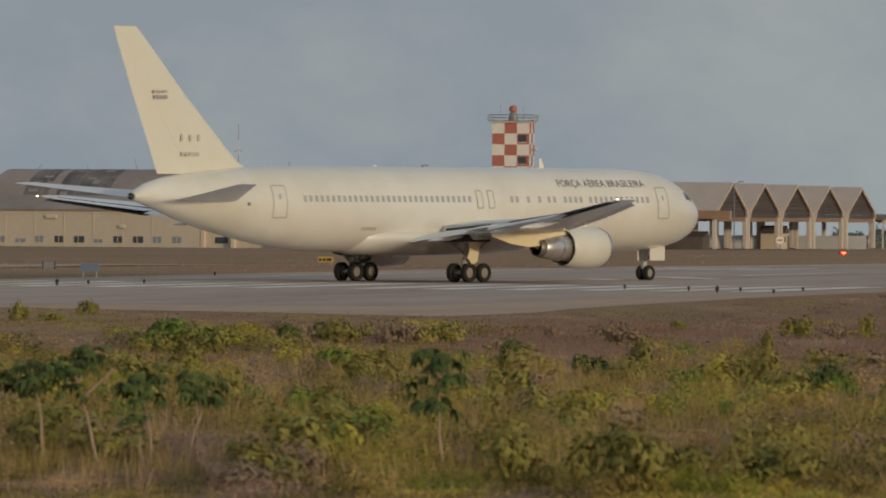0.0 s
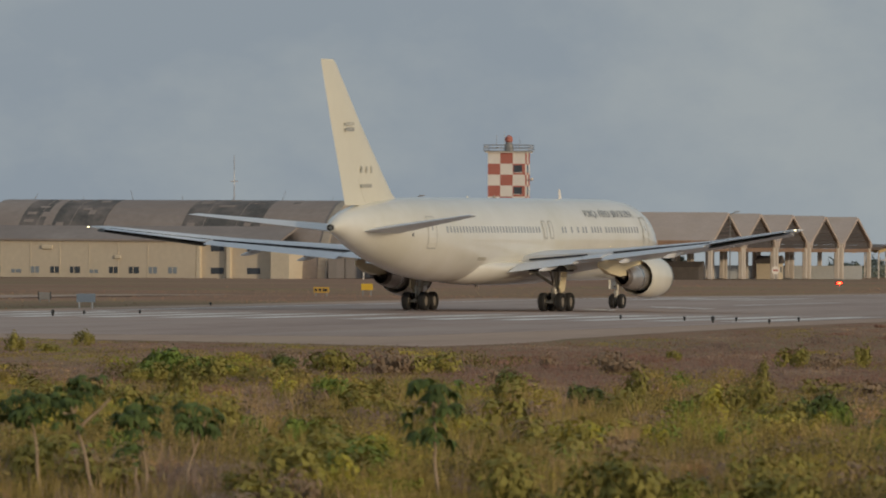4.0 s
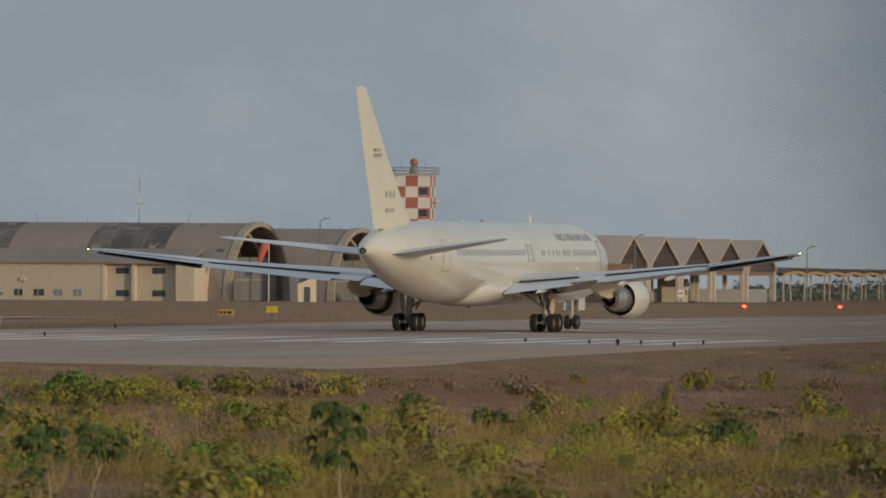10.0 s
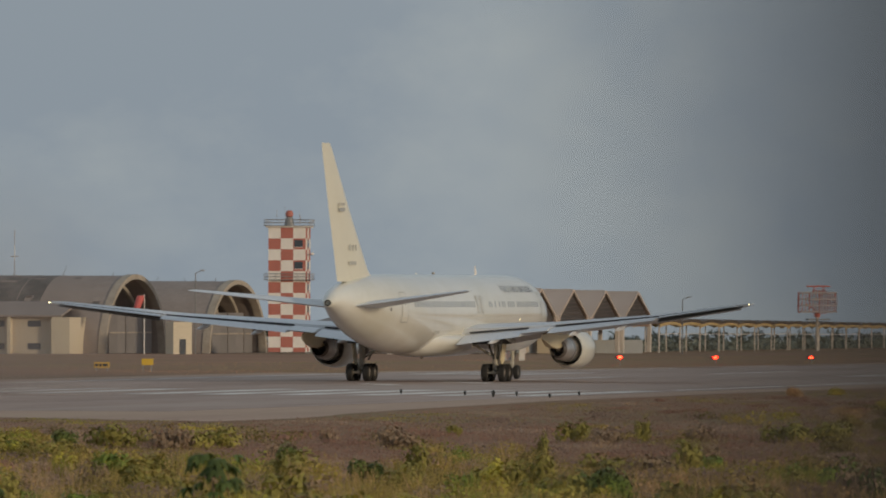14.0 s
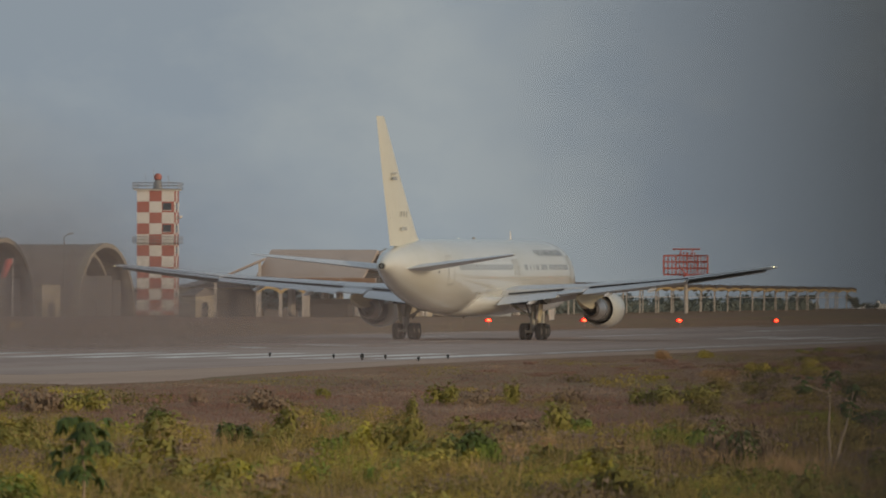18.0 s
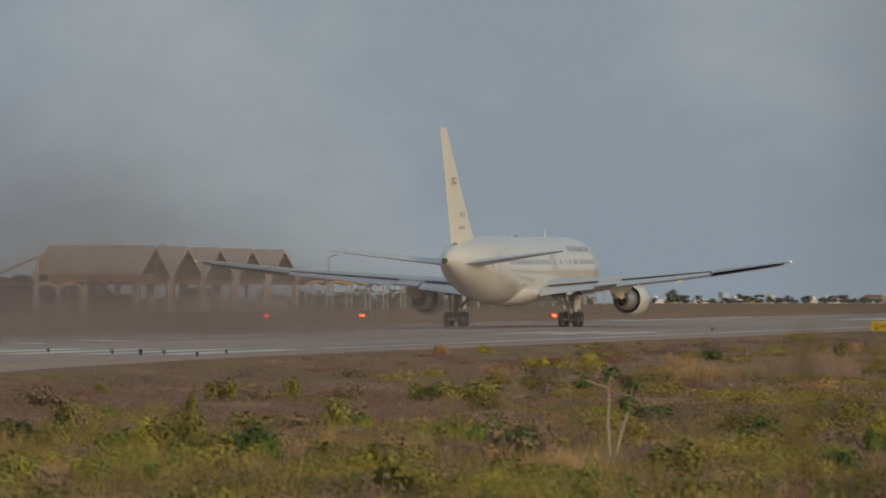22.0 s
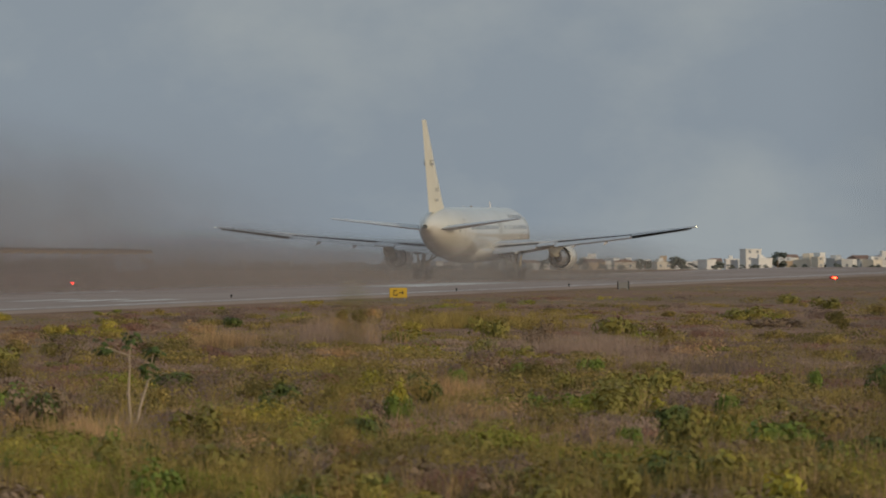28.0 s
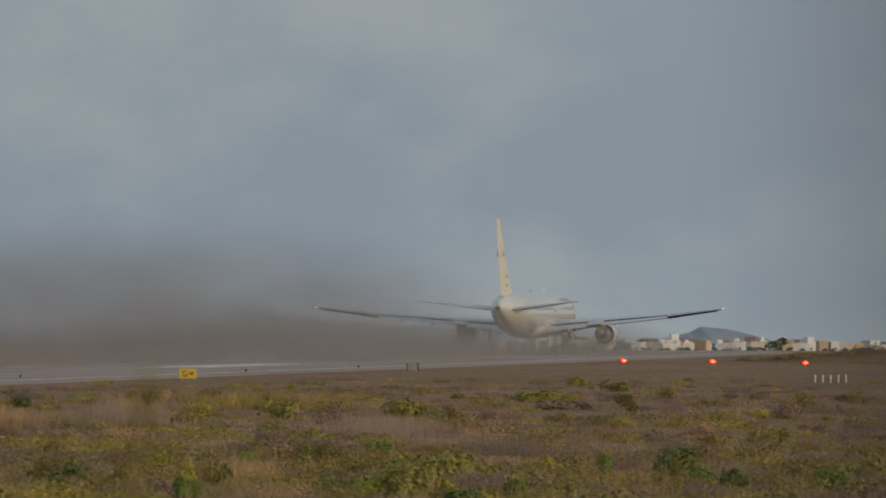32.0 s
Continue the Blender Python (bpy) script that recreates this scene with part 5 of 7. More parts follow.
# ---- signs and lamps beside the runway ----
def build_signs():
    def board(x, y, w, h, z, material, label, bars, legs=True, rz=-8):
        s = thing("taxi_sign", label, "sign", "airfield signs", pose(x, y, rise(x, y), 0, 0, rz))
        part("panel", box(-w / 2, w / 2, -0.12, 0.12, z, z + h, 0.02), material, s)
        for a, b, c, d in bars:
            part("marking_bar", box(a, b, -0.14, -0.122, z + c, z + d), "black", s)
        for u in (-w * 0.35, w * 0.35):
            part("leg", box(u - 0.05, u + 0.05, -0.16, -0.06, -0.1, z + 0.02), "tower_white" if material == "pale_sign" else "steel", s)
        return s
    board(68.7, 775.8, 0.9, 0.5, 0.45, "yellow_sign", "small yellow sign beyond the runway", ())
    board(64.7, 770.0, 1.2, 0.45, 0.25, "dull_sign", "low yellow sign with dark writing", ((-0.5, -0.3, 0.12, 0.32), (-0.2, 0.0, 0.12, 0.32), (0.1, 0.45, 0.12, 0.32)))
    board(142.9, 722.7, 1.28, 0.72, 0.22, "yellow_sign", "yellow sign with black arrow in the grass", ((-0.35, -0.3, 0.15, 0.55), (-0.35, -0.1, 0.5, 0.56), (-0.35, -0.1, 0.15, 0.21), (-0.1, -0.05, 0.15, 0.35), (0.05, 0.4, 0.33, 0.4), (0.28, 0.36, 0.25, 0.5)))
    board(39.35, 648.0, 1.2, 0.55, 0.4, "pale_sign", "pale blue-grey board on two white legs", ())
    board(39.65, 700.0, 0.9, 0.5, 0.15, "steel", "pale grey box between dark posts", ((-0.45, -0.38, 0.0, 0.55), (0.38, 0.45, 0.0, 0.55)))
    board(182.9, 828.0, 1.0, 0.55, 0.15, "steel", "grey board between dark posts in the grass", ((-0.5, -0.4, -0.1, 0.6), (0.4, 0.5, -0.1, 0.6)))
    first = None
    for s, n in ((556.5, 138.6), (552.3, 134.3), (562.8, 138.8), (572, 148), (565, 142.4), (566, 135.9), (749, 142.3), (568, 181.4), (576, 182), (583, 180.7), (640, 193.5), (820, 137), (880, 137)):
        x, y = along(s, n)
        m = pose(x, y, 0.03)
        big = n in (138.6, 181.4)
        if first is None:
            first = thing("runway_lamp", "small dark runway edge lamp on a stub", "lamp", "runway edge lamps", m)
            part("stub", rod((0, 0, 0), (0, 0, 0.14), 0.06, n=8), "black", first)
            part("lamp_body", lathe([(0.12, 0.1), (0.3, 0.11), (0.36, 0.06), (0.38, 0.01)], 10, "z"), "black", first)
        else:
            copy_thing(first, m @ Matrix.Scale(1.0 if big else 0.7, 4))
    # red lamps on short posts
    first = None
    for x, y in ((122.8, 905), (131.5, 905), (140.2, 905), (149.05, 905), (219.8, 905), (228.2, 905), (237.0, 905)):
        m = pose(x, y, -0.02 if x < 160 else rise(x, y) + 0.3)
        if first is None:
            first = thing("red_end_lamp", "glowing red lamp on a low post", "lamp", "row of red lamps", m)
            part("post", rod((0, 0, -0.7), (0, 0, 0.24), 0.05, n=6), "steel", first)
            glass = part("lamp_glass", lathe([(0.2, 0.05), (0.24, 0.12), (0.3, 0.15), (0.37, 0.11), (0.41, 0.01)], 12, "z"), "red_lamp", first, "glowing red glass")
            glass.matrix_basis = Matrix.Diagonal((1.35, 1.0, 0.92, 1))
            part("housing", box(-0.34, 0.34, 0.17, 0.75, 0.16, 0.42, 0.03), "lamp_case", first, "dull red metal housing")
        else:
            copy_thing(first, m)
    first = None
    for i in range(5):
        m = pose(190.6 + 0.72 * (i - 1.5), 721 + 0.5 * i, 0)
        if first is None:
            first = thing("marker_post", "short white marker post in the grass", "post", "white marker posts", m)
            part("stem", rod((0, 0, 0), (0, 0, 0.5), 0.055, 0.05, 6), "tower_white", first)
            part("cap", lathe([(0.48, 0.09), (0.56, 0.08), (0.6, 0.01)], 8, "z"), "tower_white", first)
        else:
            copy_thing(first, m)


build_signs()


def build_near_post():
    """Assumed upright post beside the lens, added to darken the view's right; its left edge lies at POST_AZ."""
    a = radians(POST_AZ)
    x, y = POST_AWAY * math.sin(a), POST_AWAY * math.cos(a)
    p = thing("post", "assumed dark upright post close before the lens, added to darken the right of the view", "post", m=pose(x, y, rise(x, y), 0, 0, -POST_AZ))
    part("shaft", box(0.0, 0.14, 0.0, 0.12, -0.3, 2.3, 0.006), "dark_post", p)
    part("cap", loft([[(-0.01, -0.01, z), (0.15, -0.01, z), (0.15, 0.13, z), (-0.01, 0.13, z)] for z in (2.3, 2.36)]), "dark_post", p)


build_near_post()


# ---- the town beyond ----
def build_town():
    rng = random.Random(5)

    def house(x, y, w, h, wallm="", roof="", label="", rz=None):
        d, w, h, x = rng.uniform(6, 9), w * 0.72, h * (0.58 if x < 830 else 0.72), x * y / 4000
        wallm = wallm or rng.choice(("house_white", "house_white", "house_white", "house_white", "house_white", "house_cream", "house_tan", "house_grey", "house_grey"))
        pitched = roof == "tile" or (roof == "" and rng.random() < 0.25)
        colour = {"house_white": "white", "house_cream": "cream", "house_tan": "tan", "house_grey": "pale grey"}[wallm]
        hs = thing("house", label or ("distant " + colour + (" house with a clay tile roof" if pitched else " flat-roofed house")), "house", "houses of the town", pose(x, y, rise(x, y) - 0.3, 0, 0, rng.uniform(-28, 28) if rz is None else rz))
        body = part("wall", box(-w / 2, w / 2, -d / 2, d / 2, 0, h), wallm, hs)
        if pitched:
            part("roof", loft([[(-w / 2 - 0.4, q, h), (0, q, h + w * 0.15), (w / 2 + 0.4, q, h), (0, q, h - 0.05)] for q in (-d / 2 - 0.4, d / 2 + 0.4)]), "tile", hs) if rng.random() < 0.5 else \
                part("roof", loft([[(q, -d / 2 - 0.4, h), (q, 0, h + d * 0.18), (q, d / 2 + 0.4, h), (q, 0, h - 0.05)] for q in (-w / 2 - 0.4, w / 2 + 0.4)]), "tile", hs)
        else:
            part("parapet", box(-w / 2 - 0.15, w / 2 + 0.15, -d / 2 - 0.15, d / 2 + 0.15, h - 0.4, h + 0.15), wallm, hs)
            if rng.random() < 0.35 and w > 4:
                part("water_tank", box(-w * 0.25, w * 0.05, -1, 1, h + 0.15, h + 1.5, 0.1), "house_white", hs)
            if rng.random() < 0.3 and w > 6:
                part("upper_storey", box(w * 0.05, w * 0.45, -d / 2 + 0.5, d / 2, h + 0.15, h + 2.6), wallm, hs)
        for fl in range(1 if h < 4.5 else (2 if h < 7.5 else 3)):
            k = max(1, int(w / 3))
            for i in range(k):
                u = -w / 2 + (i + 0.5) * w / k
                z = 1.2 + fl * 2.8
                if z + 1.1 < h and rng.random() < 0.8:
                    part("window", box(u - 0.5, u + 0.5, -d / 2 - 0.06, -d / 2 + 0.02, z, z + 1.1), "window_pale", body)
        return hs
    # the houses that stand out, west to east
    house(770.6, 3960, 7, 3.6, "house_white", "flat")
    house(801.5, 3980, 8, 4.6, "house_tan", "tile", "brownish house with a clay tile roof")
    house(807.3, 3960, 4.2, 6.4, "house_white", "flat", "tall narrow white house", 5)
    house(813.7, 3970, 9.5, 4.7, "house_white", "flat")
    house(822.5, 3980, 6, 5.2, "house_cream", "flat")
    house(835, 3970, 10, 3.9, "house_white", "flat")
    house(844.7, 3960, 9, 4.2, "house_grey", "tile")
    house(857.0, 3930, 2.4, 6.0, "house_cream", "flat", "narrow cream water tower block", 10)
    house(872.0, 3950, 9.5, 4.3, "house_tan", "tile", "tan house with clay tile roof lit by the sun", 6)
    house(884.5, 3955, 12, 4.6, "house_cream", "tile", "cream house under a broad clay tile roof", -6)
    house(900.0, 3960, 8.5, 4.6, "house_cream", "flat")
    house(936.9, 3980, 9.0, 11.6, "house_white", "flat", "tall white building over the town", 4)
    house(941.5, 3950, 8, 6.4, "house_white", "flat", "white two-storey house on the slope", 8)
    house(959.0, 3970, 10, 5.6, "house_cream", "flat")
    house(964.8, 3960, 3.4, 7.2, "house_cream", "flat", "narrow cream tower block", 5)
    house(972.0, 3975, 5.5, 6.4, "house_grey", "flat")
    house(978.0, 3965, 6.0, 5.8, "house_white", "flat")
    for x, w, h, m in ((987.5, 6, 5.4, "house_cream"), (998.6, 7, 5.2, "house_cream"), (1004.2, 3.0, 6.8, "house_tan"), (1012.7, 9, 5.3, "house_grey"), (1021, 5, 5.6, "house_white"), (1028.7, 8, 6.3, "house_cream"),
                       (1045.8, 7, 5.0, "house_white"), (1055, 5, 6.6, "house_tan"), (1059.5, 4.5, 6.2, "house_white"), (1065, 8, 5.2, "house_cream"), (1079, 7, 4.6, "house_white")):
        house(x, 3965, w, h, m, "flat")
    # the rest of the row, behind them
    x = 692.0
    while x < 1120:
        low = 0.72 if x < 790 else (0.95 if x < 920 else 1.15)
        house(x * rng.uniform(0.999, 1.001), rng.uniform(4010, 4110), rng.uniform(5, 11), rng.choice((3.6, 4.2, 4.8, 5.4, 6.2)) * low)
        x += rng.uniform(2.8, 6.5) * (1.7 if x < 760 else 1.0)


def far_tree(r, h, seed):
    """Crown of loose leaf clumps over a short trunk."""
    rng = np.random.default_rng(seed)
    n = 260
    c = rng.normal(0, 1, (n, 3))
    c /= np.linalg.norm(c, axis=1)[:, None]
    lobes = rng.uniform(-0.7, 0.7, (9, 3)) * (r, r, h * 0.42)
    reach = rng.uniform(0.35, 1.0, 9)
    k = rng.integers(0, 9, n)
    p = lobes[k] + c * rng.uniform(0.25, 0.6, (n, 1)) * reach[k][:, None] * (r, r, h * 0.36)
    p[:, 2] += h * 0.52
    a = rng.normal(0, 1, (n, 3))
    a /= np.linalg.norm(a, axis=1)[:, None]
    b = np.cross(a, rng.normal(0, 1, (n, 3)))
    b /= np.linalg.norm(b, axis=1)[:, None]
    s = rng.uniform(0.14, 0.26, (n, 1)) * r
    v = np.stack([p - a * s, p - b * s * 0.8, p + a * s, p + b * s * 0.8], 1).reshape(-1, 3)
    return v


def build_far_trees():
    rng = random.Random(11)
    kinds = []
    for i in range(4):
        h = 6.0
        t = thing("tree", "dark green rounded tree among the houses", "tree", "trees of the town", pose(640 + 16 * i, 3900, rise(640, 3900)))
        quad_soup("crown", far_tree(2.8, h, i), M["leaf_far"], t)
        part("trunk", rod((0, 0, -0.3), (0.2, 0, h * 0.55), 0.22, 0.12, 7), "bark", t)
        kinds.append(t)
    spots = [(1036.7, 3940, 1.15), (908, 3940, 1.1), (834, 3990, 0.95), (851.4, 3990, 1.0), (868.8, 3995, 1.05), (801, 3990, 0.95), (893, 3985, 0.9), (948, 3990, 1.3), (776, 3985, 0.8), (925, 3950, 0.7)]
    spots += [(rng.uniform(700, 1110), rng.uniform(3985, 4090), rng.uniform(0.45, 0.75)) for _ in range(26)]
    spots += [(rng.uniform(690, 790), rng.uniform(3930, 4000), rng.uniform(0.4, 0.65)) for _ in range(22)]
    spots += [(rng.uniform(820, 1100), rng.uniform(3900, 3940), rng.uniform(0.3, 0.5)) for _ in range(22)]
    spots += [(rng.uniform(690, 880), rng.uniform(3840, 3920), rng.uniform(0.25, 0.5)) for _ in range(60)]
    spots += [(rng.uniform(880, 1110), rng.uniform(3840, 3920), rng.uniform(0.25, 0.42)) for _ in range(36)]
    spots += [(rng.uniform(150, 176), rng.uniform(1450, 1500), rng.uniform(0.7, 1.1)) for _ in range(12)]
    for x, y, k in spots:
        x = x * y / 4000 if y > 3000 else x
        c = copy_thing(rng.choice(kinds), pose(x, y, rise(x, y)))
        c.matrix_basis = pose(x, y, rise(x, y), 0, 0, rng.uniform(0, 360)) @ Matrix.Diagonal((k * rng.uniform(1.0, 1.9), k * rng.uniform(1.0, 1.7), k * rng.uniform(0.75, 1.0), 1))


def build_hill():
    bm = bmesh.new()
    prof = [(0, 0), (0.08, 0.36), (0.16, 0.5), (0.25, 0.62), (0.33, 0.82), (0.38, 0.98), (0.42, 1.0), (0.54, 0.93), (0.65, 0.75), (0.76, 0.55), (0.88, 0.3), (1, 0)]
    rings = []
    x0, x1, y, top = 1110.0, 1192.0, 4550.0, 11.2
    base = -16.0
    for i in range(81):
        u = i / 80
        h = float(np.interp(u, [p[0] for p in prof], [p[1] for p in prof])) * top * (1 + 0.07 * noise.noise((u * 14, 0, 3)) + 0.05 * noise.noise((u * 60, 0, 7)))
        x = x0 + (x1 - x0) * u
        rings.append([(x, y - 45, base - 2), (x, y - 22, base + h * 0.55), (x, y, base + h), (x, y + 30, base + h * 0.5), (x, y + 60, base - 2)])
    ob = link("hill", loft(rings, closed=False), M["hill"], smooth=80)
    tagged(ob, "low hill behind the town with distance haze put into its colour", "hill", kind="structure")


def build_bank():
    """Low grassy bank beyond the red lamps."""
    rings, span = [], lambda x: float(np.interp(x, (254, 259, 263.5, 266.5, 268.8, 271, 276, 290, 310), (0.0, 0.3, 0.7, 1.0, 1.25, 1.1, 0.8, 0.9, 0.4)))
    for i in range(29):
        x = 252 + 2 * i
        rings.append([(x, 1000 + v * 10, -0.2 + (span(x) + 0.2) * max(0.0, 1 - v * v) ** 0.8) for v in (-1, -0.75, -0.5, -0.25, 0, 0.3, 0.6, 1)])
    ob = link("grass_bank", loft(rings, closed=False), mat("dry_bank_soil", (0.24, 0.17, 0.10), 0.95, var=0.3, scale=0.1, detail=10, spec=0.0), smooth=60)
    tagged(ob, "low bank of dry grass and soil beside the runway", "bank", kind="structure")
    return span


def build_hedge():
    """Dark hedge along the back of the shelters."""
    rng = np.random.default_rng(12)
    n = 8000
    k = rng.uniform(0.14, 1, n)
    lump = 2.2 + 0.9 * np.sin(k * 150) + 0.6 * np.sin(k * 61)
    h = np.abs(rng.uniform(0, 1, n)) * lump
    x, y = 186 + 226 * k + rng.normal(0, 0.8, n), 1465 + 970 * k + 14
    z = np.array([rise(a, b) for a, b in zip(x, y)]) + h
    p = np.stack([x, y, z], 1)
    a = rng.normal(0, 1, (n, 3))
    b = rng.normal(0, 1, (n, 3))
    ob = quad_soup("hedge", np.stack([p - a * 0.35, p + b * 0.35, p + a * 0.35], 1).reshape(-1, 3), M["leaf_far"], per=3)
    tagged(ob, "dull dark green hedge behind the shelters", "hedge", kind="stuff")


build_town()
build_hedge()
BANK = build_bank()
build_far_trees()
build_hill()


# ---- vegetation of the near field ----
def unit(v):
    return v / np.maximum(np.linalg.norm(v, axis=1, keepdims=True), 1e-9)


def field_points(n, seed, near=186.0, far=1000.0):
    """Points of the near field, thinning out with distance."""
    rng = np.random.default_rng(seed)
    az = np.radians(rng.uniform(2.4, 15.8, n))
    d = 1.0 / rng.uniform(1 / far, 1 / near, n)
    x, y = d * np.sin(az), d * np.cos(az)
    across = -x * UY + y * UX
    run = x * UX + y * UY
    edge = np.interp(run, (300, 443, 449, 462, 493, 538, 1700), (123.5, 123.5, 122.5, 122.8, 127, 130.3, 131))
    end = np.interp(across, (120, 124, 139, 150, 184, 260), (443, 443, 455, 462, 474, 500))
    edge = edge + 1.6 * (patch(x, y, 1.2, 4.0, 61) - 0.55)
    keep = (across < edge - rng.exponential(0.5, n)) | ((run < end - rng.exponential(1.0, n)) & (across < 235))
    return x[keep], y[keep], d[keep], az[keep], rng


def margin(x, y):
    """Metres from the pavement's near edge into the field."""
    across, run = -x * UY + y * UX, x * UX + y * UY
    edge = np.interp(run, (300, 443, 449, 462, 493, 538, 1700), (123.5, 123.5, 122.5, 122.8, 127, 130.3, 131))
    return np.clip((edge - across) / 9.0, 0.3, 1.0)


# lone bushes of the field: kind, place, breadth, height
LONE = [(8, 97.3, 459.1, 1.5, 1.3), (2, 93.5, 472.8, 1.4, 1.1), (2, 89.0, 431.9, 1.3, 1.1), (2, 95.7, 416.5, 1.1, 1.0), (0, 56.7, 287.4, 0.84, 1.26), (10, 62.9, 314.1, 0.86, 1.19), (0, 70.0, 343.9, 0.81, 1.1), (2, 71.3, 332.0, 0.83, 1.22), (10, 60.1, 267.3, 1.31, 1.22), (0, 65.1, 282.1, 0.94, 1.41), (0, 54.7, 247.7, 0.71, 1.06), (2, 53.0, 248.0, 0.62, 0.91), (2, 163.4, 687.4, 1.54, 1.2), (8, 126.4, 533.8, 2.31, 1.0)]
LONE += [(2, 155.7, 643.8, 1.38, 1.37), (8, 127.9, 492.8, 1.33, 1.74), (2, 121.0, 452.8, 1.14, 1.04), (10, 81.7, 330.1, 1.48, 1.51), (0, 80.4, 334.5, 0.72, 1.2), (10, 78.6, 309.6, 0.97, 0.95), (6, 60.1, 304.5, 0.83, 1.43), (10, 66.4, 332.5, 0.74, 1.13), (0, 68.1, 334.7, 0.6, 1.31), (10, 57.1, 306.4, 0.95, 1.27), (2, 101.5, 490.7, 1.4, 1.79), (8, 105.3, 495.8, 1.0, 1.52), (0, 80.3, 303.8, 1.31, 1.09)]
LONE += [(2, 32.4, 379.7, 1.58, 1.6), (8, 33.7, 373.1, 1.59, 1.8), (2, 35.8, 377.6, 1.44, 1.45), (8, 43.1, 379.0, 1.37, 1.47), (0, 21.2, 256.4, 1.44, 1.25), (0, 20.7, 269.7, 0.89, 0.94), (6, 29.6, 263.8, 2.03, 0.89), (10, 34.1, 310.0, 1.16, 1.16), (8, 30.5, 292.1, 1.25, 1.01), (8, 31.9, 274.6, 1.09, 1.07), (0, 41.0, 343.8, 0.73, 0.84), (2, 37.4, 294.7, 1.02, 1.89)]
LONE += [(6, 66.1, 339.8, 0.94, 1.03), (10, 50.7, 261.0, 1.28, 0.99), (0, 58.8, 247.9, 1.91, 1.24), (10, 55.4, 228.1, 0.92, 1.05), (10, 57.8, 233.4, 1.26, 1.07), (2, 58.5, 254.2, 0.99, 1.66), (10, 98.0, 543.2, 1.08, 0.9), (2, 110.2, 500.7, 1.77, 1.63), (10, 59.0, 339.6, 1.66, 1.02), (10, 55.2, 244.9, 0.77, 0.93), (2, 133.6, 573.2, 1.83, 1.4)]
LONE += [(4, 23.4, 438.1, 0.86, 1.04), (4, 27.6, 458.4, 0.9, 0.89), (4, 51.7, 395.1, 1.3, 1.06), (4, 54.6, 395.7, 0.78, 1.13), (4, 54.8, 414.4, 0.59, 0.68), (2, 25.0, 438.5, 0.91, 0.63), (4, 49.2, 413.1, 0.59, 0.62)]
TUFTS = [(23.8, 217.8, 1.04, 0.85, 'straw'), (37.8, 224.8, 0.7, 0.76, 'straw'), (89.9, 473.2, 1.47, 1.47, 'pink'), (84.7, 445.8, 1.89, 1.39, 'pink'), (110.6, 539.4, 3.98, 1.23, 'olive'), (86.0, 385.8, 1.98, 0.88, 'pink'), (90.8, 475.3, 1.62, 1.35, 'straw'), (81.6, 452.7, 1.54, 1.02, 'straw'), (65.5, 324.1, 1.2, 0.83, 'straw'), (89.6, 417.2, 1.9, 1.07, 'pink'), (29.0, 251.0, 0.77, 0.7, 'straw'), (43.1, 261.2, 1.03, 0.74, 'straw'), (42.3, 281.2, 1.27, 0.79, 'straw'), (93.3, 426.0, 2.43, 0.97, 'pink'), (85.3, 366.9, 1.89, 0.94, 'purple')]
OPEN_SPOTS = ((48.6, 284.4), (45.4, 280.8), (37.5, 278.8), (20.0, 209.0), (12.3, 209.0), (14.0, 209.0), (24.7, 355.0))


def open_ground(x, y):
    """True where bushes may stand: not on the bare patches south of the lone trees and shrubs."""
    ok = np.ones(len(x), bool)
    for a, b in OPEN_SPOTS:
        ok &= ~((np.abs(x / y - a / b) * b < 1.3) & (y > b - 40) & (y < b + 1.0))
    for k, a, b, sx, sz in LONE:
        ok &= ~((np.abs(x / y - a / b) * b < 0.8 * sx) & (y > b * 0.92) & (y < b + 1.0))
    return ok


def patch(x, y, sx, sy, seed):
    """Smooth random field in 0..1 over the ground."""
    rng = np.random.default_rng(seed)
    v = np.zeros(len(x))
    for k in range(5):
        fx, fy, ph = rng.uniform(-1, 1), rng.uniform(-1, 1), rng.uniform(0, 6.28)
        v += np.sin(x / sx * fx * (1 + k) + y / sy * fy * (1 + k) + ph) / (1 + 0.5 * k)
    return 0.5 + 0.5 * np.tanh(v * 0.7)


def blades(x, y, rng, height, spread, count, width):
    """Triangles of grass blades in tufts."""
    n = len(x)
    h = height * rng.uniform(0.55, 1.35, n)
    bx = np.repeat(x, count) + rng.normal(0, spread, n * count)
    by = np.repeat(y, count) + rng.normal(0, spread, n * count)
    bh = np.repeat(h, count) * rng.uniform(0.5, 1.15, n * count)
    a = rng.uniform(0, math.pi, n * count)
    lean = rng.normal(0, 0.28, (n * count, 2)) * bh[:, None]
    w = width * rng.uniform(0.6, 1.5, n * count)
    z = np.full(n * count, -0.1)
    p0 = np.stack([bx - w * np.cos(a), by - w * np.sin(a), z], 1)
    p1 = np.stack([bx + w * np.cos(a), by + w * np.sin(a), z], 1)
    p2 = np.stack([bx + lean[:, 0], by + lean[:, 1], bh], 1)
    return np.stack([p0, p1, p2], 1).reshape(-1, 3)


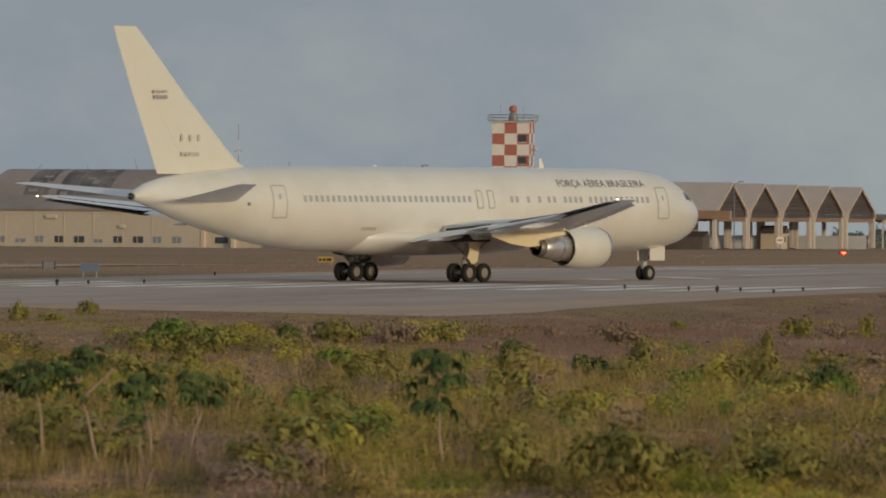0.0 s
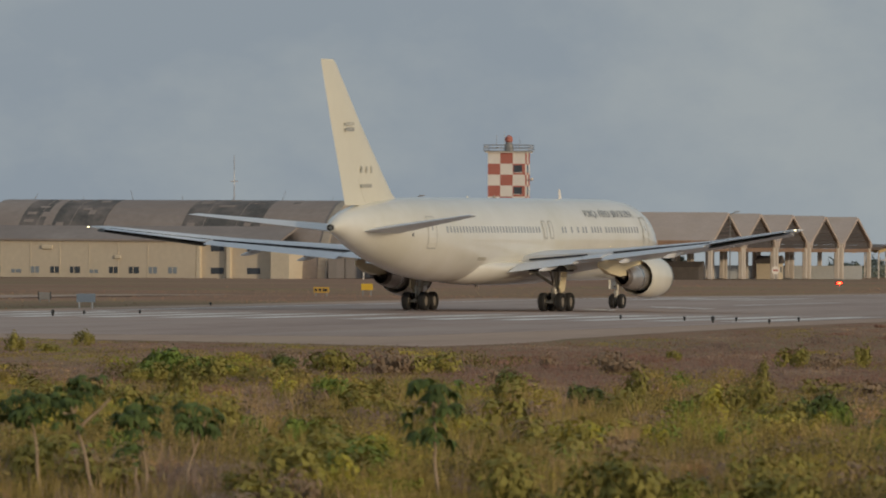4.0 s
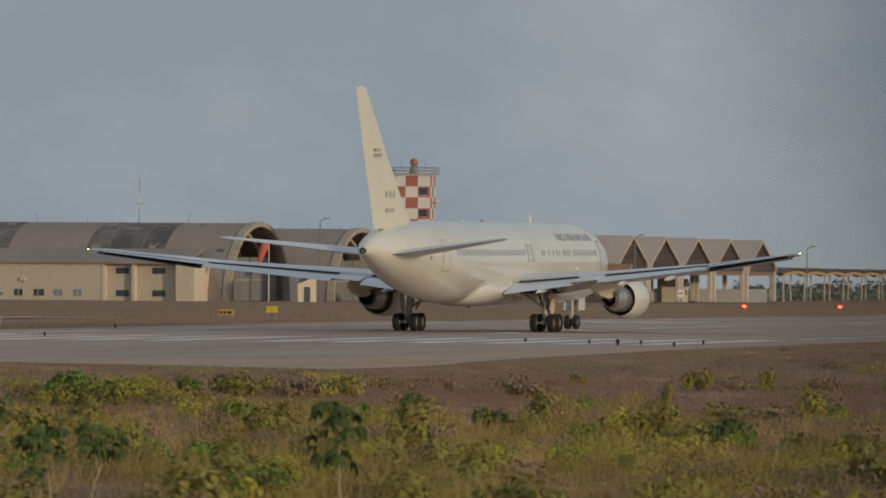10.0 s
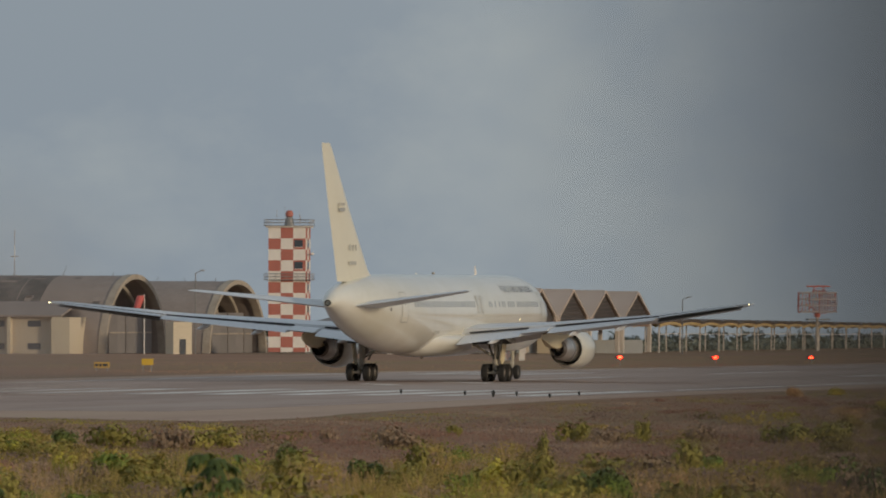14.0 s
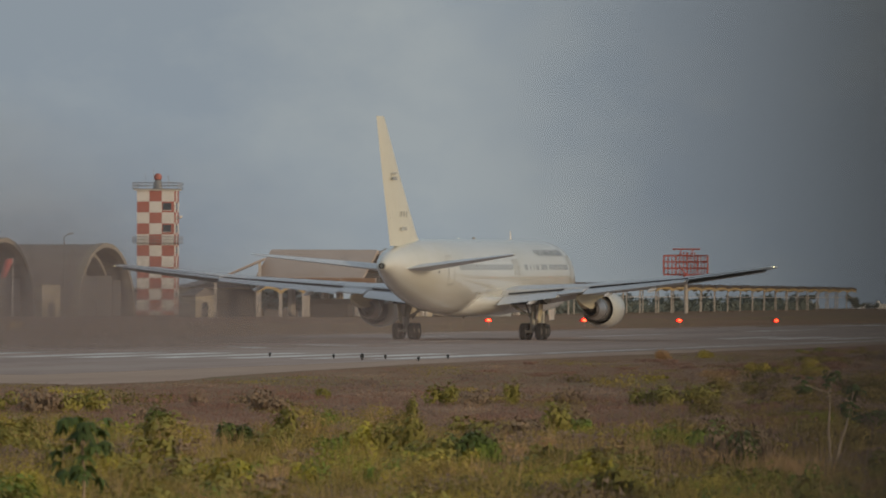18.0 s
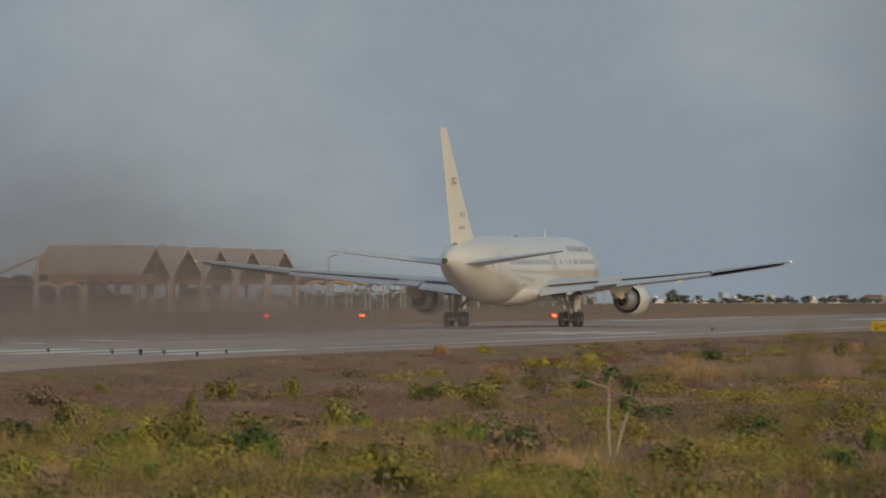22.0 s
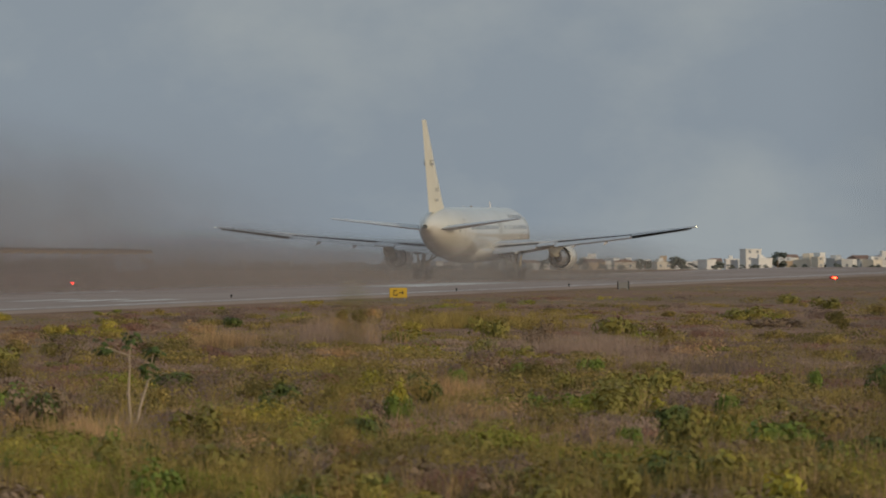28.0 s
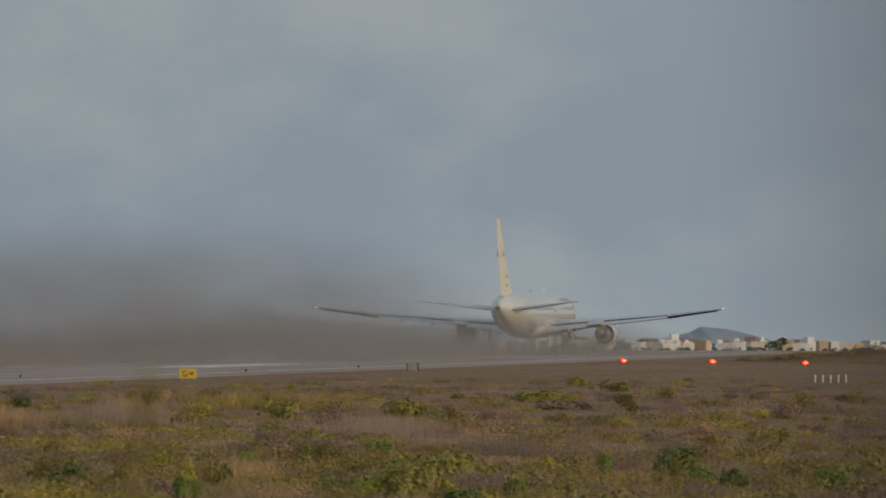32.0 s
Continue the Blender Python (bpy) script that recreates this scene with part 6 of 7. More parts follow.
def leaf_tufts(x, y, rng, radius, height, count, size, flat=0.4):
    """Small leaves gathered in tufts over the points x, y, turned outwards."""
    n = len(x) * count
    k = np.repeat(rng.uniform(0.6, 1.5, len(x)), count)
    off = rng.normal(0, radius, (n, 2)) * k[:, None]
    up = np.abs(rng.normal(0.35, 0.33, n))
    p = np.stack([np.repeat(x, count) + off[:, 0], np.repeat(y, count) + off[:, 1], up * np.repeat(height, count) * k], 1)
    face = unit(np.stack([off[:, 0] / radius, off[:, 1] / radius, up * 1.5 + flat], 1) + rng.normal(0, 0.16, (n, 3)))
    a = unit(np.cross(face, rng.normal(0, 1, (n, 3))))
    b = np.cross(face, a)
    s = (rng.uniform(0.5, 1.4, n) * size)[:, None]
    return np.stack([p - a * s, p + b * s * 0.9, p + a * s], 1).reshape(-1, 3)


KINDS = ("fresh", "yellow", "olive", "dark", "purple", "red", "pink", "straw")


def rank(v):
    r = np.empty(len(v))
    r[np.argsort(v)] = (np.arange(len(v)) + 0.5) / max(len(v), 1)
    return r


def cover(x, y, d, az, rng, loose=0.16):
    """What grows at each place, in coherent patches: green near by, red-brown beyond, pinkish to the east."""
    deg = np.degrees(az)
    far = (np.clip((d - 318) / 45, 0, 1) * np.clip((deg - 4.6) / 0.8, 0.2, 1))[:, None]
    east = (np.clip((deg - 8.2) / 2.2, 0, 1) * np.clip((d - 250) / 40, 0, 1))[:, None]
    near = np.clip((255 - d) / 50, 0, 1)[:, None]
    green = np.array([0.12, 0.14, 0.32, 0.13, 0.09, 0.06, 0.06, 0.08])
    lush = np.array([0.12, 0.12, 0.33, 0.24, 0.09, 0.03, 0.03, 0.04])
    redz = np.array([0.0, 0.01, 0.10, 0.05, 0.12, 0.62, 0.09, 0.01])
    pink = np.array([0.04, 0.08, 0.31, 0.12, 0.10, 0.14, 0.16, 0.05])
    w = green * (1 - near) + lush * near
    w = w * (1 - 0.75 * east) + pink * 0.75 * east
    w = w * (1 - far) + far * (redz * (1 - east) + pink * east)
    dry = np.clip((deg - 11.0) / 2.0, 0, 1)[:, None] * np.clip((d - 215) / 60, 0, 1)[:, None]
    w = w * (1 - dry) + dry * np.array([0.02, 0.03, 0.27, 0.12, 0.20, 0.17, 0.15, 0.04])
    w = np.cumsum(w / w.sum(1, keepdims=True), 1)
    u = rank((0.6 * rank(patch(x, y, 1.3, 12.0, 21)) + 0.4 * rank(patch(x, y, 0.55, 5.0, 27))) * (1 - loose) + loose * rng.uniform(0, 1, len(x)))
    return np.minimum((u[:, None] > w).sum(1), 7)


def dome_leaves(x, y, w, h, rng, count, size):
    """Leaves over the domes of many bushes of width w and height h."""
    n = len(x)
    lob = rng.integers(0, 4, (n, count))
    lx, ly, lz, lr = (rng.uniform(a, b, (n, 4)) for a, b in ((-0.55, 0.55), (-0.5, 0.5), (0.25, 0.62), (0.3, 0.55)))
    pick = np.arange(n)[:, None]
    v = rng.normal(0, 1, (n, count, 3))
    v /= np.linalg.norm(v, axis=2, keepdims=True)
    out = v.copy()
    v *= rng.uniform(0.55, 1.0, (n, count, 1)) * lr[pick, lob][:, :, None]
    v[:, :, 0] = (v[:, :, 0] + lx[pick, lob]) * w[:, None] + x[:, None]
    v[:, :, 1] = (v[:, :, 1] + ly[pick, lob]) * w[:, None] + y[:, None]
    v[:, :, 2] = np.abs(v[:, :, 2] + lz[pick, lob]) * h[:, None]
    p = v.reshape(-1, 3)
    face = unit(out.reshape(-1, 3) + (0, 0, 0.35) + rng.normal(0, 0.22, (len(p), 3)))
    a = unit(np.cross(face, rng.normal(0, 1, (len(p), 3))))
    b = np.cross(face, a)
    s = (rng.uniform(0.5, 1.35, len(p)) * np.repeat(size, count))[:, None]
    return np.stack([p - a * s, p + b * s, p + a * s], 1).reshape(-1, 3)


def build_grass():
    tone = dict(
        fresh=mat("fresh_green_weed", (0.284, 0.297, 0.053), 0.75, var=0.85, scale=0.5, detail=4, grain=1, island=0.15, spec=0.15),
        yellow=mat("yellow_green_weed", (0.473, 0.380, 0.081), 0.8, var=0.85, scale=0.5, detail=4, grain=1, island=0.15, spec=0.1),
        olive=mat("olive_green_scrub", (0.378, 0.285, 0.094), 0.8, var=0.9, scale=0.45, detail=4, grain=1, island=0.15, spec=0.1),
        dark=mat("shaded_olive_scrub", (0.223, 0.184, 0.064), 0.8, var=0.85, scale=0.45, detail=4, grain=1, island=0.15, spec=0.1),
        purple=mat("grey_purple_dry_twigs", (0.33, 0.238, 0.19), 0.85, var=0.3, scale=0.4, detail=4, grain=1, island=0.15, spec=0.1),
        red=mat("red_brown_dry_grass", (0.38, 0.225, 0.165), 0.85, var=0.25, scale=0.3, detail=4, grain=1, island=0.2, spec=0.1),
        pink=mat("pinkish_tan_dry_grass", (0.48, 0.345, 0.26), 0.85, var=0.3, scale=0.35, detail=4, grain=1, island=0.15, spec=0.1),
        straw=mat("straw_tan_grass", (0.623, 0.411, 0.216), 0.85, var=0.6, scale=0.4, detail=4, grain=1, island=0.2, spec=0.1))
    # thin leaves let some light through
    for key, m in tone.items():
        nt = m.node_tree
        b = nt.nodes["Principled BSDF"]
        out = nt.nodes["Material Output"]
        thin, mix = nt.nodes.new("ShaderNodeBsdfTranslucent"), nt.nodes.new("ShaderNodeMixShader")
        mix.inputs[0].default_value = 0.5 if key in ("pink", "purple", "red", "straw") else 0.32
        if b.inputs["Base Color"].links:
            nt.links.new(b.inputs["Base Color"].links[0].from_socket, thin.inputs["Color"])
        else:
            thin.inputs["Color"].default_value = b.inputs["Base Color"].default_value
        nt.links.new(b.outputs[0], mix.inputs[1])
        nt.links.new(thin.outputs[0], mix.inputs[2])
        nt.links.new(mix.outputs[0], out.inputs["Surface"])
    words = dict(fresh="fresh green", yellow="yellow-green", olive="olive green", dark="dark olive", purple="grey-purple dry", red="red-brown dry", pink="pinkish tan dry", straw="pale straw")
    # standing blades
    x, y, d, az, rng = field_points(22000, 3)
    q = rng.uniform(0, 1, len(x)) < np.clip(1.25 - (d - 200) / 190, 0.3, 1)
    x, y, d, az = x[q], y[q], d[q], az[q]
    kind = cover(x, y, d, az, rng)
    low = np.where(open_ground(x, y), 1, 0.6) * margin(x, y) * np.clip((d - 180) / 45, 0.45, 1.0)
    lift = (0.3 + 0.8 * patch(x, y, 1.3, 12.0, 24)) * low
    for i, k in enumerate(KINDS):
        q = kind == i
        tall = {"straw": 0.62, "pink": 0.42, "red": 0.26, "purple": 0.5}.get(k, 0.34)
        ob = quad_soup("grass", blades(x[q], y[q], rng, tall * lift[q] * np.clip(1.2 - (d[q] - 190) / 420, 0.5, 1.1), 0.22, 9, 0.010 if k in ("straw", "purple") else 0.016), tone[k], per=3)
        tagged(ob, words[k] + " grass blades standing in the field", "grass", kind="stuff")
    # low leafy cover
    x, y, d, az, rng = field_points(21000, 5)
    kind = cover(x, y, d, az, rng, 0.12)
    lift = (0.2 + 0.75 * patch(x, y, 1.3, 12.0, 24)) * margin(x, y) * np.clip((d - 180) / 45, 0.45, 1.0) * np.where(open_ground(x, y), 1, 0.55)
    for i, k in enumerate(KINDS):
        q = kind == i
        h = {"red": 0.2, "pink": 0.26, "straw": 0.34, "purple": 0.36}.get(k, 0.44)
        ob = quad_soup("undergrowth", leaf_tufts(x[q], y[q], rng, 0.3, h * lift[q] * np.clip(1.15 - (d[q] - 200) / 500, 0.5, 1.1), 22, 0.045), tone[k], per=3)
        tagged(ob, words[k] + " low undergrowth over the field", "undergrowth", kind="stuff")
    # bushes that run together
    x, y, d, az, rng = field_points(3900, 15, 188, 760)
    kind = cover(x, y, d, az, rng, 0.1)
    keep = open_ground(x, y) & (margin(x, y) > 0.31) & (rng.uniform(0, 1, len(x)) < np.where((d > 318) & (np.degrees(az) < 9.3), np.where(np.degrees(az) < 5.3, 0.8, 0.22), 1.0))
    for i, k in enumerate(KINDS[:7]):
        q = (kind == i) & keep
        n = int(q.sum())
        grow = np.clip(1.15 - (d[q] - 200) / 700, 0.6, 1.15) * np.sqrt(margin(x[q], y[q])) * np.clip((d[q] - 165) / 50, 0.6, 1.0)
        w = rng.uniform(0.5, 1.35, n) * grow * np.clip(1 + (d[q] - 270) / 130, 1, 2.0) * (1.25 if k in ("red", "pink", "purple") else 1.0)
        h = rng.uniform(0.4, 1.0, n) * grow * {"red": 0.42, "pink": 0.5, "purple": 0.75, "dark": 0.95, "fresh": 1.0}.get(k, 0.85)
        tagged(quad_soup("scrub", dome_leaves(x[q], y[q], w, h, rng, 230, 0.05 * (0.7 + 0.4 * w)), tone[k], per=3), words[k] + " rounded clumps of scrub", "scrub", kind="stuff")
    # broad humps of scrub, mostly to the east
    x, y, d, az, rng = field_points(950, 45, 205, 620)
    deg = np.degrees(az)
    q = (rng.uniform(0, 1, len(x)) < np.clip((deg - 6.5) / 3.5, 0.35, 1)) & ~((d > 318) & (deg < 8.6)) & open_ground(x, y) & (margin(x, y) > 0.45)
    x, y, d, az = x[q], y[q], d[q], az[q]
    kind = cover(x, y, d, az, rng, 0.08)
    for i, k in enumerate(KINDS):
        q = kind == i
        n = int(q.sum())
        w, h = rng.uniform(0.8, 2.2, n), rng.uniform(0.4, 1.1, n) * np.sqrt(margin(x[q], y[q])) * (0.7 if k in ("red", "pink") else 1.0)
        tagged(quad_soup("hummock", dome_leaves(x[q], y[q], w, h, rng, 640, np.full(n, 0.065)), tone[k], per=3), words[k] + " broad hump of low scrub", "scrub", kind="stuff")
    # low growth between the field and the runway
    x, y, d, az, rng = field_points(15000, 55, 330, 1000)
    kind = cover(x, y, d, az, rng, 0.08)
    for i, k in enumerate(KINDS):
        q = kind == i
        ob = quad_soup("low_growth", leaf_tufts(x[q], y[q], rng, 0.8, 0.18 * margin(x[q], y[q]), 34, 0.046, 2.2), tone[k], per=3)
        tagged(ob, words[k] + " sparse low growth near the runway", "undergrowth", kind="stuff")
    # bushes on the far bank
    n = 150
    bx, by = rng.uniform(254, 305, n), 1000 + rng.uniform(-7, 2, n)
    lv = dome_leaves(bx, by, rng.uniform(0.6, 1.5, n), rng.uniform(0.3, 0.8, n), rng, 110, np.full(n, 0.09))
    lv[:, 2] += np.repeat(np.array([BANK(v) - 0.15 for v in bx]), 110 * 3)
    half = 75 * 330
    tagged(quad_soup("scrub", lv[:half], tone["olive"], per=3), "olive scrub on the low bank", "scrub", kind="stuff")
    tagged(quad_soup("scrub", lv[half:], tone["purple"], per=3), "grey-brown scrub on the low bank", "scrub", kind="stuff")
    # thin dry stems that stand over the scrub and blur its edges
    x, y, d, az, rng = field_points(9500, 65, 200, 520)
    kind = cover(x, y, d, az, rng, 0.5)
    lift = np.clip(1.15 - (d - 200) / 450, 0.5, 1.1) * margin(x, y) * np.where(open_ground(x, y), 1, 0.6) * np.where((d > 318) & (np.degrees(az) < 8.6), 0.5, 1.0)
    for k, ids, tall in (("olive", (0, 1, 2, 3), 0.85), ("purple", (4, 5), 0.7), ("pink", (6, 7), 0.6)):
        q = np.isin(kind, ids)
        tagged(quad_soup("dry_stems", blades(x[q], y[q], rng, tall * lift[q], 0.3, 16, 0.011), tone[k], per=3), words[k] + " thin stems standing over the scrub", "grass", kind="stuff")
    # clumps of standing dry grass: place, half breadth, height
    for tx, ty, tw, th, k in TUFTS:
        n = int(40 + 60 * tw)
        px, py = tx + rng.normal(0, tw * 0.6, n), ty + rng.normal(0, tw * 1.5, n)
        ob = quad_soup("dry_tuft", blades(px, py, rng, th * rng.uniform(0.5, 1.0, n), 0.16, 16, 0.013), tone[k], per=3)
        tagged(ob, "clump of standing " + words[k] + " grass in the scrub", "grass", "dry grass clumps")
    # bare dry twigs
    x, y, d, az, rng = field_points(420, 35, 188, 330)
    tagged(quad_soup("dry_twigs", blades(x, y, rng, rng.uniform(0.7, 1.15, len(x)), 0.1, 14, 0.012), tone["straw"], per=3), "bare pale dry twigs sticking up from the scrub", "twigs", kind="stuff")
    # dry grass beyond the runway
    rng = np.random.default_rng(77)
    n = 8000
    s, c = rng.uniform(420, 1500, n), 197.5 + rng.exponential(38, n)
    c = np.where((c > 225) & (c < 238) & (s < 770), c + 14, c)
    x, y = s * UX - c * UY, s * UY + c * UX
    k = (np.arctan2(x, y) > radians(2)) & (np.arctan2(x, y) < radians(15.5)) & (y < 1330)
    x, y = x[k], y[k]
    z = np.repeat(np.array([rise(a, b) for a, b in zip(x, y)]), 21)
    t = patch(x, y, 6.0, 40.0, 41) > rng.uniform(0.38, 0.62, len(x))
    for m, q, label in ((mat("dry_red_far_grass", (0.35, 0.225, 0.16), 0.85, var=0.3, scale=0.05, detail=6, island=0.08, spec=0.05), t, "dry grass beyond the runway"),
                        (mat("dry_olive_far_grass", (0.30, 0.242, 0.15), 0.85, var=0.3, scale=0.06, detail=6, island=0.08, spec=0.05), ~t, "dull olive grass beyond the runway")):
        bl = blades(x[q], y[q], rng, np.full(q.sum(), 0.06), 2.2, 7, 0.09)
        bl[:, 2] += z[np.repeat(q, 21)]
        tagged(quad_soup("grass", bl, m, per=3), label, "grass", kind="stuff")


def shrub_mesh(seed, w, h, n, size, material):
    """One shrub in one mesh: leaves and a few stems."""
    rng = np.random.default_rng(seed)
    one = np.zeros(1)
    v = dome_leaves(one, one, one + w, one + h, rng, n, one + size)
    st = []
    for i in range(7):
        e = (rng.uniform(-0.6, 0.6) * w, rng.uniform(-0.5, 0.5) * w, rng.uniform(0.5, 1.05) * h)
        st += [(-0.016, 0, -0.1), (0.016, 0, -0.1), e]
    return quad_soup("shrub", np.concatenate([v, np.array(st)]), M[material], per=3)


def build_shrubs():
    M["leaf_olive"] = mat("olive_shrub_leaf", (0.26, 0.23, 0.06), 0.7, var=0.45, scale=1.5, island=1.0, objvar=1.2, spec=0.15)
    M["leaf_yellow"] = mat("yellow_shrub_leaf", (0.40, 0.35, 0.055), 0.7, var=0.4, scale=1.5, island=1.0, objvar=0.8, spec=0.15)
    M["leaf_brown"] = mat("brown_shrub_leaf", (0.27, 0.195, 0.13), 0.8, var=0.35, scale=1.5, island=0.9, objvar=0.8, spec=0.1)
    M["leaf_fresh"] = mat("fresh_shrub_leaf", (0.18, 0.235, 0.045), 0.7, var=0.45, scale=1.5, island=1.0, objvar=1.0, spec=0.2)
    M["leaf_deep"] = mat("deep_green_shrub_leaf", (0.125, 0.155, 0.04), 0.6, var=0.4, scale=1.5, island=1.0, objvar=0.6, spec=0.2)
    table = [("green_shrub", "bright green leafy shrub in the grass", "leaf_fresh", 0.7, 0.8, 560, 0.07), ("olive_shrub", "olive green low shrub in the grass", "leaf_olive", 0.95, 0.7, 380, 0.08),
             ("olive_shrub", "tall olive shrub in the grass", "leaf_olive", 0.65, 1.0, 330, 0.08), ("yellow_shrub", "sparse yellow-green shrub in the grass", "leaf_yellow", 0.6, 0.75, 220, 0.075),
             ("brown_shrub", "dry grey-brown low shrub in the grass", "leaf_brown", 1.0, 0.65, 380, 0.07), ("dark_shrub", "dark green dense shrub in the grass", "leaf_deep", 0.75, 0.75, 560, 0.08)]
    kinds = []
    for i, (name, label, m, w, h, n, size) in enumerate(table):
        for v in range(2):
            ob = shrub_mesh(10 * i + v, w, h, n, size, m)
            kinds.append((name, label, ob.data))
            bpy.data.objects.remove(ob)

    def stand(i, x, y, sx, sz, rz=0.0):
        name, label, me = kinds[i]
        ob = tagged(new(name, me), label, "shrub", "shrubs of the field")
        ob.matrix_basis = pose(x, y, -0.02, 0, 0, rz) @ Matrix.Diagonal((sx, sx, sz, 1))
    x, y, d, az, rng = field_points(430, 8, 190, 420)
    cov = cover(x, y, d, az, rng, 0.2)
    r = random.Random(4)
    near_edge, free = margin(x, y), open_ground(x, y)
    pools = ((0, 1, 5), (6, 7, 2), (2, 3, 4, 5), (2, 4, 0, 11), (8, 9), (8, 9), (8, 3), (3, 6))
    for i in range(len(x)):
        if near_edge[i] < 0.6 or not free[i] or (d[i] > 335 and r.random() < 0.55):
            continue
        k = 0.8 if d[i] > 335 else 1.0
        stand(r.choice(pools[cov[i]]), x[i], y[i], k * r.uniform(0.8, 1.6), k * r.uniform(0.9, 1.6), r.uniform(0, 360))
    for i, (k, bx, by, sx, sz) in enumerate(LONE):
        stand(k, bx, by, sx, sz, 37 * i)
        stand(k + 1, bx + 0.35 * sx, by + 0.6, sx * 0.7, sz * 0.75, 61 * i)
    # the shrubs that stand out
    gr, ol, ye, br, dk = 0, 2, 6, 8, 10
    for dx, dy, s, h in ((-0.9, 0, 1.3, 1.6), (-0.2, 0.5, 1.5, 2.5), (0.4, 0.2, 1.4, 2.1), (1.3, 1.0, 1.4, 1.7), (2.3, 0.6, 1.3, 1.3)):
        stand(gr, 24.4 + dx, 354.8 + dy, s, 0.8 * h, 40 * dx)
        stand(dk, 24.6 + dx, 355.5 + dy, s * 0.9, 0.78 * h, 70 * dx)
        stand(ol, 24.9 + dx * 1.7, 353.9 + dy, s * 0.8, h * 0.6, 90 * dx)
    stand(ye, 26.6, 354.3, 1.1, 0.9, 20)
    stand(dk, 37.3, 278.8, 1.25, 1.55)
    stand(dk, 37.9, 279.0, 1.1, 1.45, 120)
    stand(gr, 37.7, 277.8, 0.9, 1.2, 70)
    stand(ye, 37.0, 276.5, 0.8, 0.8, 10)
    stand(dk, 45.4, 280.8, 1.5, 1.5, 30)
    stand(dk, 45.1, 281.2, 1.2, 1.3, 140)
    stand(br, 45.0, 280.2, 1.2, 1.9, 80)
    stand(br, 45.9, 280.6, 1.0, 1.7, 10)
    for dx, dy, s in ((0, 0, 1.3), (1.0, 1.2, 1.2), (-0.9, 0.6, 1.1)):
        stand(ol, 61.0 + dx, 394 + dy, s * 1.2, 1.4, 50 * dx)
    for px, py in ((13.6, 215), (15.0, 236), (17.4, 248), (21.5, 262), (25.5, 240), (11.5, 231), (28.5, 255)):
        stand(gr, px, py, 1.0, 1.0, px * 40)


def hand_leaf(rng, size):
    """One hand-shaped leaf hanging from its stalk's end: broad drooping lobes."""
    bm = bmesh.new()
    hub = bm.verts.new((0, 0, 0))
    for k in range(5):
        a = (k - 2) * 0.62 + rng.uniform(-0.1, 0.1)
        u = Vector((math.cos(a), math.sin(a), 0))
        s = Vector((-u.y, u.x, 0))
        L = size * (1 - 0.12 * abs(k - 2)) * rng.uniform(0.85, 1.1)
        drop = rng.uniform(0.45, 0.95)
        p1 = u * L * 0.45 + Vector((0, 0, -0.06 * L))
        p2 = u * L * 0.85 + Vector((0, 0, -drop * L * 0.75))
        q = [p1 - s * L * 0.21 - Vector((0, 0, 0.06 * L)), p2 - s * L * 0.11, u * L * 0.92 + Vector((0, 0, -drop * L * 1.15)), p2 + s * L * 0.11, p1 + s * L * 0.21 - Vector((0, 0, 0.06 * L))]
        vs = [bm.verts.new(c) for c in q]
        mid = bm.verts.new(p1)
        low = bm.verts.new(p2)
        for f in ((hub, vs[0], mid), (hub, mid, vs[4]), (vs[0], vs[1], low, mid), (mid, low, vs[3], vs[4]), (vs[1], vs[2], low), (low, vs[2], vs[3])):
            bm.faces.new(f)
    return bm


def build_papaya(base, top, crowns, label, seed, size=0.3, bark="bark"):
    """Young thin-stemmed tree; crowns: places of its leaf heads."""
    rng = random.Random(seed)
    t = thing("papaya_tree", label, "tree", "thin young trees", pose(*base))
    b, tp = Vector((0, 0, -0.15)), Vector(top) - Vector(base)
    pts = [b.lerp(tp, k / 6) + Vector((0.025 * math.sin(k * 1.3 + seed), 0, 0)) * (1 if 0 < k < 6 else 0) for k in range(7)]
    bm = bmesh.new()
    for k in range(6):
        rod(pts[k], pts[k + 1], 0.042 - 0.003 * k, 0.039 - 0.003 * k, 8, bm)
    part("trunk", bm, bark, t, "pale thin trunk")
    forms = []
    for c in crowns:
        c = Vector(c) - Vector(base)
        if (c - tp).length > 0.12:
            part("limb", rod(tp, c, 0.025, 0.02, 6), bark, t)
        for i in range(19):
            a = 360 / 19 * i * 5 + rng.uniform(-15, 15)
            up, reach = rng.uniform(-0.85, 1.15) * size, rng.uniform(0.2, 1.4) * size
            e = c + Vector((math.cos(radians(a)) * reach, math.sin(radians(a)) * reach, up))
            if i % 2 == 0:
                part("leaf_stalk", rod(c, e, 0.009, 0.006, 4), "leaf_green", t)
            if len(forms) < 6:
                leaf = part("leaf", hand_leaf(rng, size * rng.uniform(0.65, 1.0)), "leaf_dark", t)
                leaf.matrix_basis = pose(*e, 0, rng.uniform(-10, 25), a)
                forms.append(leaf)
            else:
                share(rng.choice(forms), t, *e, 0, rng.uniform(-10, 25), a)


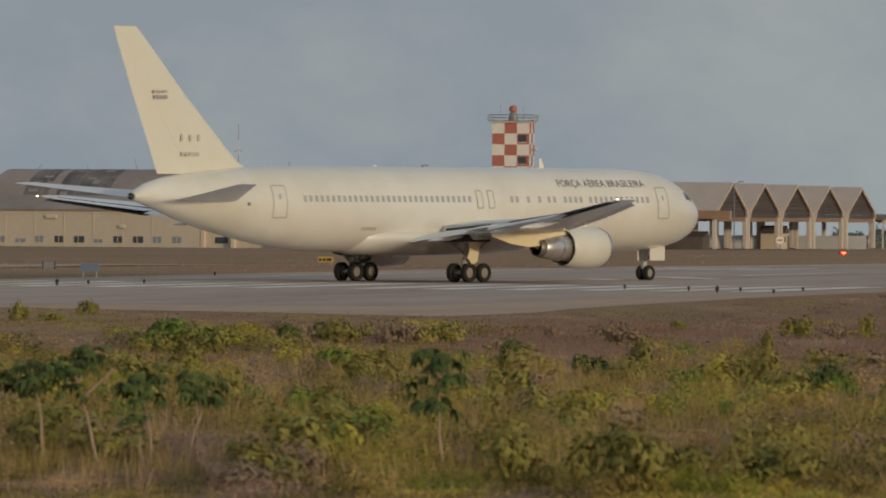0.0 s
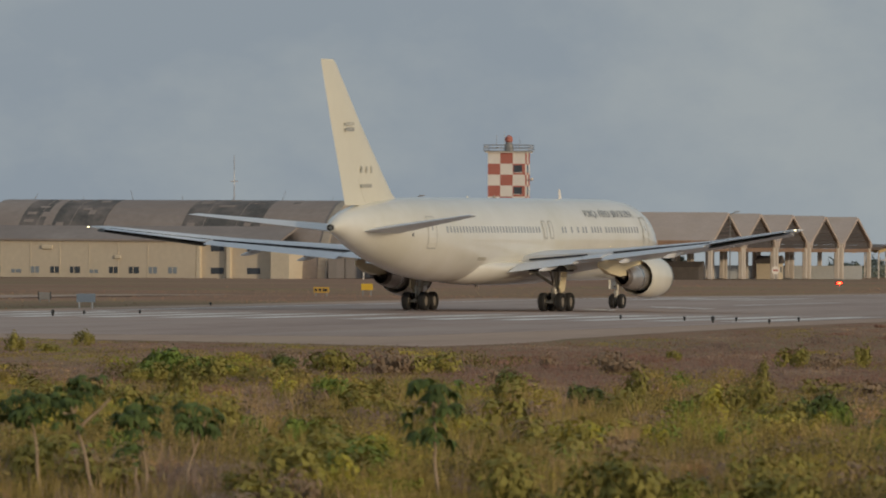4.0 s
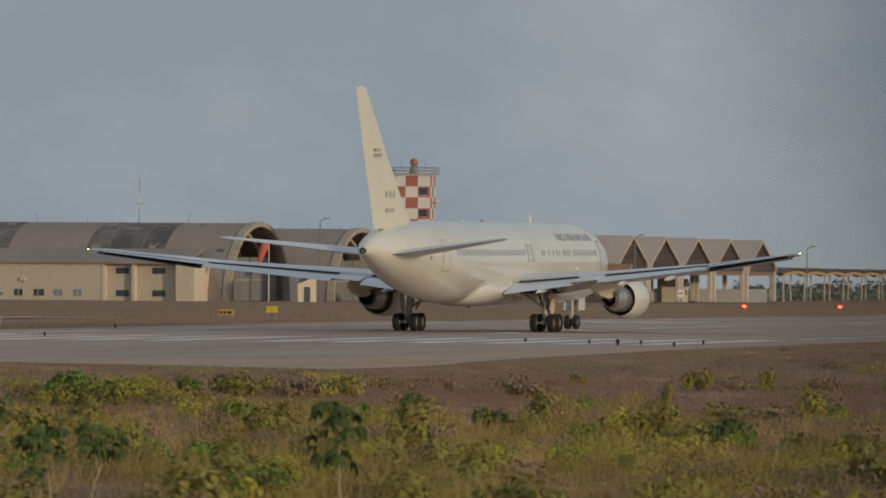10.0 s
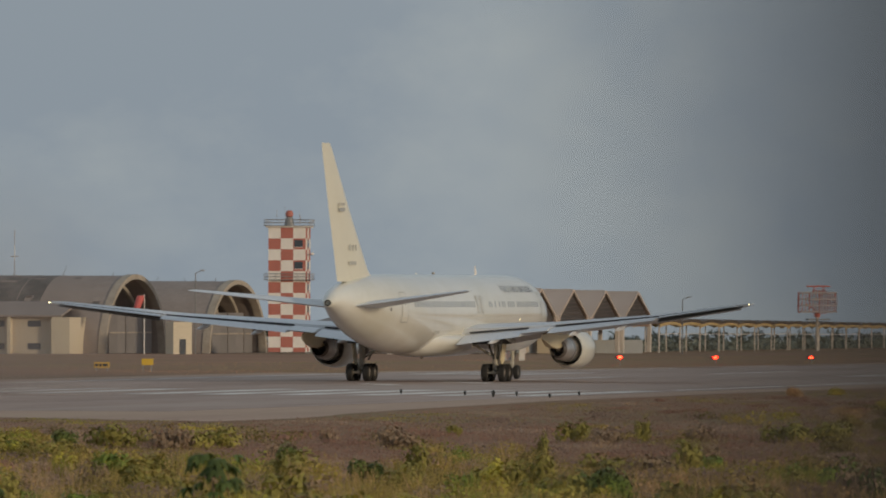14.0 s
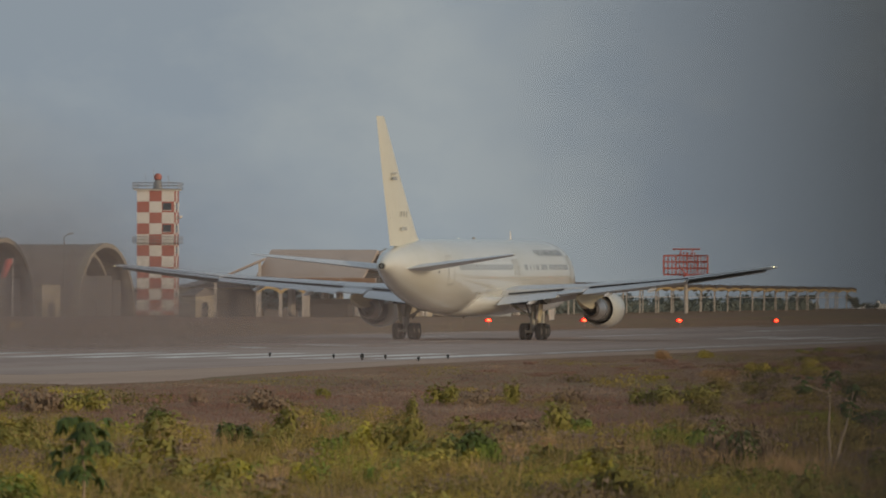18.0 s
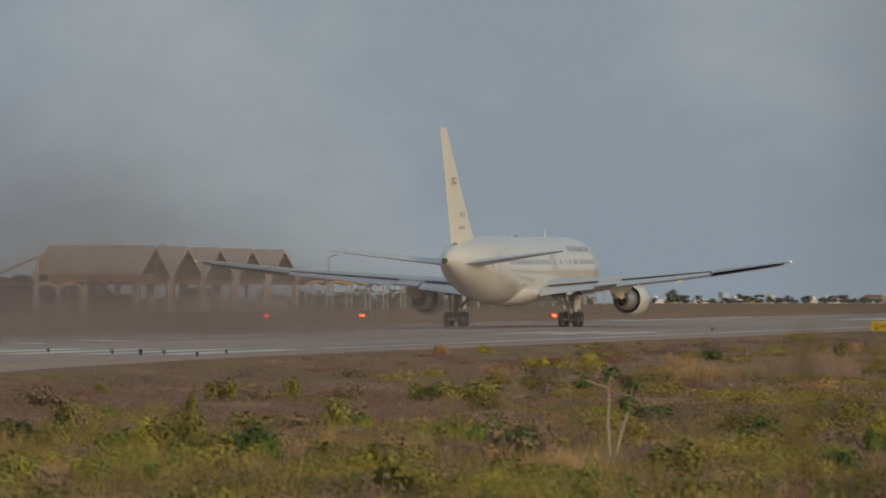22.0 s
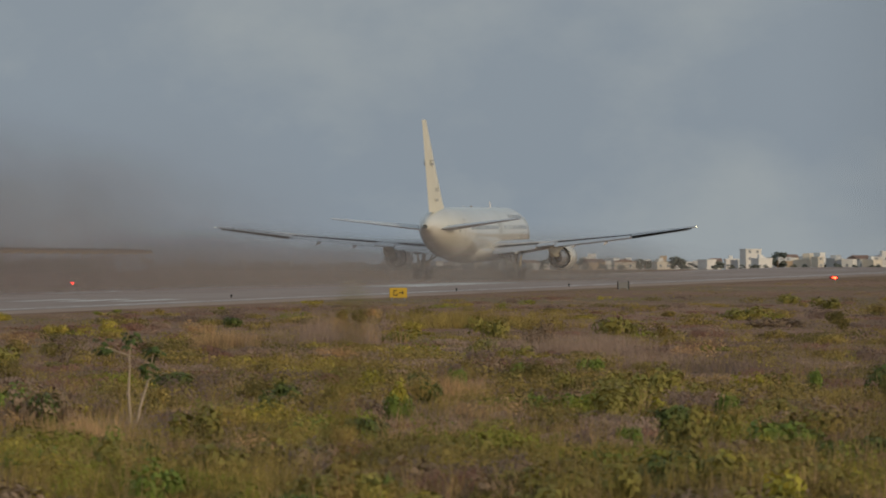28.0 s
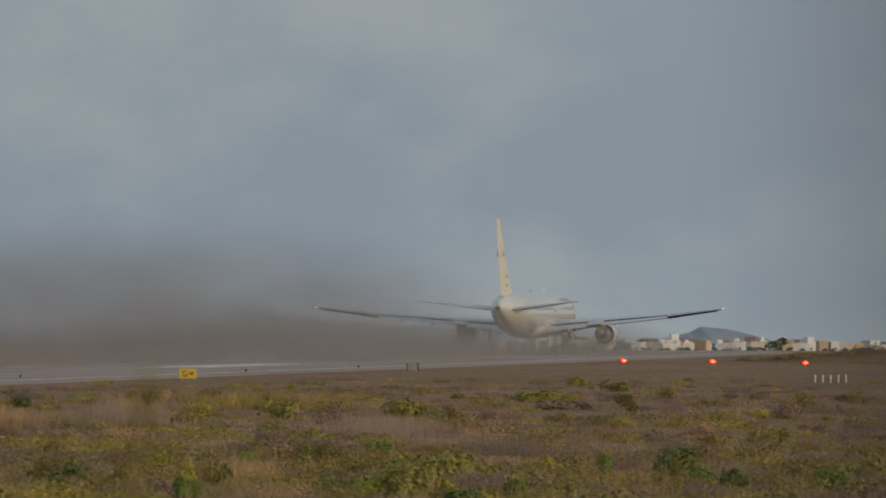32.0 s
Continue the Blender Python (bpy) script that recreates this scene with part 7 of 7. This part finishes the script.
build_grass()
build_shrubs()
build_papaya((20.0, 209, 0), (19.91, 209, 1.62), [(19.88, 209, 2.1), (19.9, 209, 1.55)], "thin young tree with two tiers of drooping dark leaves", 1, 0.41)
build_papaya((11.81, 209, 0), (11.6, 209, 1.5), [(11.39, 209.1, 1.9), (11.65, 208.9, 1.85), (11.1, 209.2, 1.75)], "thin young tree with a dark leafy crown", 2, 0.3)
build_papaya((12.94, 209, 0), (12.44, 209, 1.69), [(12.32, 209, 2.15), (12.15, 208.9, 1.75), (12.7, 209.1, 2.25)], "thin young tree with a bent trunk and leafless arm", 3, 0.28)
build_papaya((12.6, 209.05, 1.6), (13.2, 209, 2.04), [], "leafless forked branch of a thin tree", 9)
build_papaya((13.99, 209, 0), (13.87, 209, 1.29), [(13.67, 209, 1.75), (13.9, 208.9, 1.6)], "thin young tree with a full dark crown", 4, 0.32)
build_papaya((14.61, 209, 0), (14.96, 209.2, 0.94), [(14.84, 209.2, 1.7), (15.2, 209.3, 1.6)], "leaning young tree with dull green leaves", 5, 0.3)
build_papaya((13.75, 208.5, 0), (13.7, 208.5, 0.7), [(13.6, 208.5, 0.9)], "small sapling with dark leaves", 6, 0.2)
build_papaya((48.38, 284.4, 0), (48.36, 284.4, 1.95), [(47.64, 284.4, 2.2), (48.46, 284.4, 2.38)], "pale forked sapling with sparse leaf heads", 7, 0.21, "bark_pale")
build_papaya((48.52, 284.3, 0), (48.98, 284.4, 1.6), [(49.06, 284.4, 2.0), (48.86, 284.4, 1.5)], "pale leaning sapling with two leaf heads", 8, 0.21, "bark_pale")


def build_near_weed():
    """Slender weed on the bank before the camera, far too close to be sharp."""
    rng = random.Random(31)
    a = radians(10.6)
    x, y = 25 * math.sin(a), 25 * math.cos(a)
    w = thing("weed", "slender tall weed with a reddish stem close to the camera", "plant", m=pose(x, y, rise(x, y), 0, 0, -10.57))
    top = 5.565 - rise(x, y)
    bend = [Vector((-0.035 + 0.06 * k * k, 0, -0.1 + (top + 0.1) * k)) for k in [i / 8 for i in range(9)]]
    rings = [[p + Vector((math.cos(j * math.pi / 3), math.sin(j * math.pi / 3), 0)) * (0.011 - 0.001 * k) for j in range(6)] for k, p in enumerate(bend)]
    part("stem", loft(rings), "red_stem", w, "reddish stem")
    for i in range(95):
        k = rng.choice((rng.uniform(0.45, 0.88), rng.uniform(0.45, 0.88), rng.uniform(0.9, 1.0)))
        p = Vector((-0.035 + 0.06 * k * k, 0, -0.1 + (top + 0.1) * k))
        ang, reach = rng.uniform(0, 2 * math.pi), rng.uniform(0.02, 0.1) * (1.0 if k < 0.89 else 0.35)
        e = p + Vector((math.cos(ang) * reach, math.sin(ang) * reach, rng.uniform(0.0, 0.04)))
        u = Vector((math.cos(ang), math.sin(ang), rng.uniform(-0.5, 0.4))) * rng.uniform(0.03, 0.05)
        v = Vector((-math.sin(ang), math.cos(ang), 0)) * 0.02
        bm = bmesh.new()
        bm.faces.new([bm.verts.new(c) for c in (e - u, e + v - u * 0.2, e + u, e - v - u * 0.2)])
        part("leaf", bm, "leaf_yellow" if i % 3 else "leaf_fresh", w)


build_near_weed()


# ---- dust thrown up behind the aircraft ----
def dust_material(name, dense, tint):
    m = bpy.data.materials.new(name)
    m.use_nodes = True
    nt = m.node_tree
    nt.nodes.clear()
    out = nt.nodes.new("ShaderNodeOutputMaterial")
    mixs = nt.nodes.new("ShaderNodeMixShader")
    tr = nt.nodes.new("ShaderNodeBsdfTransparent")
    df = nt.nodes.new("ShaderNodeBsdfDiffuse")
    df.inputs["Color"].default_value = tint
    co = nt.nodes.new("ShaderNodeTexCoord")
    sep = nt.nodes.new("ShaderNodeSeparateXYZ")
    nt.links.new(co.outputs["Object"], sep.inputs[0])

    def math_node(op, a, b=None):
        k = nt.nodes.new("ShaderNodeMath")
        k.operation = op
        for i, v in enumerate((a, b)):
            if v is None:
                continue
            if isinstance(v, (int, float)):
                k.inputs[i].default_value = v
            else:
                nt.links.new(v, k.inputs[i])
        return k.outputs[0]
    r2 = math_node("ADD", math_node("MULTIPLY", sep.outputs["X"], sep.outputs["X"]), math_node("MULTIPLY", sep.outputs["Z"], sep.outputs["Z"]))
    fall = math_node("POWER", math_node("MAXIMUM", math_node("SUBTRACT", 1.0, r2), 0.0), 1.5)
    no = nt.nodes.new("ShaderNodeTexNoise")
    no.inputs["Scale"].default_value, no.inputs["Detail"].default_value = 1.9, 4
    place = nt.nodes.new("ShaderNodeObjectInfo")
    shift = nt.nodes.new("ShaderNodeVectorMath")
    shift.operation = "ADD"
    nt.links.new(co.outputs["Object"], shift.inputs[0])
    nt.links.new(place.outputs["Random"], shift.inputs[1])
    nt.links.new(shift.outputs[0], no.inputs["Vector"])
    thick = math_node("MULTIPLY", fall, math_node("MULTIPLY", no.outputs["Fac"], dense))
    nt.links.new(thick, mixs.inputs["Fac"])
    nt.links.new(tr.outputs[0], mixs.inputs[1])
    nt.links.new(df.outputs[0], mixs.inputs[2])
    nt.links.new(mixs.outputs[0], out.inputs["Surface"])
    return m


PUFFS = []


def build_dust():
    scene.cycles.transparent_max_bounces = 48
    rng = random.Random(9)
    # name, label, density early and late, spacing, first and last place, size, offset across the runway, lag behind the aircraft, pace of sinking and of rising
    for name, label, early, late, step, first, last, size, side, lag, sink, rise_time in (
            ("dust_puff", "low billow of grey-brown dust over the runway", 0.85, 0.48, 22, 520, 1160, (15, 7, 6.5), 9, (20, 12, 6), 1.8, 0.6),
            ("dust_cloud", "tall thin cloud of grey-brown dust over the runway", 0.78, 0.7, 40, 520, 1160, (28, 11, 19.0), 12, (42, 34, 30), 1.0, 0.7),
            ("dust_haze", "thin haze of dust low behind the aircraft", 0.4, 0.72, 24, 600, 1240, (19, 7, 5.6), -4, (14, -6, -40), 1.3, 0.35)):
        kinds = []
        # first tint is darker: shade cast by the early dust is in its colour
        for dense, tint in ((early, (0.195, 0.172, 0.172, 1)), (late, (0.228, 0.206, 0.202, 1)), (late * 1.25, (0.225, 0.216, 0.216, 1))):
            bm = bmesh.new()
            bmesh.ops.create_icosphere(bm, subdivisions=4, radius=1.0)
            bmesh.ops.delete(bm, geom=[v for v in bm.verts if v.co.y > 0.25], context="VERTS")
            for v in bm.verts:
                v.co *= 1 + 0.03 * noise.noise(v.co * 2.0)
            me = bpy.data.meshes.new(name)
            bm.to_mesh(me)
            bm.free()
            me.shade_smooth()
            me.materials.append(dust_material("grey_brown_" + name, dense, tint))
            kinds.append(me)
        for s in range(first, last, step):
            puff = tagged(new(name, kinds[(s > 860) + (s > 930)]), label, "dust", "dust behind the aircraft")
            puff.visible_shadow = False
            puff.scale = (size[0] * rng.uniform(0.85, 1.2), size[1], size[2] * rng.uniform(0.85, 1.2) * float(np.interp(s, (800, 950), (1.0, 0.85))))
            PUFFS.append((puff, s, 165 + (side if s < 930 or side > 0 else -11) + rng.uniform(-4, 5), puff.scale[2], float(np.interp(s, (600, 800, 950), lag)), sink, rise_time))


build_dust()


def dust_rows():
    path = [(t, x * UX + y * UY) for t, x, y, h in PLANE]
    for puff, s, n, tall, lag, sink, rise_time in PUFFS:
        t0 = max(13.2 + (s - 560) * 0.03, float(np.interp(s + lag, [p[1] for p in path], [p[0] for p in path])))
        if s + lag > path[-1][1]:
            t0 += (s + lag - path[-1][1]) / 50
        rows = []
        for dt, z, drift in ((-40, -tall - 2, 0), (0, -tall - 2, 0), (0.3 * rise_time, -tall * 0.5, 1), (0.8 * rise_time, -tall * 0.2, 2), (2.0 * rise_time, 0.3, 4), (2 + 4 / sink, -tall * 0.1, 9), (2 + 10 / sink, -tall * 0.5, 16), (40, -tall * 0.9, 26)):
            x, y = along(s - drift * 0.6, n + drift)
            rows.append((t0 + dt, x, y, z))
        ts = [r[0] for r in rows]
        keys = []
        for t in [0.0] + [v for v in ts if 0 < v < 32] + [32.0]:
            x, y, z = (float(np.interp(t, ts, [r[k] for r in rows])) for k in (1, 2, 3))
            keys.append((t, pose(x, y, z, 0, 0, -9)))
        walk(puff, keys)


# ---- everything that moves ----
def motions():
    walk(airliner, [(t, pose(x, y, 0.04, 0, 0, h)) for t, x, y, h in PLANE])
    # wheels roll by the way covered; kept under a quarter turn from row to row
    way, rows = 0.0, [(PLANE[0][0], 0.0)]
    for a, b in zip(PLANE, PLANE[1:]):
        way += math.hypot(b[1] - a[1], b[2] - a[2])
        rows.append((b[0], way))
    for tyre, r, x, y in WHEELS:
        turn, keys = 0.0, []
        last = 0.0
        for t, d in rows:
            step = (d - last) / r
            turn += math.copysign(min(abs(step), 1.3), step)
            last = d
            keys.append((t, pose(x, y, r, 0, math.degrees(turn), 0)))
        walk(tyre, keys)
    # the radar head turns once in twelve seconds
    walk(radar_head, [(float(t), pose(0, 0, 0, 0, 0, 30 * (t - 19))) for t in range(0, 33, 2)])
    dust_rows()


motions()
